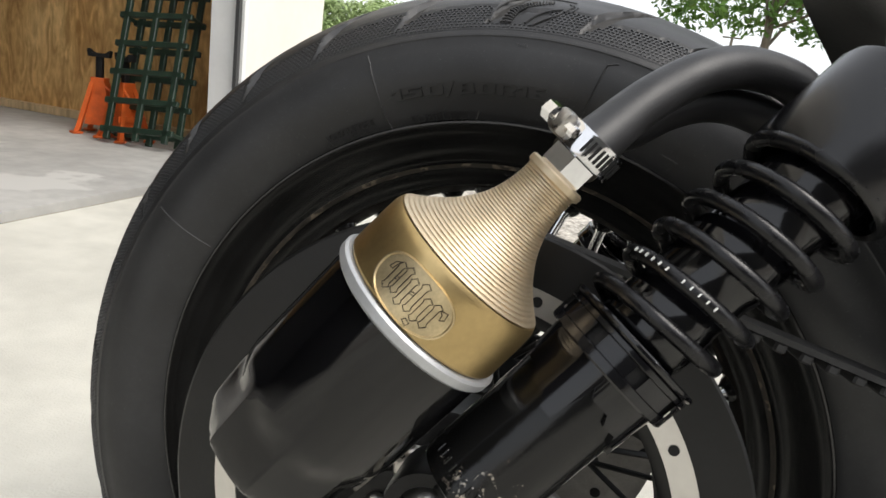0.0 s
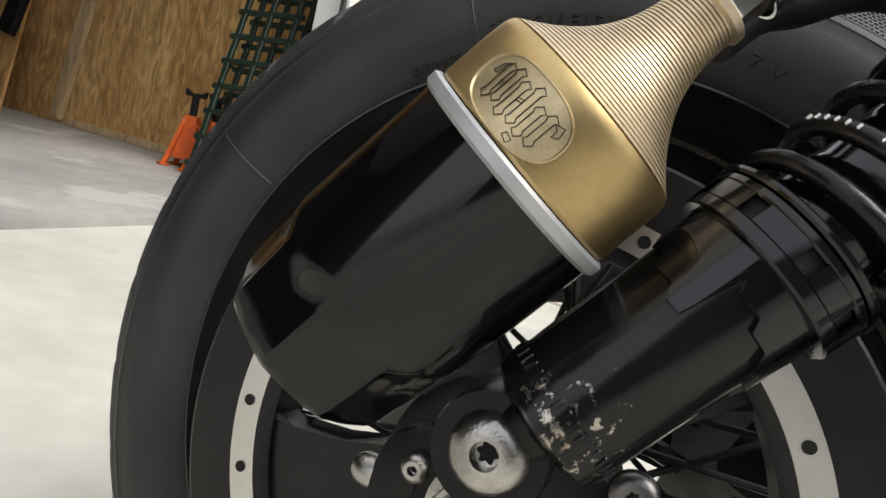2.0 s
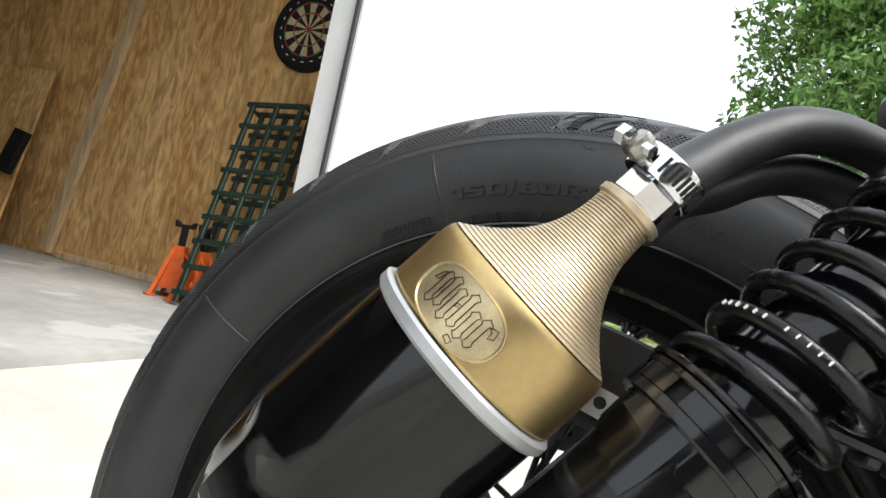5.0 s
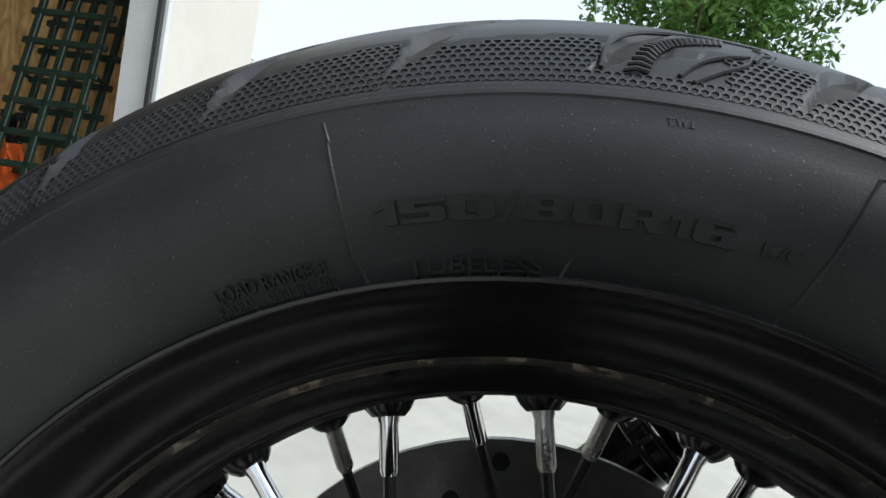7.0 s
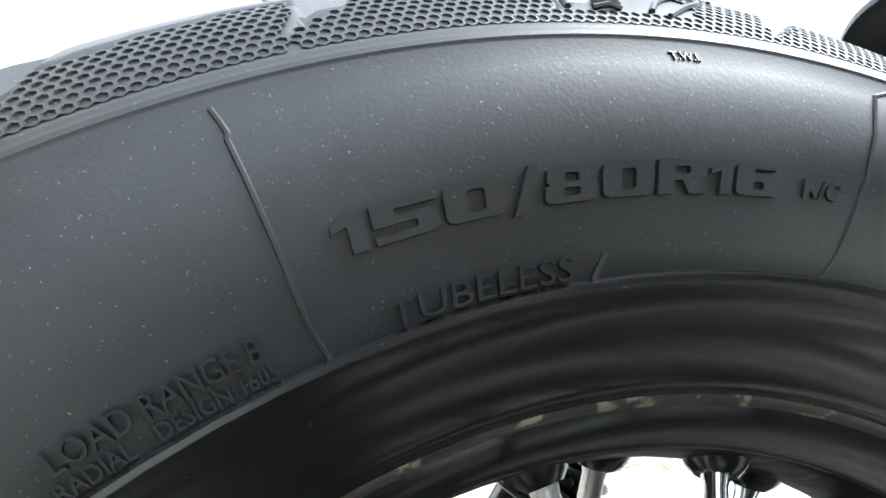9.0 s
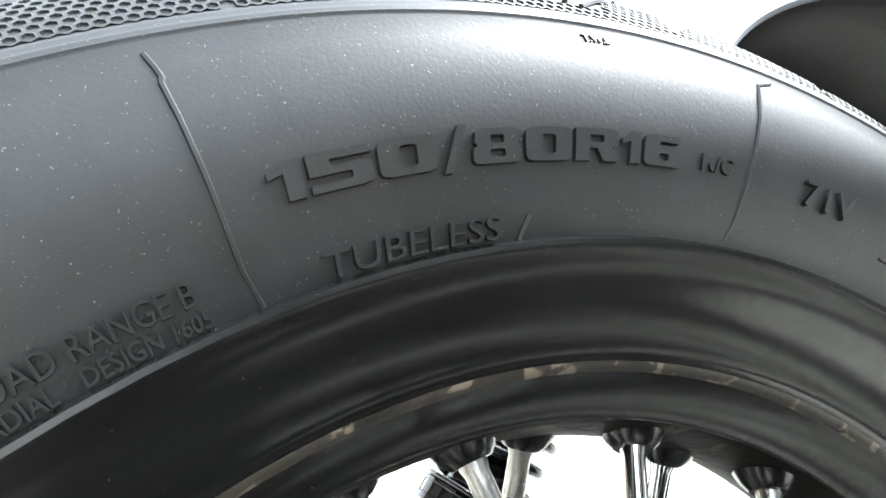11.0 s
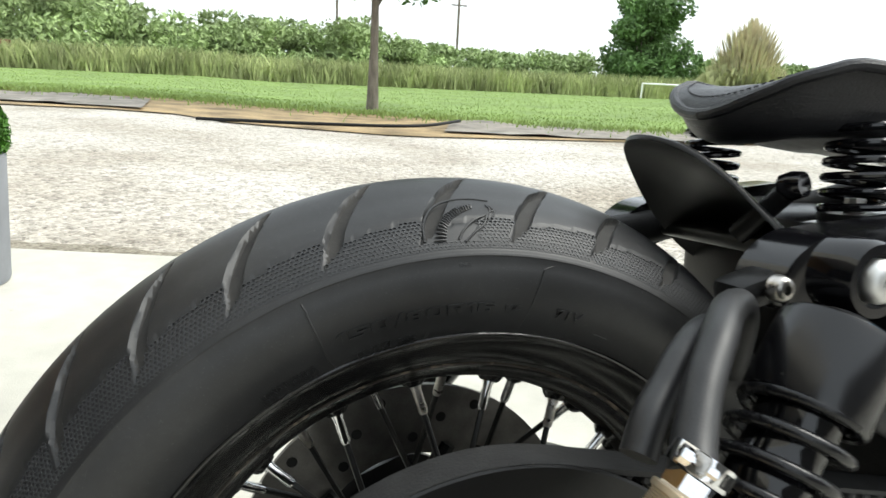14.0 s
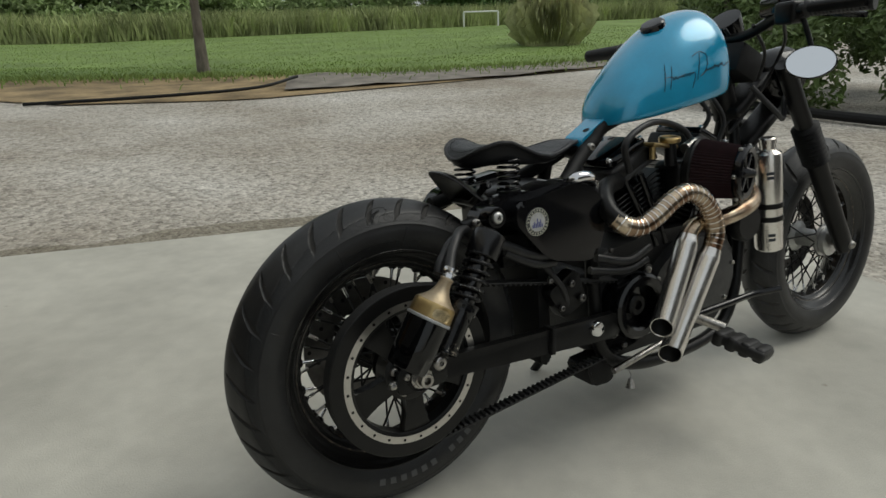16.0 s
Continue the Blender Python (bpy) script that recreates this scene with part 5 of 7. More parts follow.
part("tank_tail", prism(round_outline([(0.535, 0.680), (0.545, 0.704), (0.615, 0.742), (0.66, 0.742), (0.615, 0.718), (0.57, 0.688)], 0.006), -0.030, 0.030, "y", 0.004), BLUE, tank, "blue tank mounting tongue")
# black disc on the solid tongue, painting the shade of its hole
part("tongue_hole", lathe([(0, 0), (0.008, 0)], (0.572, -0.012, 0.7195), (-0.48, 0, 0.88), 18), BLACK_MATT, tank, smooth=False)


def tank_side(x, z):
    """Point on the tank's right flank."""
    xs = [q[0] for q in secs]
    w, zb, zt = (float(np.interp(x, xs, [q[k] for q in secs])) for k in (1, 2, 3))
    f = (z - zb) / (zt - zb)
    y = w * float(np.interp(f, [b for a, b in FLANK[3:]], [a for a, b in FLANK[3:]]))
    return Vector((x, -y - 0.0004, z))


# thin dark line work on the flank, as a plain flowing line with two tall strokes
rs_ = random.Random(12)
sig = [(0.728, 0.792), (0.742, 0.852), None, (0.744, 0.796), (0.757, 0.848), None, (0.733, 0.822), (0.752, 0.824)]
sig += [(0.757 + 0.0042 * k, 0.820 + 0.0006 * k + (1 if k % 2 else -1) * rs_.uniform(0.001, 0.0052)) for k in range(15)] + [(0.813, 0.812), (0.807, 0.796), None]
sig += [(0.822, 0.812), (0.836, 0.872), None, (0.815, 0.866), (0.838, 0.876), (0.856, 0.866), (0.852, 0.838), (0.832, 0.820)]
sig += [(0.848 + 0.0044 * k, 0.834 + 0.0007 * k + (1 if k % 2 else -1) * rs_.uniform(0.001, 0.005)) for k in range(15)] + [(0.935, 0.848)]
run_ = []
for q in sig + [None]:
    if q is None:
        part("script_line", tube([tank_side(p.x, p.y) for p in smooth_path([(a, b, 0) for a, b in run_], 5)], 0.00075, 6), INK, tank)
        run_ = []
    else:
        run_.append(q)

# side cover with its round badge
cover = part("side_cover", prism(round_outline([(0.238, 0.598), (0.252, 0.617), (0.300, 0.622), (0.392, 0.636), (0.440, 0.622), (0.468, 0.592), (0.478, 0.535), (0.455, 0.470), (0.425, 0.462), (0.330, 0.482), (0.300, 0.504), (0.240, 0.572)], 0.016), -0.164, -0.055, "y", 0.014, 4), BLACK_GLOSS, bike, "glossy black oil tank cover with a round badge", angle=40)
bd = Vector((0.288, -0.1645, 0.572))
BS = 1.13
part("badge", lathe([(0, 0.0013), (0.0277, 0.0013), (0.0288, 0.0006), (0.0292, -0.001)], bd, RIGHT, 48), mat("badge_grey", (0.05, 0.055, 0.06), 0.4, 0, 0.3, 60), cover, "round printed badge with a city skyline mark")
for r0, r1 in ((0.0269, 0.0281), (0.0190, 0.0199)):
    part("badge_ring", lathe([(r0, 0.0015), (r0, 0.0019), (r1, 0.0019), (r1, 0.0015)], bd, RIGHT, 48, closed=True), mat("badge_print", (0.45, 0.44, 0.36), 0.5), cover)
part("badge_field", lathe([(0, 0.0017), (0.0188, 0.0017)], bd, RIGHT, 40), mat("badge_field_white", (0.5, 0.5, 0.5), 0.5, 0, 0.2, 80), cover, smooth=False)
for k in range(22):
    a = 2 * math.pi * k / 22
    if k in (5, 16):
        continue
    c = bd + Vector((0.0235 * math.sin(a), -0.0018, 0.0235 * math.cos(a)))
    part("badge_bar", box((0.0029, 0.0006, 0.0041), Matrix.Translation(c) @ Matrix.Rotation(a, 4, "Y")), bpy.data.materials["badge_print"], cover, smooth=False)
VIOLET = mat("badge_violet", (0.10, 0.11, 0.26), 0.4)
for dx, h in ((-0.011, 0.007), (-0.0075, 0.012), (-0.004, 0.009), (-0.0005, 0.018), (0.003, 0.011), (0.0065, 0.015), (0.010, 0.006)):
    part("skyline_bar", box((0.0026, 0.0006, h), Matrix.Translation(bd + Vector((dx * BS, -0.0022, -0.011 + h / 2)))), VIOLET, cover, smooth=False)
part("chrome_trim", tube(smooth_path([(0.395, -0.135, 0.628), (0.405, -0.150, 0.640), (0.435, -0.152, 0.640), (0.462, -0.145, 0.625), (0.468, -0.140, 0.603)], 6), lambda t: 0.009 + 0.004 * math.sin(math.pi * t), 14), CHROME, bike, "chrome trim clip")

# ---- engine, exhaust and front end ----
crank = part("crankcase", prism(round_outline([(0.50, 0.22), (0.56, 0.17), (0.95, 0.16), (1.03, 0.24), (1.02, 0.38), (0.93, 0.45), (0.72, 0.46), (0.52, 0.44)], 0.04), -0.095, 0.11, "y", 0.012, 3), WRINKLE, bike, "black wrinkle-painted engine case")
part("cam_cover", prism(round_outline([(0.66, 0.22), (0.78, 0.185), (0.96, 0.22), (1.0, 0.33), (0.93, 0.42), (0.78, 0.43), (0.68, 0.36)], 0.04), -0.125, -0.094, "y", 0.008, 3), GREY_ENGINE, crank, "grey cam cover")
for k in range(9):
    part("cover_louvre", box((0.07 - abs(k - 4) * 0.008, 0.008, 0.0035), pose(0.85, -0.127, 0.27 + k * 0.0085, 18, 0, 0), 0.001, 1), WRINKLE, crank)
for a, b in ((0.70, 0.24), (0.78, 0.20), (0.95, 0.24), (0.98, 0.33), (0.92, 0.405), (0.79, 0.415), (0.69, 0.35)):
    bolt("case_bolt", (a, -0.125, b), RIGHT, 0.006, 0.006, STEEL, crank)
spr = part("sprocket_cover", lathe([(0.0, 0.010), (0.046, 0.010), (0.050, 0.020), (0.052, 0.036), (0.058, 0.041), (0.072, 0.041), (0.079, 0.036), (0.082, 0.026), (0.082, -0.02)], (0.600, -0.118, 0.310), RIGHT, 64), BLACK_GLOSS, bike, "glossy black sprocket cover with a raised rim", angle=30)
part("front_sprocket", lathe([(0, 0.010), (0.026, 0.010), (0.026, 0.022), (0.022, 0.026), (0.012, 0.026), (0.010, 0.018), (0, 0.018)], (0.600, -0.118, 0.310), RIGHT, 28), BLACK_SATIN, spr)
for a in (-2.2, 0.5, 2.3):
    part("cover_lug", lathe([(0, -0.01), (0.014, -0.01), (0.014, 0.018), (0, 0.018)], (0.600 + 0.088 * math.sin(a), -0.118, 0.310 + 0.088 * math.cos(a)), RIGHT, 24), BLACK_GLOSS, spr)
    bolt("cover_bolt", (0.600 + 0.088 * math.sin(a), -0.136, 0.310 + 0.088 * math.cos(a)), RIGHT, 0.009, 0.006, STEEL, spr)


def cylinder(name, foot, head):
    """Finned cylinder with its head and rocker box."""
    f, h = Vector(foot), Vector(head)
    ax = (h - f).normalized()
    r3 = frame_to(ax, (0, 1, 0)).to_4x4()
    L = (h - f).length
    body = part(name, tube([f, h], 0.052, 28), BLACK_SATIN, bike, "black finned engine cylinder")
    for k in range(12):
        part("cooling_fin", box((0.145 if k < 9 else 0.155, 0.15, 0.0028), Matrix.Translation(f + ax * (0.03 + k * 0.0125)) @ r3, 0.001, 1), BLACK_SATIN, body)
    top = Matrix.Translation(h + ax * 0.008) @ r3
    part("rocker_box", box((0.150, 0.165, 0.040), top, 0.012, 3), WRINKLE, body)
    part("rocker_band", box((0.153, 0.168, 0.014), top @ Matrix.Translation((0, 0, -0.018)), 0.004), GREY_ENGINE, body)
    part("rocker_cover", box((0.130, 0.145, 0.022), top @ Matrix.Translation((0, 0, 0.028)), 0.009, 3), BLACK_GLOSS, body)
    for sx in (-1, 1):
        for sy in (-1, 1):
            p = top @ Vector((sx * 0.055, sy * 0.064, 0.038))
            bolt("rocker_bolt", p, ax, 0.007, 0.006, CHROME, body)
    for sx in (-0.028, 0.028):
        part("pushrod_tube", tube([f + Vector((sx * 0.6, -0.088, 0.0)), h + Vector((sx, -0.07, -0.02))], 0.009, 12), BLACK_GLOSS, body)
    return body


cylinder("rear_cylinder", (0.735, -0.005, 0.425), (0.655, -0.005, 0.625))
cylinder("front_cylinder", (0.850, -0.005, 0.425), (0.945, -0.005, 0.625))
part("brass_coil_bracket", box((0.105, 0.030, 0.010), pose(0.728, -0.10, 0.668, 0, 10, 8), 0.003), BRASS, bike, "brass bracket above the engine")
part("bracket_post", tube([(0.700, -0.098, 0.640), (0.700, -0.098, 0.672)], 0.008, 12), BRASS, bike)
part("brass_breather_cap", lathe([(0, 0), (0.024, 0), (0.026, 0.003), (0.026, 0.010), (0.0235, 0.013), (0.019, 0.013), (0.018, 0.010), (0, 0.010)], (0.752, -0.104, 0.674), (0, -0.1, 1), 32), BRASS, bike, "round brass breather cap")
part("breather_stem", tube([(0.756, -0.106, 0.618), (0.753, -0.104, 0.674)], 0.0145, 16), BLACK_SATIN, bike)
part("choke_barrel", tube([(0.792, -0.118, 0.652), (0.826, -0.118, 0.664)], 0.015, 18), STEEL, bike, "steel choke barrel")
part("carburettor", box((0.09, 0.09, 0.10), pose(0.805, -0.085, 0.575, 0, 0, 0), 0.02, 3), BLACK_SATIN, bike)

# cone air filter
FA = Vector((0.30, -0.95, -0.06)).normalized()
FO = Vector((0.835, -0.105, 0.600))
filt = part("air_filter", lathe([(0.02, 0), (0.074, 0), (0.077, 0.004), (0.077, 0.016), (0.073, 0.020), (0.060, 0.022)], FO, FA, 56), BLACK_SATIN, bike, "cone air filter with dark red pleats and a black cage")
bm = bmesh.new()
rr = []
for h, r in ((0.020, 0.071), (0.118, 0.060)):
    rr.append([bm.verts.new(FO + frame_to(FA) @ Vector(((r + (0.0022 if k % 2 else -0.0022)) * math.cos(2 * math.pi * k / 120), (r + (0.0022 if k % 2 else -0.0022)) * math.sin(2 * math.pi * k / 120), h))) for k in range(120)])
for k in range(120):
    bm.faces.new((rr[0][k], rr[0][(k + 1) % 120], rr[1][(k + 1) % 120], rr[1][k]))
part("filter_pleats", bm, FILTER_RED, filt, "dark red pleated gauze", smooth=False)
part("filter_ring", lathe([(0.046, 0.114), (0.064, 0.114), (0.067, 0.120), (0.066, 0.130), (0.060, 0.134), (0.048, 0.132)], FO, FA, 56, closed=True), BLACK_GLOSS, filt)
part("filter_core", lathe([(0, 0.098), (0.047, 0.118)], FO, FA, 40), FILTER_RED, filt)
part("filter_nose", lathe([(0.020, 0.100), (0.020, 0.120), (0.012, 0.134), (0.006, 0.150), (0, 0.151)], FO, FA, 28), BLACK_GLOSS, filt)
for k in range(6):
    a = 2 * math.pi * k / 6
    d = frame_to(FA) @ Vector((math.cos(a), math.sin(a), 0))
    part("cage_bar", tube([FO + FA * 0.126 + d * 0.056, FO + FA * 0.126 + d * 0.012], 0.0045, 8), BLACK_GLOSS, filt)
    bolt("cage_bolt", FO + FA * 0.120 + d * 0.066, d, 0.005, 0.006, STEEL, filt)

# exhaust pipes
def silencer(pts, r0, parent):
    """A straight tube, cut on a slant at its open end, dark inside."""
    path = smooth_path(pts, 8)
    tip = path[-1]
    d = (path[-1] - path[-2]).normalized()
    cut = Vector((-0.80, -0.42, -0.42)).normalized()
    for name, rr, wall, material, label in (("silencer", lambda t: r0 + 0.0042 * min(1, t * 5), 0.0016, STAINLESS, "bright stainless silencer"), ("bore", lambda t: r0 + 0.0042 * min(1, t * 5) - 0.0018, 0.0, BLACK_MATT, "matt black bore")):
        bm = tube(path if wall else path[:-3], rr, 32, wall=wall)
        if wall:
            for v in bm.verts:
                if abs((v.co - tip).dot(d)) < 0.002:
                    v.co += d * (-(v.co - tip).dot(cut) / d.dot(cut))
        part(name, bm, material, parent, label)
    bm = tube(path[-4:], r0 + 0.0042 - 0.0020, 32, caps=False)
    for v in bm.verts:
        if abs((v.co - tip).dot(d)) < 0.002:
            v.co += d * (-(v.co - tip).dot(cut) / d.dot(cut) - 0.0015)
    part("bore", bm, BLACK_MATT, parent, "matt black bore")


part("rear_header", tube(smooth_path([(0.60, -0.08, 0.60), (0.53, -0.115, 0.598), (0.490, -0.150, 0.580), (0.478, -0.180, 0.556), (0.492, -0.200, 0.536)], 8), 0.0206, 24), BLACK_SATIN, bike, "dark header pipe behind the side cover")
p1 = smooth_path([(0.480, -0.187, 0.548), (0.496, -0.203, 0.531), (0.530, -0.212, 0.524), (0.575, -0.218, 0.541), (0.618, -0.222, 0.566), (0.662, -0.226, 0.578), (0.706, -0.230, 0.560), (0.738, -0.233, 0.520), (0.750, -0.236, 0.475), (0.734, -0.238, 0.434)], 12)
exh = part("rear_exhaust", tube(p1, 0.0212, 28), TITAN, bike, "heat-tinted sectioned exhaust pipe ending in a bright slash-cut silencer")
acc = 0.0
for a, b in zip(p1, p1[1:]):
    acc += (b - a).length
    if acc > 0.0125 and p1.index(b) > 6:
        acc = 0.0
        part("weld_bead", tube([b - (b - a).normalized() * 0.0011, b + (b - a).normalized() * 0.0011], 0.0221, 28), STAINLESS, exh)
silencer([(0.736, -0.238, 0.438), (0.714, -0.238, 0.402), (0.664, -0.239, 0.325), (0.594, -0.241, 0.220)], 0.0215, exh)
p2 = smooth_path([(1.02, -0.07, 0.56), (1.01, -0.14, 0.53), (0.965, -0.185, 0.508), (0.90, -0.200, 0.496), (0.82, -0.202, 0.488), (0.762, -0.204, 0.492), (0.720, -0.207, 0.494), (0.690, -0.210, 0.474), (0.668, -0.214, 0.436)], 12)
exh2 = part("front_exhaust", tube(p2, 0.0205, 28), TITAN, bike, "stainless exhaust pipe ending in a bright silencer")
silencer([(0.690, -0.210, 0.474), (0.664, -0.216, 0.428), (0.576, -0.232, 0.286)], 0.0212, exh2)
part("silencer_tab", box((0.012, 0.006, 0.028), pose(0.668, -0.232, 0.352, 0, 30, 0), 0.002), STAINLESS, exh2)

# silver bottle on the front down tube
bottle = part("silver_bottle", lathe([(0, 0), (0.032, 0), (0.036, 0.004), (0.037, 0.010), (0.037, 0.262), (0.0345, 0.274), (0.024, 0.284), (0.020, 0.286), (0.020, 0.300), (0.022, 0.301), (0.022, 0.313), (0.019, 0.316), (0, 0.316)], (1.160, -0.115, 0.328), (-0.10, 0, 1), 48), STAINLESS, bike, "brushed silver bottle strapped to the front frame tube", angle=30)
for h in (0.088, 0.125):
    part("strap", lathe([(0.0368, h), (0.0388, h), (0.0388, h + 0.014), (0.0368, h + 0.014)], (1.160, -0.115, 0.328), (-0.10, 0, 1), 40, closed=True), BLACK_SATIN, bottle)
for h, a in ((0.21, -2.4), (0.222, -2.4), (0.035, -2.35), (0.048, -2.35)):
    ax = Vector((-0.10, 0, 1)).normalized()
    d = Vector((math.cos(a), math.sin(a), 0))
    part("label_bar", box((0.018, 0.008, 0.0006), Matrix.Translation(Vector((1.160, -0.115, 0.328)) + ax * h + d * 0.0372) @ frame_to(d, ax).to_4x4()), INK, bottle, smooth=False)

# foot peg, brake lever, stand, small mechanics
peg_rubber = mat("peg_rubber", (0.012, 0.012, 0.012), 0.5, 0, 0.3, 60, 0.3, 400)
peg = part("foot_peg", box((0.070, 0.125, 0.026), pose(0.812, -0.276, 0.190, 12, 8, 12), 0.009, 3), peg_rubber, bike, "black rubber foot peg")
for k in range(4):
    part("peg_tread", box((0.078 - 0.004 * k, 0.0255, 0.036), pose(0.803 + k * 0.0062, -0.228 - k * 0.0308, 0.1985 - k * 0.0066, 12, 8, 12), 0.008, 3), peg_rubber, peg)
part("peg_mount", tube(smooth_path([(0.79, -0.13, 0.235), (0.81, -0.17, 0.222), (0.832, -0.212, 0.208)], 6), 0.013, 14), STEEL, bike, "steel peg mount")
part("brake_lever", tube(smooth_path([(0.78, -0.15, 0.235), (0.90, -0.17, 0.245), (0.99, -0.18, 0.25), (1.05, -0.22, 0.262)], 8), 0.009, 12), BLACK_GLOSS, bike, "black foot brake lever")
part("lower_rod", tube([(0.52, -0.14, 0.165), (0.74, -0.15, 0.205)], 0.008, 12), STEEL, bike, "bare steel brake rod")
part("side_stand", tube(smooth_path([(0.62, 0.12, 0.15), (0.60, 0.20, 0.07), (0.58, 0.27, -0.030)], 6), 0.012, 12), BLACK_SATIN, bike, "black side stand")
part("stand_block", prism(round_outline([(0.47, 0.175), (0.56, 0.18), (0.57, 0.13), (0.545, 0.112), (0.49, 0.118)], 0.012), -0.10, -0.03, "y", 0.008), BLACK_MATT, bike)
bell = part("ride_bell", lathe([(0, 0.0), (0.004, 0), (0.006, -0.003), (0.008, -0.012), (0.0105, -0.020), (0.0125, -0.023), (0.011, -0.0235), (0, -0.020)], (0.565, -0.15, 0.136), (0, 0, 1), 24), STEEL, bike, "small grey hanging bell")
part("bell_wire", tube(smooth_path([(0.565, -0.15, 0.135), (0.568, -0.148, 0.145), (0.562, -0.146, 0.158)], 5), 0.0012, 6), STEEL, bell)
part("oil_filter", tube([(0.98, 0.0, 0.25), (1.08, 0.0, 0.25)], 0.038, 28), BLACK_GLOSS, bike)
part("regulator", box((0.03, 0.12, 0.11), pose(1.085, 0, 0.36, 0, -12, 0), 0.008), BLACK_SATIN, bike)
part("horn_cover", lathe([(0, 0.03), (0.045, 0.03), (0.052, 0.02), (0.052, 0)], (1.03, -0.11, 0.43), RIGHT, 32), BLACK_SATIN, bike)
part("battery_box", box((0.19, 0.16, 0.17), pose(0.37, 0.02, 0.535, 0, 0, 0), 0.015), BLACK_SATIN, bike)
part("gearbox", box((0.20, 0.20, 0.20), pose(0.58, 0.0, 0.30, 0, 0, 0), 0.03, 3), WRINKLE, bike)
for k, pts in enumerate((((0.22, -0.13, 0.535), (0.29, -0.145, 0.50), (0.36, -0.14, 0.488)), ((0.23, -0.13, 0.515), (0.29, -0.145, 0.482), (0.35, -0.14, 0.470)), ((0.48, -0.13, 0.45), (0.56, -0.15, 0.43), (0.64, -0.14, 0.445)), ((0.46, -0.13, 0.425), (0.55, -0.15, 0.41), (0.62, -0.15, 0.42)),
                         ((0.34, -0.12, 0.46), (0.38, -0.13, 0.40), (0.40, -0.12, 0.34)), ((0.62, -0.10, 0.62), (0.60, -0.11, 0.69), (0.70, -0.10, 0.725), (0.80, -0.10, 0.70), (0.83, -0.11, 0.66)), ((0.90, -0.06, 0.66), (0.93, -0.08, 0.72), (0.90, -0.05, 0.78)), ((0.96, -0.07, 0.62), (0.99, -0.08, 0.70), (0.95, -0.05, 0.79)))):
    part("hose", tube(smooth_path(pts, 8), (0.011, 0.010, 0.010, 0.009, 0.007, 0.008, 0.006, 0.006)[k], 12), HOSE, bike, "black hose")
for x, z, r in ((0.34, 0.43, 0.008), (0.40, 0.41, 0.01), (0.43, 0.37, 0.012), (0.52, 0.46, 0.007), (0.37, 0.36, 0.009), (0.56, 0.22, 0.009), (0.52, 0.29, 0.009)):
    bolt("small_bolt", (x, -0.135, z), RIGHT, r * 0.8, 0.007, GREY_ROTOR, bike)
part("link_bracket", prism(round_outline([(0.34, 0.40), (0.42, 0.44), (0.45, 0.36), (0.38, 0.33)], 0.012), -0.13, -0.10, "y", 0.005), BLACK_SATIN, bike)

# fork, bars, lamp, mirror
FD = Vector((-0.545, 0, 0.838)).normalized()
for s in (-1, 1):
    b = front_c + Vector((-0.005, s * 0.105, 0))
    leg = part("fork_leg", lathe([(0, -0.02), (0.022, -0.02), (0.026, -0.008), (0.027, 0.05), (0.0265, 0.30), (0.028, 0.335), (0, 0.335)], b, FD, 28), BLACK_SATIN, bike, "black telescopic fork leg with a rubber gaiter")
    gp = [(0, 0.325)] + [(0.031 + (0.006 if k % 2 else -0.003), 0.328 + k * 0.0072) for k in range(19)] + [(0, 0.47)]
    part("fork_gaiter", lathe(gp, b, FD, 28), BLACK_MATT, leg, "ribbed rubber gaiter", angle=60)
    part("fork_tube", tube([b + FD * 0.46, b + FD * 0.66], 0.0235, 20), BLACK_SATIN, leg)
    bolt("axle_bolt", b + Vector((0, s * 0.022, 0)), (0, s, 0), 0.013, 0.012, STEEL, leg, "steel front axle end")
for h in (0.49, 0.60):
    c = front_c + FD * h
    part("fork_yoke", box((0.075, 0.27, 0.032), Matrix.Translation(c + Vector((-0.01, 0, 0))) @ frame_to(FD, (0, 1, 0)).to_4x4() @ pose(0, 0, 0, 0, 0, 90), 0.012, 3), BLACK_SATIN, bike, "black fork yoke")
part("front_axle", tube([front_c + Vector((0, -0.11, 0)), front_c + Vector((0, 0.11, 0))], 0.010, 16), STEEL, bike)
part("hub_cap", lathe([(0.02, 0.05), (0.042, 0.05), (0.046, 0.056), (0.046, 0.068), (0.036, 0.074), (0.012, 0.074)], front_c, RIGHT, 36), ALU, bike, "bright front hub cap")
part("head_tube", tube([(1.10, -0.01, 0.70), (1.03, -0.01, 0.86)], 0.034, 24), BLACK_SATIN, bike)
lampc = Vector((1.275, -0.03, 0.795))
lamp = part("headlight", lathe([(0, -0.075), (0.030, -0.072), (0.058, -0.050), (0.074, -0.015), (0.078, 0.020), (0.080, 0.030), (0.074, 0.034), (0.070, 0.030)], lampc, (1, 0, 0), 40), BLACK_GLOSS, bike, "black round headlight")
part("headlight_lens", lathe([(0, 0.040), (0.04, 0.036), (0.071, 0.029)], lampc, (1, 0, 0), 36), CHROME, lamp)
bar = part("handlebar", tube(smooth_path([(0.985, 0.39, 0.893), (0.992, 0.26, 0.900), (1.03, 0.16, 0.915), (1.075, 0.06, 0.905), (1.08, -0.06, 0.905), (1.05, -0.16, 0.935), (0.995, -0.25, 0.948), (1.055, -0.385, 0.945)][:7] + [(1.00, -0.40, 0.950)], 8), 0.0127, 16), BLACK_SATIN, bike, "black handlebar with ribbed grips")
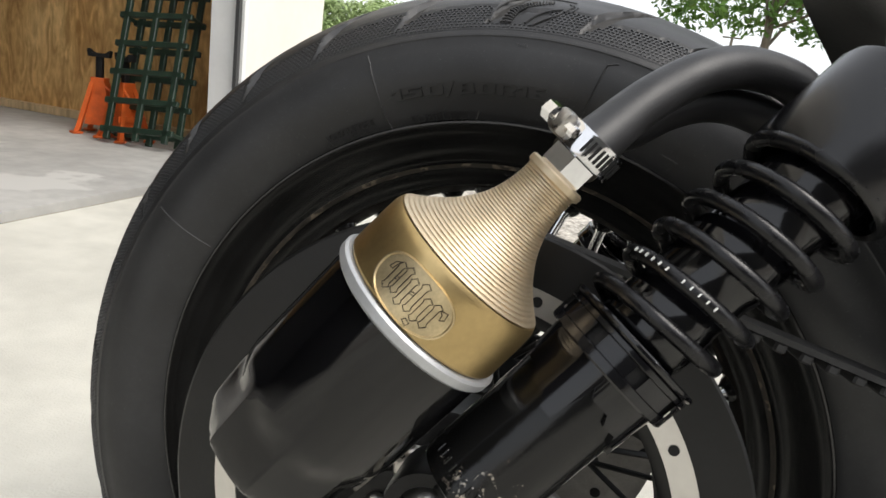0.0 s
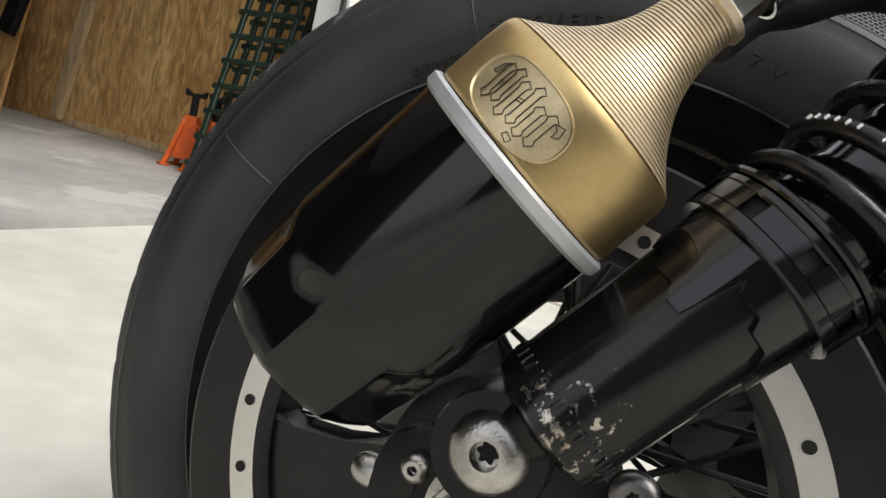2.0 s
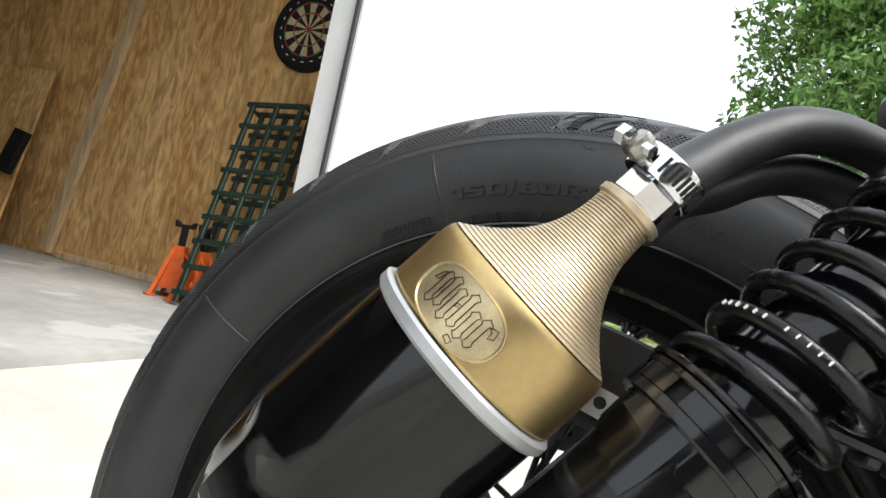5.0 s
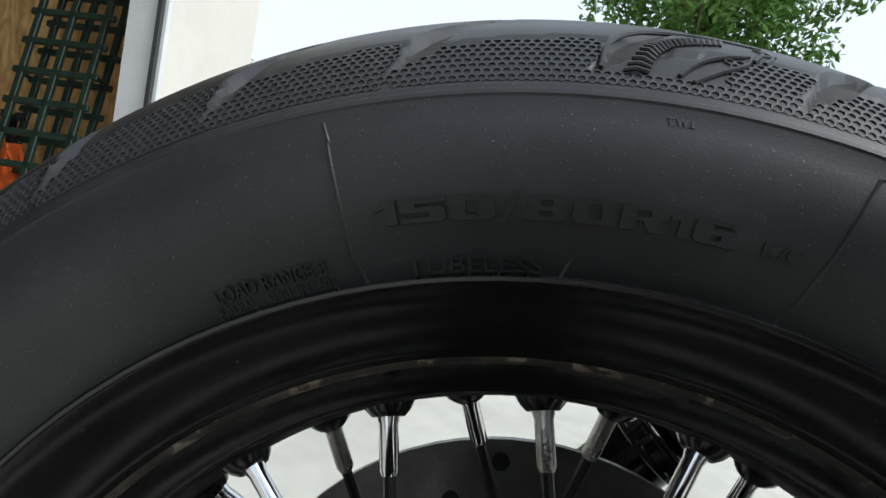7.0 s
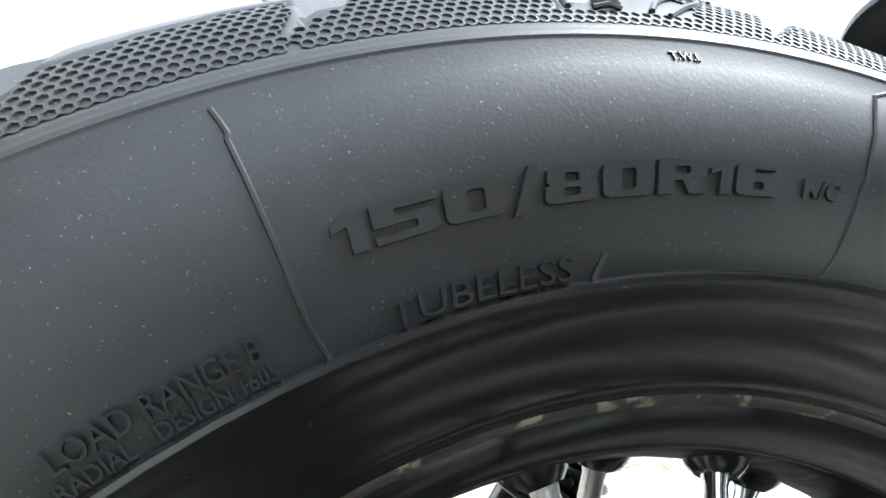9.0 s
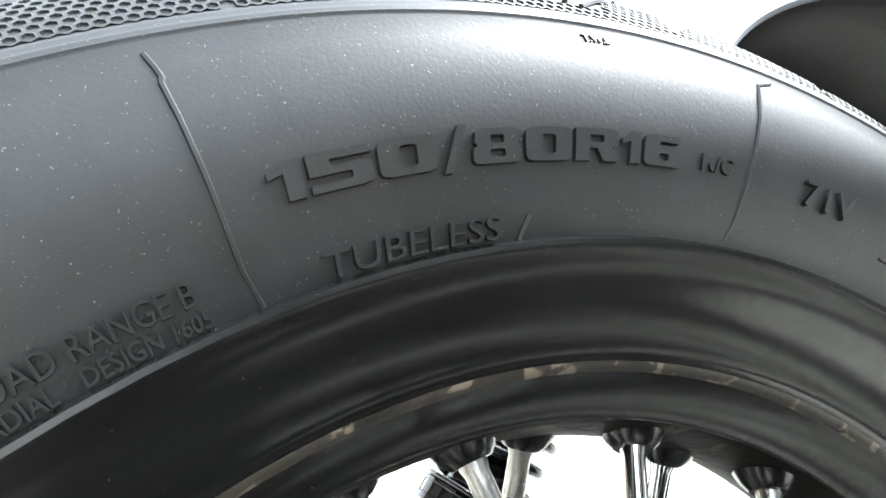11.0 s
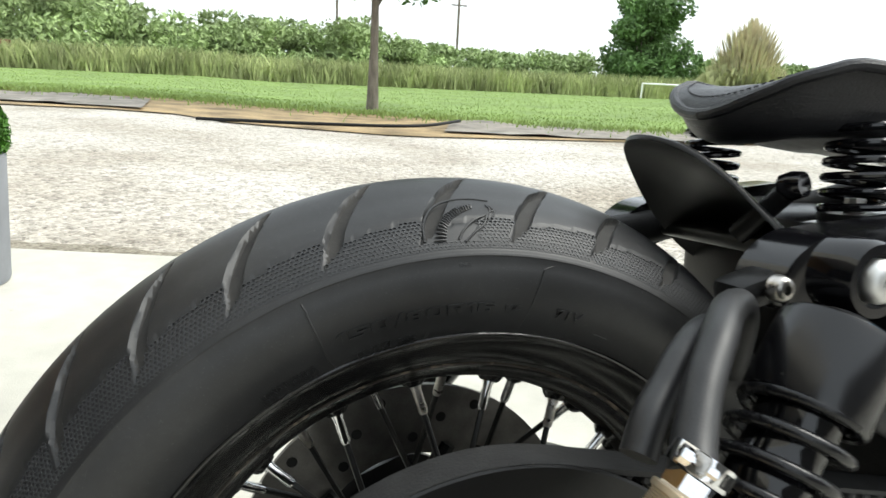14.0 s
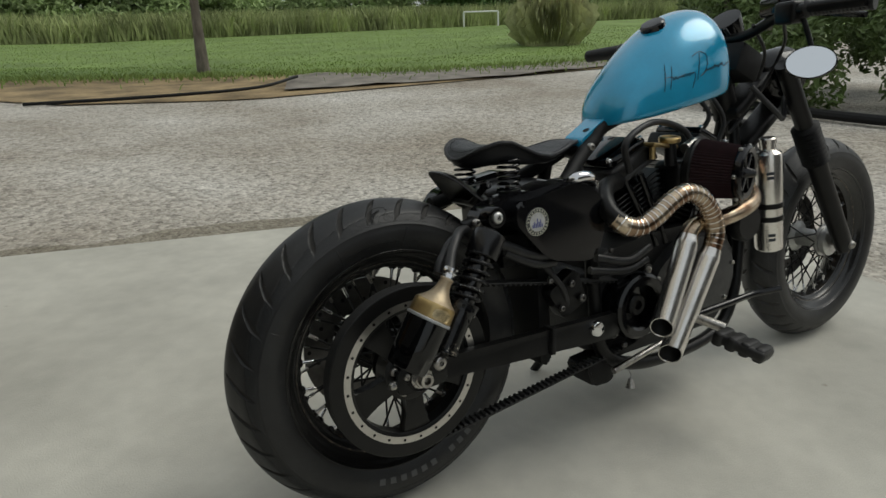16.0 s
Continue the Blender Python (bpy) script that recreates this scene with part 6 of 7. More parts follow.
for name, a, b in (("left_grip", (0.985, 0.395, 0.893), (0.992, 0.265, 0.900)), ("right_grip", (1.02, -0.405, 0.948), (0.995, -0.265, 0.949))):
    a, b = Vector(a), Vector(b)
    d = (b - a).normalized()
    prof = [(0, -0.004), (0.018, -0.003)] + [(0.0175 + (0.0010 if k % 2 else -0.0010), 0.004 * k) for k in range(1, 32)] + [(0.020, 0.128), (0.020, 0.133), (0, 0.133)]
    part(name, lathe(prof, a, d, 24), HOSE, bar, "black rubber grip", angle=50)
part("switch_box", box((0.045, 0.055, 0.05), pose(1.0, -0.235, 0.945, 0, 0, -8), 0.01, 3), BLACK_SATIN, bar)
part("master_cylinder", box((0.05, 0.085, 0.045), pose(1.05, -0.175, 0.965, 0, 0, -25), 0.01, 3), BLACK_GLOSS, bar)
part("brake_hand_lever", tube(smooth_path([(1.06, -0.19, 0.955), (1.09, -0.26, 0.940), (1.085, -0.36, 0.925)], 8), 0.007, 10), BLACK_GLOSS, bar)
part("clutch_lever", tube(smooth_path([(1.04, 0.17, 0.915), (1.06, 0.27, 0.900), (1.05, 0.38, 0.88)], 8), 0.007, 10), BLACK_GLOSS, bar)
part("speedometer", lathe([(0, -0.04), (0.036, -0.035), (0.042, 0), (0.042, 0.012), (0, 0.014)], (1.10, 0.0, 0.945), (-0.6, 0, 0.8), 32), BLACK_GLOSS, bike)
mc, mn = Vector((0.965, -0.310, 0.832)), Vector((-0.770, -0.440, 0.460)).normalized()
mr = frame_to(mn)
bm = bmesh.new()
rows = []
for q, h in ((0.0, -0.022), (0.5, -0.020), (0.86, -0.012), (1.0, 0.0), (0.985, 0.004), (0.95, 0.0045)):
    if q == 0:
        rows.append([bm.verts.new(mc + mr @ Vector((0, 0, h)))])
        continue
    rows.append([bm.verts.new(mc + mr @ Vector((0.052 * q * math.copysign(abs(math.cos(a)) ** (1.15), math.cos(a)), 0.040 * q * math.copysign(abs(math.sin(a)) ** 0.9, math.sin(a)), h))) for a in (2 * math.pi * k / 40 for k in range(40))])
for a, b in zip(rows, rows[1:]):
    for k in range(40):
        if len(a) == 1:
            bm.faces.new((a[0], b[k], b[(k + 1) % 40]))
        else:
            bm.faces.new((a[k], a[(k + 1) % 40], b[(k + 1) % 40], b[k]))
mirror = part("mirror", bm, BLACK_GLOSS, bike, "oval black handlebar mirror")
bm = bmesh.new()
bm.faces.new([bm.verts.new(mc + mr @ Vector((0.0485 * math.copysign(abs(math.cos(a)) ** 1.15, math.cos(a)), 0.0375 * math.copysign(abs(math.sin(a)) ** 0.9, math.sin(a)), 0.0035))) for a in (2 * math.pi * k / 40 for k in range(40))])
part("mirror_glass", bm, mat("mirror_glass", (0.85, 0.88, 0.92), 0.02, 1), mirror, "mirror glass", smooth=False)
part("mirror_stalk", tube(smooth_path([mc - mn * 0.015, (1.02, -0.28, 0.86), (1.01, -0.262, 0.93)], 6), 0.006, 10), BLACK_SATIN, mirror)
for k in range(5):
    y0 = -0.12 + 0.05 * k
    part("control_cable", tube(smooth_path([(1.05, y0 * 1.6, 0.93), (1.17, y0, 0.87 - 0.02 * k), (1.15, y0 * 0.5, 0.74), (1.06, y0 * 0.4, 0.66 + 0.015 * k)], 8), 0.0045, 8), HOSE, bike)
part("fuse_box", box((0.10, 0.09, 0.08), pose(1.09, -0.04, 0.84, 0, 25, 0), 0.012), BLACK_MATT, bike)
part("cable_loop", tube(smooth_path([(1.07, -0.10, 0.78), (1.12, -0.14, 0.71), (1.17, -0.13, 0.69), (1.22, -0.10, 0.74)], 8), 0.007, 10), HOSE, bike)

# ---- the ground ----
def ground_z(x, y):
    """The pad falls slightly away from the garage."""
    return 0.045 - 0.032 * (max(-1.75, min(1.7, x + 0.0)) + 1.75) + 0.011


def sheet(name, outline, mater, lift, step=0.4, label="", thick=0.0):
    """A flat area that follows the ground, with sides when thick."""
    bm = bmesh.new()
    top = [bm.verts.new((x, y, 0)) for x, y in outline]
    bm.faces.new(top)
    xs = [p[0] for p in outline]
    x = math.floor(min(xs) / step) * step
    for cut in (-1.75, 1.7):
        bmesh.ops.bisect_plane(bm, geom=bm.verts[:] + bm.edges[:] + bm.faces[:], plane_co=(cut, 0, 0), plane_no=(1, 0, 0))
    if thick:
        ret = bmesh.ops.extrude_face_region(bm, geom=bm.faces[:])
        low = [v for v in ret["geom"] if isinstance(v, bmesh.types.BMVert)]
        for v in bm.verts:
            v.co.z = ground_z(v.co.x, v.co.y) + lift
        for v in low:
            v.co.z -= thick
    else:
        for v in bm.verts:
            v.co.z = ground_z(v.co.x, v.co.y) + lift
    ob = part(name, bm, mater, None, "", smooth=False)
    return tagged(ob, label, "", "", "structure")


sheet("ground", [(-400, -400), (400, -400), (400, 400), (-400, 400)], GRAVEL, -0.030, label="grey-brown gravel drive")
pad = [(-1.445, 2.335), (-1.445, -4.05), (1.22, -3.6), (2.53, 1.58), (0.42, 1.975), (-0.90, 2.25)]
sheet("concrete_pad", pad, CONCRETE, 0.0, label="pale brushed concrete pad", thick=0.1)

DAMP = flakes("damp_gravel", [(0.09, 0.08, 0.06), (0.24, 0.215, 0.17), (0.42, 0.39, 0.32), (0.16, 0.145, 0.115)], 40, bump=1.0, dist=0.01, big=0.9)
edge_pts = [(-1.64, 2.36), (-0.90, 2.25), (0.42, 1.975), (2.53, 1.58)]
outer = []
for k in range(160):
    t = k / 159 * 3
    i0 = min(2, int(t))
    (xa, ya), (xb, yb) = edge_pts[i0], edge_pts[i0 + 1]
    reach = 0.20 + 0.12 * noise.noise(Vector((t * 3.1, 0.4, 0))) + 0.03 * noise.noise(Vector((t * 14, 2.4, 0)))
    outer.append((xa + (xb - xa) * (t - i0) + 0.03, ya + (yb - ya) * (t - i0) + reach))
sheet("gravel_edge", edge_pts + outer[::-1], DAMP, -0.026, label="dirty dark gravel along the pad's edge")
grass_edge = [(-60, 16), (-8, 14.5), (-2.3, 13.2), (1.7, 12.0), (3.6, 10.8), (5.4, 9.6), (9, 8.6), (14, 8.2), (60, 10), (300, 20), (300, 300), (-300, 300), (-300, 30)]
sheet("lawn", grass_edge, GRASS, 0.012, label="mown green lawn")
dirt = [(-60, 16), (-8, 14.6), (-2.3, 13.3), (1.7, 12.1), (3.6, 10.9), (5.4, 9.7), (9, 8.7), (14, 8.3), (14, 7.3), (8, 7.5), (5, 7.6), (2.2, 7.7), (-0.2, 8.4), (-0.9, 9.3), (-8, 11), (-60, 13)]
sheet("dirt_verge", dirt, DIRT, -0.012, label="dry tan dirt verge")


def leaf_cloud(name, blobs, count, size, material, parent=None, label="", flat=0.0, seed=1, up=0.0):
    """Many small leaf-shaped cards scattered through a set of lumps (centre, radii)."""
    rnd = np.random.RandomState(seed)
    w = np.array([b[1][0] * b[1][1] * b[1][2] for b in blobs]) ** 0.7
    pick = rnd.choice(len(blobs), count, p=w / w.sum())
    c = np.array([b[0] for b in blobs])[pick]
    r = np.array([b[1] for b in blobs])[pick]
    d = rnd.normal(size=(count, 3))
    d /= np.linalg.norm(d, axis=1)[:, None]
    p = c + d * r * (rnd.uniform(0.35, 1.08, count) ** 0.6)[:, None]
    a = rnd.normal(size=(count, 3))
    a[:, 2] += up
    a /= np.linalg.norm(a, axis=1)[:, None]
    b = np.cross(a, rnd.normal(size=(count, 3)))
    b /= np.linalg.norm(b, axis=1)[:, None]
    s = size * rnd.uniform(0.6, 1.3, count)[:, None]
    n_ = np.cross(a, b) * s * 0.18
    v = np.stack([p - a * s, p + b * s * 0.42 + n_, p + a * s, p - b * s * 0.42 + n_], 1).reshape(-1, 3)
    f = np.arange(count * 4).reshape(-1, 4)
    me = bpy.data.meshes.new(name)
    me.from_pydata(v.tolist(), [], f.tolist())
    return finish(name, me, material, parent, label, smooth=False)


def tree(x, y, h, r, trunk_r, seed, label, leaf=0.05, count=9000, base=1.5, material=None, lumps=22):
    rnd = random.Random(seed)
    z0 = ground_z(x, y)
    t = thing("tree", label, "tree", m=pose(x, y, z0 - 0.03))
    part("trunk", tube(smooth_path([(0, 0, 0), (0.02, 0.01, h * 0.3), (-0.02, 0.02, h * 0.6), (0.03, 0, h * 0.85)], 6), lambda q: trunk_r * (1.25 - 0.35 * min(1, q * 6) - 0.65 * q), 14), BARK, t)
    blobs = []
    for k in range(lumps):
        a = rnd.uniform(0, 6.28)
        q = rnd.uniform(0.15, 0.8) * r
        z = rnd.uniform(base + 0.1 * h, h)
        q *= math.sin(max(0.25, (h * 1.08 - z) / (h * 1.08 - base)) ** 0.6 * math.pi * 0.55)
        c = (q * math.cos(a), q * math.sin(a), z)
        blobs.append((c, (r * rnd.uniform(0.2, 0.4), r * rnd.uniform(0.2, 0.4), r * rnd.uniform(0.16, 0.3))))
        if k < 14:
            part("branch", tube(smooth_path([(0, 0, min(z * 0.75, base + 0.2 * k / 14 * h)), (c[0] * 0.5, c[1] * 0.5, z * 0.85), c], 5), lambda u: trunk_r * 0.3 * (1 - 0.8 * u), 6), BARK, t)
    leaf_cloud("crown", blobs, count, leaf, material or LEAF, t, "green leafy crown", seed=seed)
    return t


def bush(x, y, w, h, seed, label, leaf=0.1, count=2500, material=None, z=None):
    rnd = random.Random(seed)
    t = thing("bush", label, "bush", "bushes along the field", m=pose(x, y, (ground_z(x, y) if z is None else z) - 0.02))
    blobs = []
    for k in range(16):
        a, q = rnd.uniform(0, 6.28), rnd.uniform(0, 0.8) * w / 2
        zz = rnd.uniform(0.15, 0.82) * h * (1 - 0.45 * (q / (w / 2)) ** 2)
        blobs.append(((q * math.cos(a), q * math.sin(a), zz), (w * rnd.uniform(0.12, 0.24), w * rnd.uniform(0.12, 0.24), h * rnd.uniform(0.12, 0.22))))
    for k in range(3):
        part("stem", tube([(0.1 * k, 0, 0), (0.2 * w * (k - 1), 0.05, h * 0.6)], 0.03, 6), BARK, t)
    leaf_cloud("foliage", blobs, count, leaf, material or LEAF_DARK, t, seed=seed)
    return t


tree(2.40, 12.2, 7.6, 2.5, 0.10, 3, "young lawn tree with a slim grey trunk and bright green leaves", 0.085, 22000, 1.75, None, 52)


def blades(name, n, area, h, w, material, label, seed, lean=0.3):
    """Upright tapering blades over an area, as one mesh."""
    rnd = np.random.RandomState(seed)
    x, y = area(rnd, n)
    z = np.array([ground_z(a, b) for a, b in zip(x, y)]) + 0.005
    hh = h * rnd.uniform(0.5, 1.25, n)
    a = rnd.uniform(0, 2 * np.pi, n)
    ww = w * rnd.uniform(0.6, 1.3, n)
    dx, dy = np.cos(a) * ww, np.sin(a) * ww
    lx, ly = rnd.normal(0, lean, n) * hh, rnd.normal(0, lean, n) * hh
    v = np.stack([np.stack([x - dx, y - dy, z], 1), np.stack([x + dx, y + dy, z], 1), np.stack([x + lx * 0.4 + dx * 0.7, y + ly * 0.4 + dy * 0.7, z + hh * 0.6], 1), np.stack([x + lx, y + ly, z + hh], 1), np.stack([x + lx * 0.4 - dx * 0.7, y + ly * 0.4 - dy * 0.7, z + hh * 0.6], 1)], 1).reshape(-1, 3)
    me = bpy.data.meshes.new(name)
    me.from_pydata(v.tolist(), [], np.arange(n * 5).reshape(-1, 5).tolist())
    ob = finish(name, me, material, None, "", smooth=False)
    return tagged(ob, label, "grass", "", "stuff")


def lawn_area(rnd, n):
    t = rnd.uniform(0, 1, n) ** 1.6
    y = 9.2 + t * 26
    x = rnd.uniform(-12, 26, n)
    edge = np.interp(x, [-60, -8, -2.3, 1.7, 3.6, 5.4, 9, 14, 60], [16, 14.5, 13.2, 12.0, 10.8, 9.6, 8.6, 8.2, 10])
    y = np.maximum(y, edge + rnd.uniform(0, 3, n))
    return x, y


blades("lawn_grass", 60000, lawn_area, 0.032, 0.012, GRASS_BLADE, "short green lawn grass", 5)


def weed_area(rnd, n):
    y = 33 + rnd.uniform(0, 1, n) ** 1.5 * 22
    return rnd.uniform(-40, 60, n) * (y / 40), y + 0.0


blades("tall_weeds", 42000, weed_area, 1.15, 0.05, WEED, "tall green and straw-coloured weeds at the field's edge", 6, 0.25)


def verge_area(rnd, n):
    x = rnd.uniform(-8, 12, n)
    edge = np.interp(x, [-60, -8, -2.3, 1.7, 3.6, 5.4, 9, 14, 60], [16, 14.5, 13.2, 12.0, 10.8, 9.6, 8.6, 8.2, 10])
    return x, edge - rnd.exponential(0.35, n)


blades("verge_grass", 5000, verge_area, 0.10, 0.012, GRASS_BLADE, "loose grass tufts creeping over the dirt", 7, 0.4)
for k, (x, y, w, h) in enumerate([(-32, 50, 12, 6.2), (-24, 50, 11, 7.0), (-17, 50, 10, 6.4), (-11, 48, 10, 5.6), (-5, 50, 10, 4.8), (1, 48, 9, 4.6), (7, 50, 9, 5.2), (13, 52, 9, 3.6), (20, 52, 9, 3.4), (26, 52, 9, 3.8), (34, 50, 9, 3.8), (40, 48, 9, 3.6), (46, 46, 9, 3.4), (53, 44, 9, 3.4), (60, 40, 10, 4.0), (66, 34, 10, 4.2)]):
    bush(x, y, w, h, 20 + k, "wild green hedgerow bush beyond the tall weeds", 0.24, 3600, LEAF_WILD)
    bush(x + 3.4, y + 5, w, h * 1.02, 120 + k, "wild green hedgerow bush beyond the tall weeds", 0.26, 3200, LEAF_WILD)
tree(31.0, 46, 6.9, 4.3, 0.22, 41, "dense round green tree at the field's edge", 0.24, 14000, 0.5, mat("dark_tree_leaves", (0.11, 0.21, 0.05), 0.6, 0, 0.4, 0.6), 40)

# pampas clump
pam = thing("pampas_grass", "large pampas grass clump with pale straw plumes on the lawn", "ornamental grass", m=pose(12.3, 13.6, -0.06))
rnd = np.random.RandomState(9)
n = 7000
rv = []
for k in range(n):
    a = rnd.uniform(0, 6.28)
    d = np.array([math.cos(a), math.sin(a), 0])
    q, o = math.sqrt(rnd.uniform(0, 1)), rnd.uniform(0.0, 1.0) ** 0.8
    h = rnd.uniform(0.7, 1.75) * math.sqrt(1.08 - 0.55 * q * q)
    s = np.array([-d[1], d[0], 0]) * 0.012
    up = np.array([0, 0, 1.0])
    p0, p1 = d * q * 0.80, d * (q * 0.86 + o * 0.08) + up * h * 0.52
    p2, p3 = d * (q * 0.88 + o * 0.24) + up * h * (0.92 - 0.06 * o), d * (q * 0.9 + o * rnd.uniform(0.15, 0.5)) + up * h * (1.08 - rnd.uniform(0.25, 0.6) * o ** 1.5)
    rv += [p0 - s, p0 + s, p1 + s, p2 + s * 0.7, p3, p2 - s * 0.7, p1 - s]
me = bpy.data.meshes.new("leaves")
me.from_pydata([tuple(v) for v in rv], [], np.arange(n * 7).reshape(-1, 7).tolist())
finish("leaves", me, mat("pampas_leaf", (0.55, 0.56, 0.29), 0.7, 0, 0.35, 3), pam, "arching green and straw leaves", smooth=False)
rv = []
for k in range(900):
    aa = rnd.uniform(0, 6.28)
    d = np.array([math.cos(aa), math.sin(aa), 0])
    o = rnd.uniform(0.0, 1.0)
    h = rnd.uniform(1.55, 2.6) * math.sqrt(1 - 0.5 * o * o)
    s = np.array([-d[1], d[0], 0]) * 0.030
    p0, p1, p2, p3 = d * o * 0.3 + np.array([0, 0, 0.8]), d * o * 0.7 + np.array([0, 0, h - 0.55]), d * o * 0.9 + np.array([0, 0, h - 0.2]), d * o + np.array([0, 0, h])
    rv += [p0, p1 + s * 0.5, p2 + s, p3, p2 - s, p1 - s * 0.5]
me = bpy.data.meshes.new("plumes")
me.from_pydata([tuple(v) for v in rv], [], np.arange(900 * 6).reshape(-1, 6).tolist())
finish("plumes", me, PLUME, pam, "pale straw plumes", smooth=False)

# landscape fabric, far posts and the white goal
for k, outline in enumerate(([(-3.8, 10.6), (-1.35, 9.6), (-1.5, 12.0), (-5.0, 13.2)], [(2.6, 8.2), (6.2, 7.5), (9.2, 7.6), (9.0, 8.6), (5.2, 9.6), (3.4, 10.3)])):
    bm = bmesh.new()
    n_ = 16
    pts = outline
    vs = [bm.verts.new((x, y, 0)) for x, y in pts]
    bm.faces.new(vs)
    bmesh.ops.triangulate(bm, faces=bm.faces[:])
    bmesh.ops.subdivide_edges(bm, edges=bm.edges[:], cuts=7, use_grid_fill=True)
    for v in bm.verts:
        v.co.z = ground_z(v.co.x, v.co.y) + 0.012 + 0.05 * max(0, noise.noise(v.co * 0.9 + Vector((k * 7, 0, 0)))) + 0.02 * noise.noise(v.co * 4)
    tagged(part("landscape_fabric", bm, FABRIC, None, "", angle=60), "dark crumpled landscape fabric laid on the dirt", "ground cover", "fabric sheets")
tagged(part("drain_pipe", tube(smooth_path([(-0.6, 8.55, 0.02), (0.8, 8.2, 0.02), (2.2, 8.25, 0.02), (3.2, 9.3, 0.03)], 8), 0.022, 12), BLACK_MATT), "black plastic pipe lying along the dirt edge", "pipe")
goal = thing("white_goal", "small white tube goal frame standing in the grass", "goal", m=pose(22.2, 32.7, -0.06))
for a, b in (((0, 0, 0), (0, 0, 0.85)), ((2.0, -0.7, 0), (2.0, -0.7, 0.85)), ((0, 0, 0.85), (2.0, -0.7, 0.85))):
    part("post" if a[2] == 0 else "crossbar", tube([a, b], 0.05, 10), WHITE_TRIM, goal)
tagged(part("sign_post", box((0.9, 0.4, 1.5), pose(-13.2, 46, 0.7), 0.03), mat("rust_red_paint", (0.22, 0.07, 0.05), 0.7, 0, 0.3, 3)), "rust-red box post in the tall weeds", "post")
for x, y in ((10.2, 70), (24, 72), (44.5, 62)):
    pole = thing("utility_pole", "thin wooden utility pole far behind the field", "utility pole", "utility poles", m=pose(x, y, -0.1))
    part("pole", tube([(0, 0, 0), (0, 0, 9)], 0.14, 10), BARK, pole)
    part("crossarm", box((1.8, 0.12, 0.14), pose(0, 0, 8.3)), BARK, pole)

# hedge bed beside the drive
for k, (x, y, w, h) in enumerate([(6.4, 3.1, 1.6, 1.5), (7.4, 4.3, 1.8, 1.8), (8.6, 5.6, 1.8, 1.9), (6.9, 1.7, 1.7, 1.7), (8.2, 2.8, 1.9, 2.1), (7.4, 0.3, 1.7, 1.8)]):
    bush(x, y, w, h, 60 + k, "dark green leafy hedge shrub beside the gravel drive", 0.055, 5000, None)
tagged(part("bed_edging", tube(smooth_path([(7.9, 6.2, -0.02), (6.0, 3.6, -0.02), (5.7, 2.2, -0.02), (5.9, 0.4, -0.02)], 8), 0.045, 10), BLACK_MATT), "black edging along the hedge bed", "edging")

# planter with a clipped ball
pl = thing("planter", "tall grey planter with a clipped green ball shrub on the pad", "planter", m=pose(-0.93, 1.86, ground_z(-0.93, 1.86)))
part("pot", lathe([(0, 0), (0.115, 0), (0.12, 0.01), (0.145, 0.375), (0.145, 0.39), (0.128, 0.39), (0.122, 0.34), (0, 0.34)], (0, 0, 0), (0, 0, 1), 48), PLANTER, pl, "smooth grey tapered pot", angle=40)
rnd = np.random.RandomState(4)
leaf_cloud("ball_shrub", [((0, 0, 0.455), (0.155, 0.155, 0.14))], 9000, 0.016, mat("boxwood_green", (0.07, 0.2, 0.012), 0.6, 0, 0.35, 10), pl, "bright green clipped ball", seed=4)

# surface of the unseen walls, dark so that the glossy blacks mirror little
UNSEEN_DARK = mat("unseen_wall_dark", (0.09, 0.088, 0.083), 0.7, 0, 0.35, 3, 0.3, 40, stretch=(0.4, 0.4, 4))
# ---- the garage ----
def wall_box(name, a, b, z0, z1, thick, material, label, side=1):
    """An upright slab from a to b in plan, thickened to one side."""
    a, b = Vector(a), Vector(b)
    d = (b - a).normalized()
    nn = Vector((-d.y, d.x)) * thick * side
    bm = prism([tuple(a), tuple(b), tuple(b + nn), tuple(a + nn)], z0, z1, "z")
    return tagged(part(name, bm, material, None, "", smooth=False), label, "", "", "structure")


FZ = ground_z(-2, 1) + 0.002
FRONT, PLY = -1.64, 2.85
bm = prism([(-1.485, PLY), (-1.485, -2.6), (-6.2, -2.6), (-6.2, PLY)], FZ - 0.12, FZ + 0.006, "z")
JOINT = mat("joint_filler", (0.33, 0.31, 0.25), 0.9, 0, 0.3, 8, 0.4, 200)
sheet("expansion_joint", [(-1.486, 2.335), (-1.486, -2.6), (-1.444, -2.6), (-1.444, 2.335)], JOINT, -0.012, label="dusty expansion joint between the floor and the pad")
tagged(part("garage_floor", bm, FLOOR_GREY, None, "", smooth=False), "worn grey garage concrete floor", "", "", "structure")
wall_box("wall_plywood", (FRONT - 0.06, PLY), (-6.2, PLY), 0.0, 2.9, -0.10, PLYWOOD, "bare plywood wall")
# back and far side stay unseen; their dark tone is chosen for reflections
wall_box("wall_back", (-6.2, PLY + 0.1), (-6.2, -2.7), 0.0, 2.9, -0.10, UNSEEN_DARK, "unseen dark grey back wall of the garage")
wall_box("wall_far_side", (-6.2, -2.6), (FRONT, -2.6), 0.0, 2.9, -0.12, UNSEEN_DARK, "unseen dark grey side wall of the garage")
wall_box("wall_front", (FRONT, 2.41), (FRONT, 3.25), 0.0, 3.4, 0.16, WHITE_WALL, "cream painted outside wall beside the garage door")
wall_box("wall_end", (FRONT - 0.16, 3.25), (-6.4, 3.25), 0.0, 3.4, 0.12, WHITE_WALL, "cream end wall")
wall_box("wall_header", (FRONT, 2.41), (FRONT, -2.72), 2.35, 3.4, -0.16, WHITE_WALL, "cream wall above the garage opening", side=1)
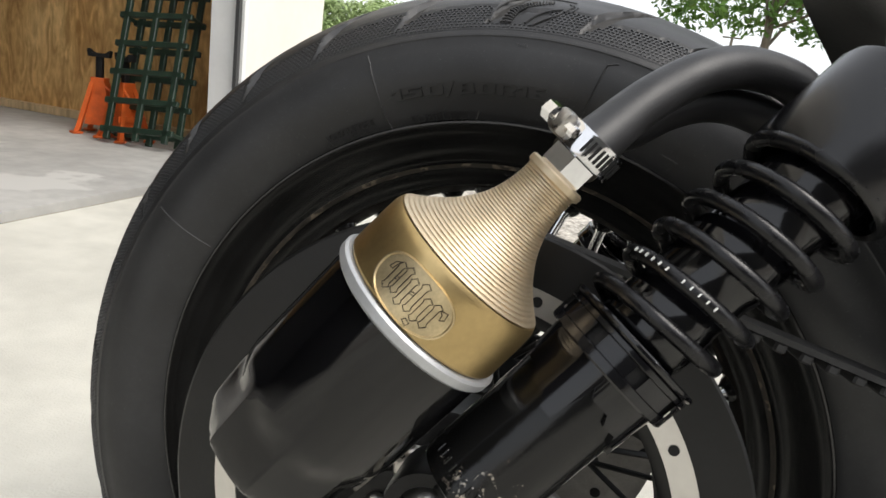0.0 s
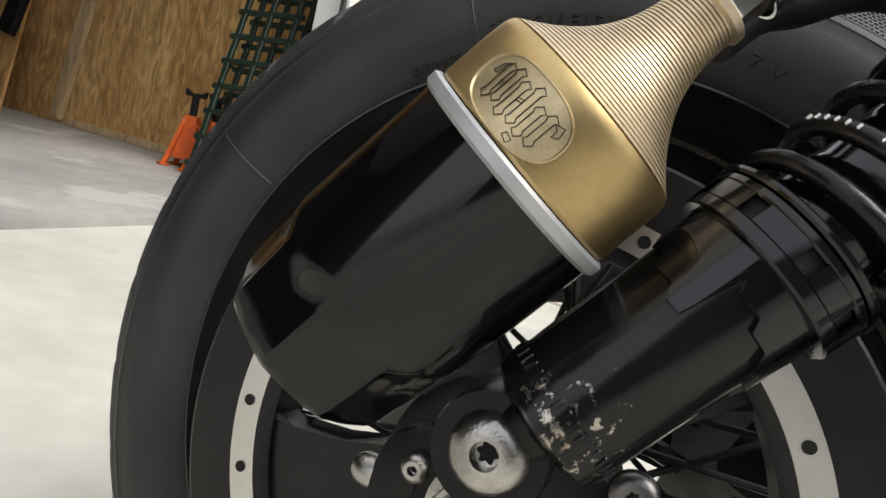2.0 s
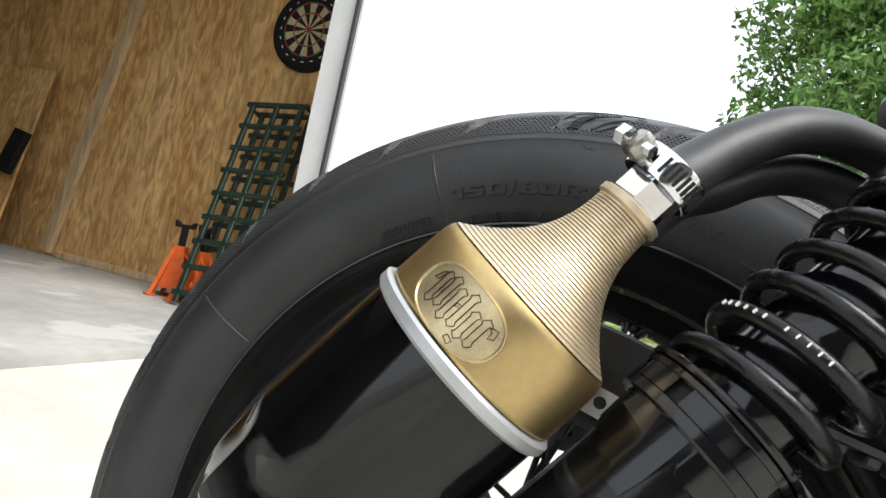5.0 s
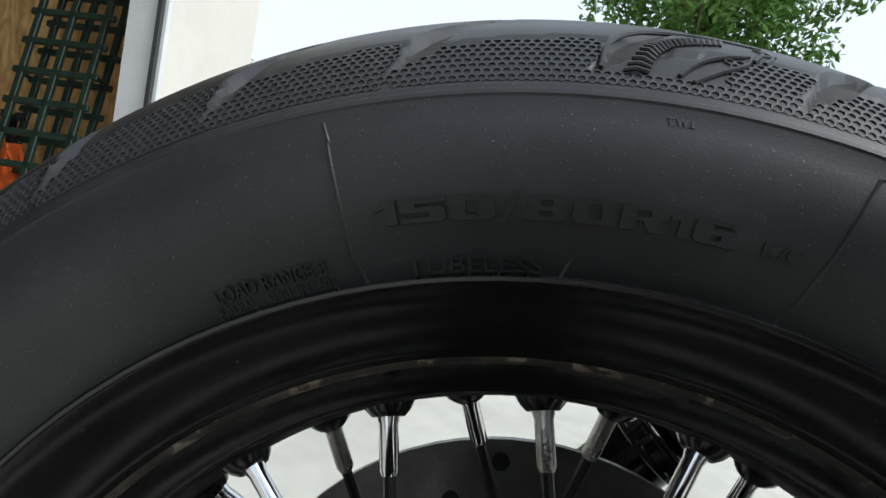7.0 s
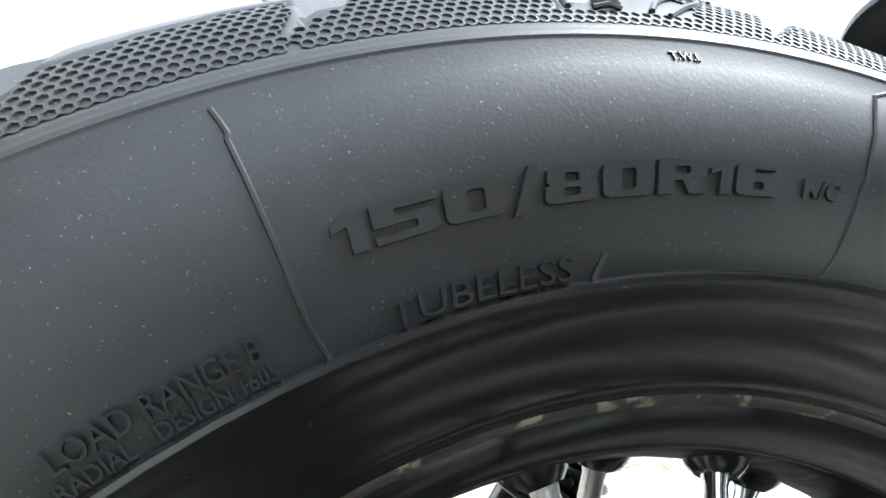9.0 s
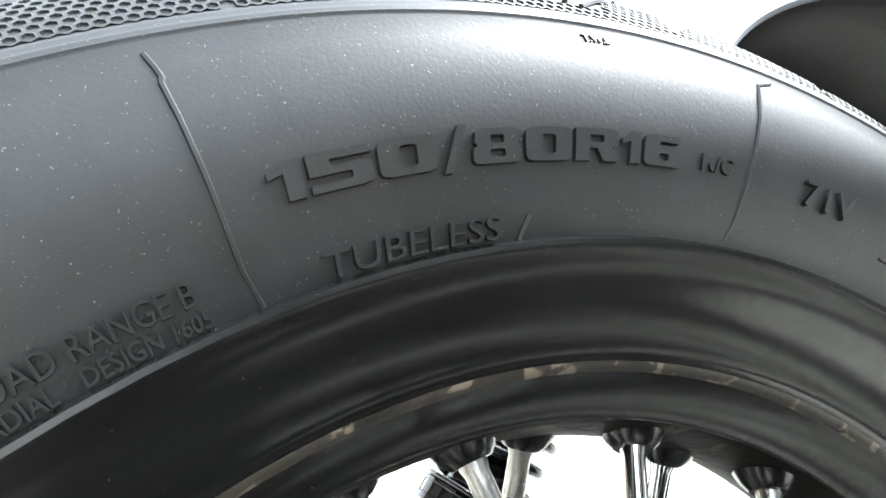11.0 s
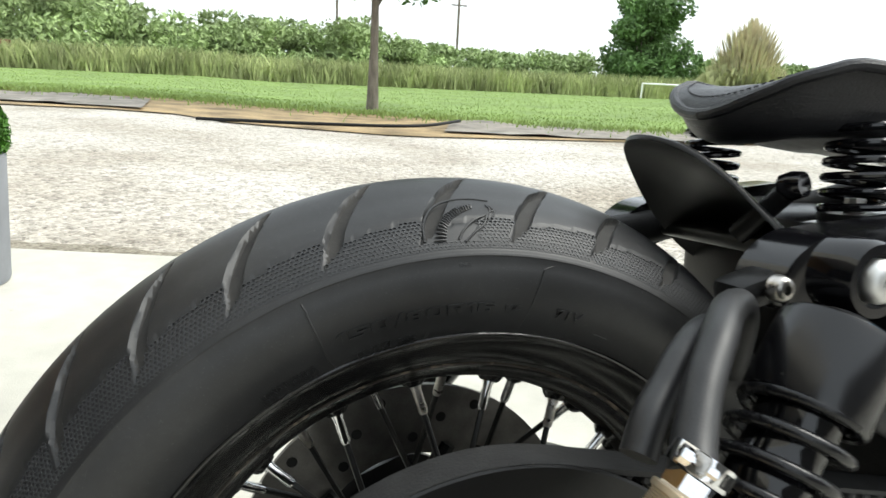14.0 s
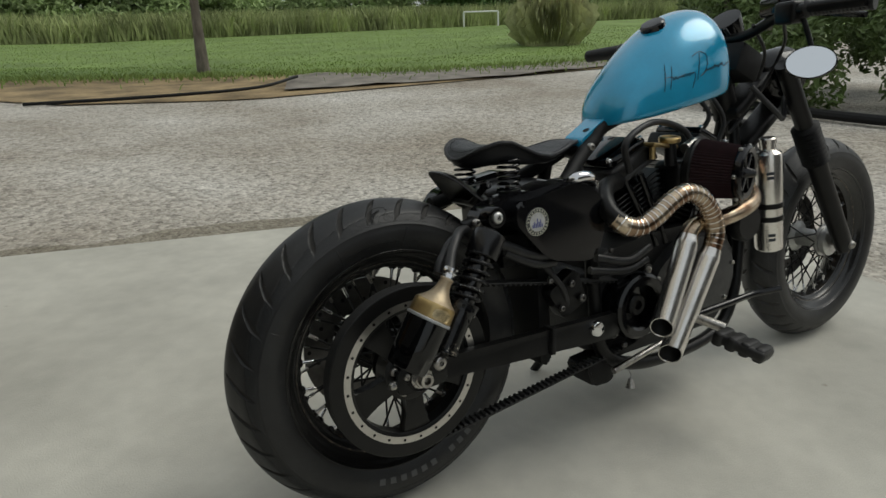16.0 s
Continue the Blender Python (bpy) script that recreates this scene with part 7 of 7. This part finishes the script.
# unseen wall, added to block low sky and darken the bike's right side
wall_box("wall_behind", (0.1, -4.6), (8.0, -4.6), -0.1, 2.7, -0.15, UNSEEN_DARK, "unseen dark wall added to darken reflections and block sky", side=1)
wall_box("ceiling", (FRONT, -2.72), (FRONT, PLY + 0.1), 2.9, 2.96, 4.6, WHITE_TRIM, "garage ceiling", side=1)
tagged(part("door_jamb", prism([(FRONT - 0.15, 2.378), (FRONT + 0.022, 2.378), (FRONT + 0.022, 2.408), (FRONT - 0.15, 2.408)], FZ, 2.35, "z", 0.002, 1), WHITE_TRIM, None, "", smooth=False), "white garage door jamb", "", "", "structure")
tagged(part("weather_strip", prism([(FRONT - 0.01, 2.352), (FRONT + 0.008, 2.352), (FRONT + 0.008, 2.377), (FRONT - 0.01, 2.377)], FZ, 2.35, "z"), DARK_TRIM, None, "", smooth=False), "dark rubber weather strip on the jamb", "", "", "structure")
WD = Vector((-1, 0))
WN = Vector((0, -1))


def on_wall_line(s, off=0.0):
    """Plan point s metres along the plywood wall from the jamb, off metres into the room."""
    p = Vector((FRONT - 0.06, PLY)) + WD * s + WN * off
    return p


def lumber(name, s, w, t, z0, z1, label, tilt=0.0):
    p = on_wall_line(s, t / 2 + 0.003)
    ang = math.degrees(math.atan2(WD.y, WD.x))
    ob = part(name, box((w, t, z1 - z0), pose(p.x, p.y, (z0 + z1) / 2, 0, tilt, ang), 0.003, 1), PINE)
    return tagged(ob, label, "lumber", "wall studs")


lumber("wall_brace", 1.94, 0.09, 0.04, FZ + 0.01, 2.9, "slanting pine brace on the plywood wall", -10.5)
lumber("wall_stud", 3.4, 0.09, 0.04, FZ + 0.006, 2.9, "pine stud on the plywood wall")
p = on_wall_line(1.05, 0.03)
tagged(part("sole_plate", box((2.05, 0.05, 0.045), pose(p.x, p.y, FZ + 0.03, 0, 0, 0), 0.003, 1), PINE), "pine sole plate along the foot of the wall", "lumber")
p = on_wall_line(2.78, 0.18)
tagged(part("leaning_board", box((0.78, 0.02, 1.25), pose(p.x, p.y, FZ + 0.62, -8, 0, 0), 0.002, 1), PLYWOOD), "plywood offcut leaning against the wall", "board")
p = on_wall_line(2.41, 0.24)
tagged(part("dark_box", box((0.12, 0.05, 0.30), pose(p.x, p.y, FZ + 0.64, -8, 10, 0), 0.004, 1), BLACK_MATT), "small black box hung on the board", "box")


def jack_stand(x, y, rot_, label):
    t = thing("jack_stand", label, "jack stand", "orange jack stands", m=pose(x, y, FZ + 0.006, 0, 0, rot_))
    for k in range(4):
        a = radians(45 + 90 * k)
        d = Vector((math.cos(a), math.sin(a), 0))
        part("leg", tube([d * 0.115 + Vector((0, 0, 0.008)), d * 0.105 + Vector((0, 0, 0.03)), d * 0.035 + Vector((0, 0, 0.26))], 0.015, 4), ORANGE, t)
        part("foot", box((0.05, 0.05, 0.012), Matrix.Translation(d * 0.115 + Vector((0, 0, 0.006))) @ Matrix.Rotation(a, 4, "Z"), 0.003, 1), ORANGE, t)
    bm = bmesh.new()
    lo = [bm.verts.new((0.078 * math.cos(a), 0.078 * math.sin(a), 0.05)) for a in (radians(45 + 90 * k) for k in range(4))]
    hi = [bm.verts.new((0.036 * math.cos(a), 0.036 * math.sin(a), 0.25)) for a in (radians(45 + 90 * k) for k in range(4))]
    for k in range(4):
        bm.faces.new((lo[k], lo[(k + 1) % 4], hi[(k + 1) % 4], hi[k]))
    ob = part("body", bm, ORANGE, t, smooth=False)
    ob.modifiers.new("thickness", "SOLIDIFY").thickness = 0.004
    part("collar", prism(round_outline([(-0.035, -0.035), (0.035, -0.035), (0.035, 0.035), (-0.035, 0.035)], 0.008), 0.20, 0.285, "z", 0.003), ORANGE, t)
    part("brace", box((0.15, 0.008, 0.03), pose(0, 0.055, 0.11), 0.002, 1), ORANGE, t)
    part("brace", box((0.008, 0.15, 0.03), pose(0.055, 0, 0.11), 0.002, 1), ORANGE, t)
    part("ratchet_bar", prism(round_outline([(-0.016, 0.2), (0.016, 0.2), (0.016, 0.39), (-0.016, 0.39)], 0.005), -0.012, 0.012, "y", 0.002), BLACK_MATT, t, "black ratchet bar")
    part("saddle", prism(round_outline([(-0.05, 0.385), (0.05, 0.385), (0.055, 0.425), (0.03, 0.405), (-0.03, 0.405), (-0.055, 0.425)], 0.006), -0.022, 0.022, "y", 0.003), BLACK_MATT, t, "black saddle")
    part("release_lever", tube([(0.03, -0.03, 0.25), (0.09, -0.03, 0.20)], 0.007, 8), ORANGE, t)


jack_stand(-2.465, 2.46, 20, "orange steel jack stand on the garage floor")
jack_stand(-2.265, 2.40, -15, "orange steel jack stand beside another")

# dark green steel rack leaning on the wall
rack = thing("steel_rack", "dark green steel grid rack leaning against the plywood wall", "rack", m=pose(-2.08, 2.34, FZ + 0.006, -18, -4, 0))
for w0, off in ((0.0, 0.0), (0.0, 0.10)):
    for s in (-0.16, 0.0, 0.16):
        part("upright", box((0.030, 0.022, 1.20), pose(s * 1.0, -off, 0.60), 0.003, 1), RACK_GREEN, rack)
    for k in range(9):
        part("rung", box((0.40, 0.022, 0.028), pose(0, -off, 0.05 + k * 0.142), 0.003, 1), RACK_GREEN, rack)
for s in (-0.16, 0.16):
    for z in (0.05, 0.62, 1.18):
        part("tie", tube([(s * 1.18, 0, z), (s * 1.18, -0.10, z)], 0.010, 8), RACK_GREEN, rack)

# dartboard
p = on_wall_line(0.51, 0.02)
DBN = Vector((WN.x, WN.y, 0))
db = thing("dartboard", "round dartboard with black and straw wedges on the plywood wall", "dartboard", m=Matrix.Translation((p.x, p.y, 1.74)) @ frame_to(DBN).to_4x4())
part("surround", lathe([(0, -0.015), (0.250, -0.015), (0.250, 0.015), (0.245, 0.020), (0.165, 0.020), (0, 0.020)], (0, 0, 0), (0, 0, 1), 60), BLACK_MATT, db, "black number ring", angle=30)
STRAW, REDW, GREENW = mat("sisal_straw", (0.55, 0.44, 0.27), 0.9, 0, 0.2, 60), mat("sisal_red", (0.35, 0.03, 0.03), 0.9), mat("sisal_green", (0.02, 0.15, 0.06), 0.9)
for k in range(20):
    a0, a1 = radians(18 * k - 9), radians(18 * k + 9)
    for r0, r1, odd, even in ((0.017, 0.097, STRAW, BLACK_MATT), (0.097, 0.106, GREENW, REDW), (0.106, 0.160, STRAW, BLACK_MATT), (0.160, 0.169, GREENW, REDW)):
        bm = bmesh.new()
        q = [(r0, a0), (r1, a0), (r1, (a0 + a1) / 2), (r1, a1), (r0, a1), (r0, (a0 + a1) / 2)]
        bm.faces.new([bm.verts.new((r * math.cos(t), r * math.sin(t), 0.0235)) for r, t in q])
        part("wedge", bm, odd if k % 2 else even, db, smooth=False)
    a = radians(18 * k)
    part("number_bar", box((0.018, 0.006, 0.001), Matrix.Translation((0.196 * math.cos(a), 0.196 * math.sin(a), 0.0212)) @ Matrix.Rotation(a + math.pi / 2, 4, "Z")), WHITE_INK, db, smooth=False)
part("bull", lathe([(0.016, 0.0236), (0.007, 0.0240), (0, 0.0242)], (0, 0, 0), (0, 0, 1), 24), REDW, db)
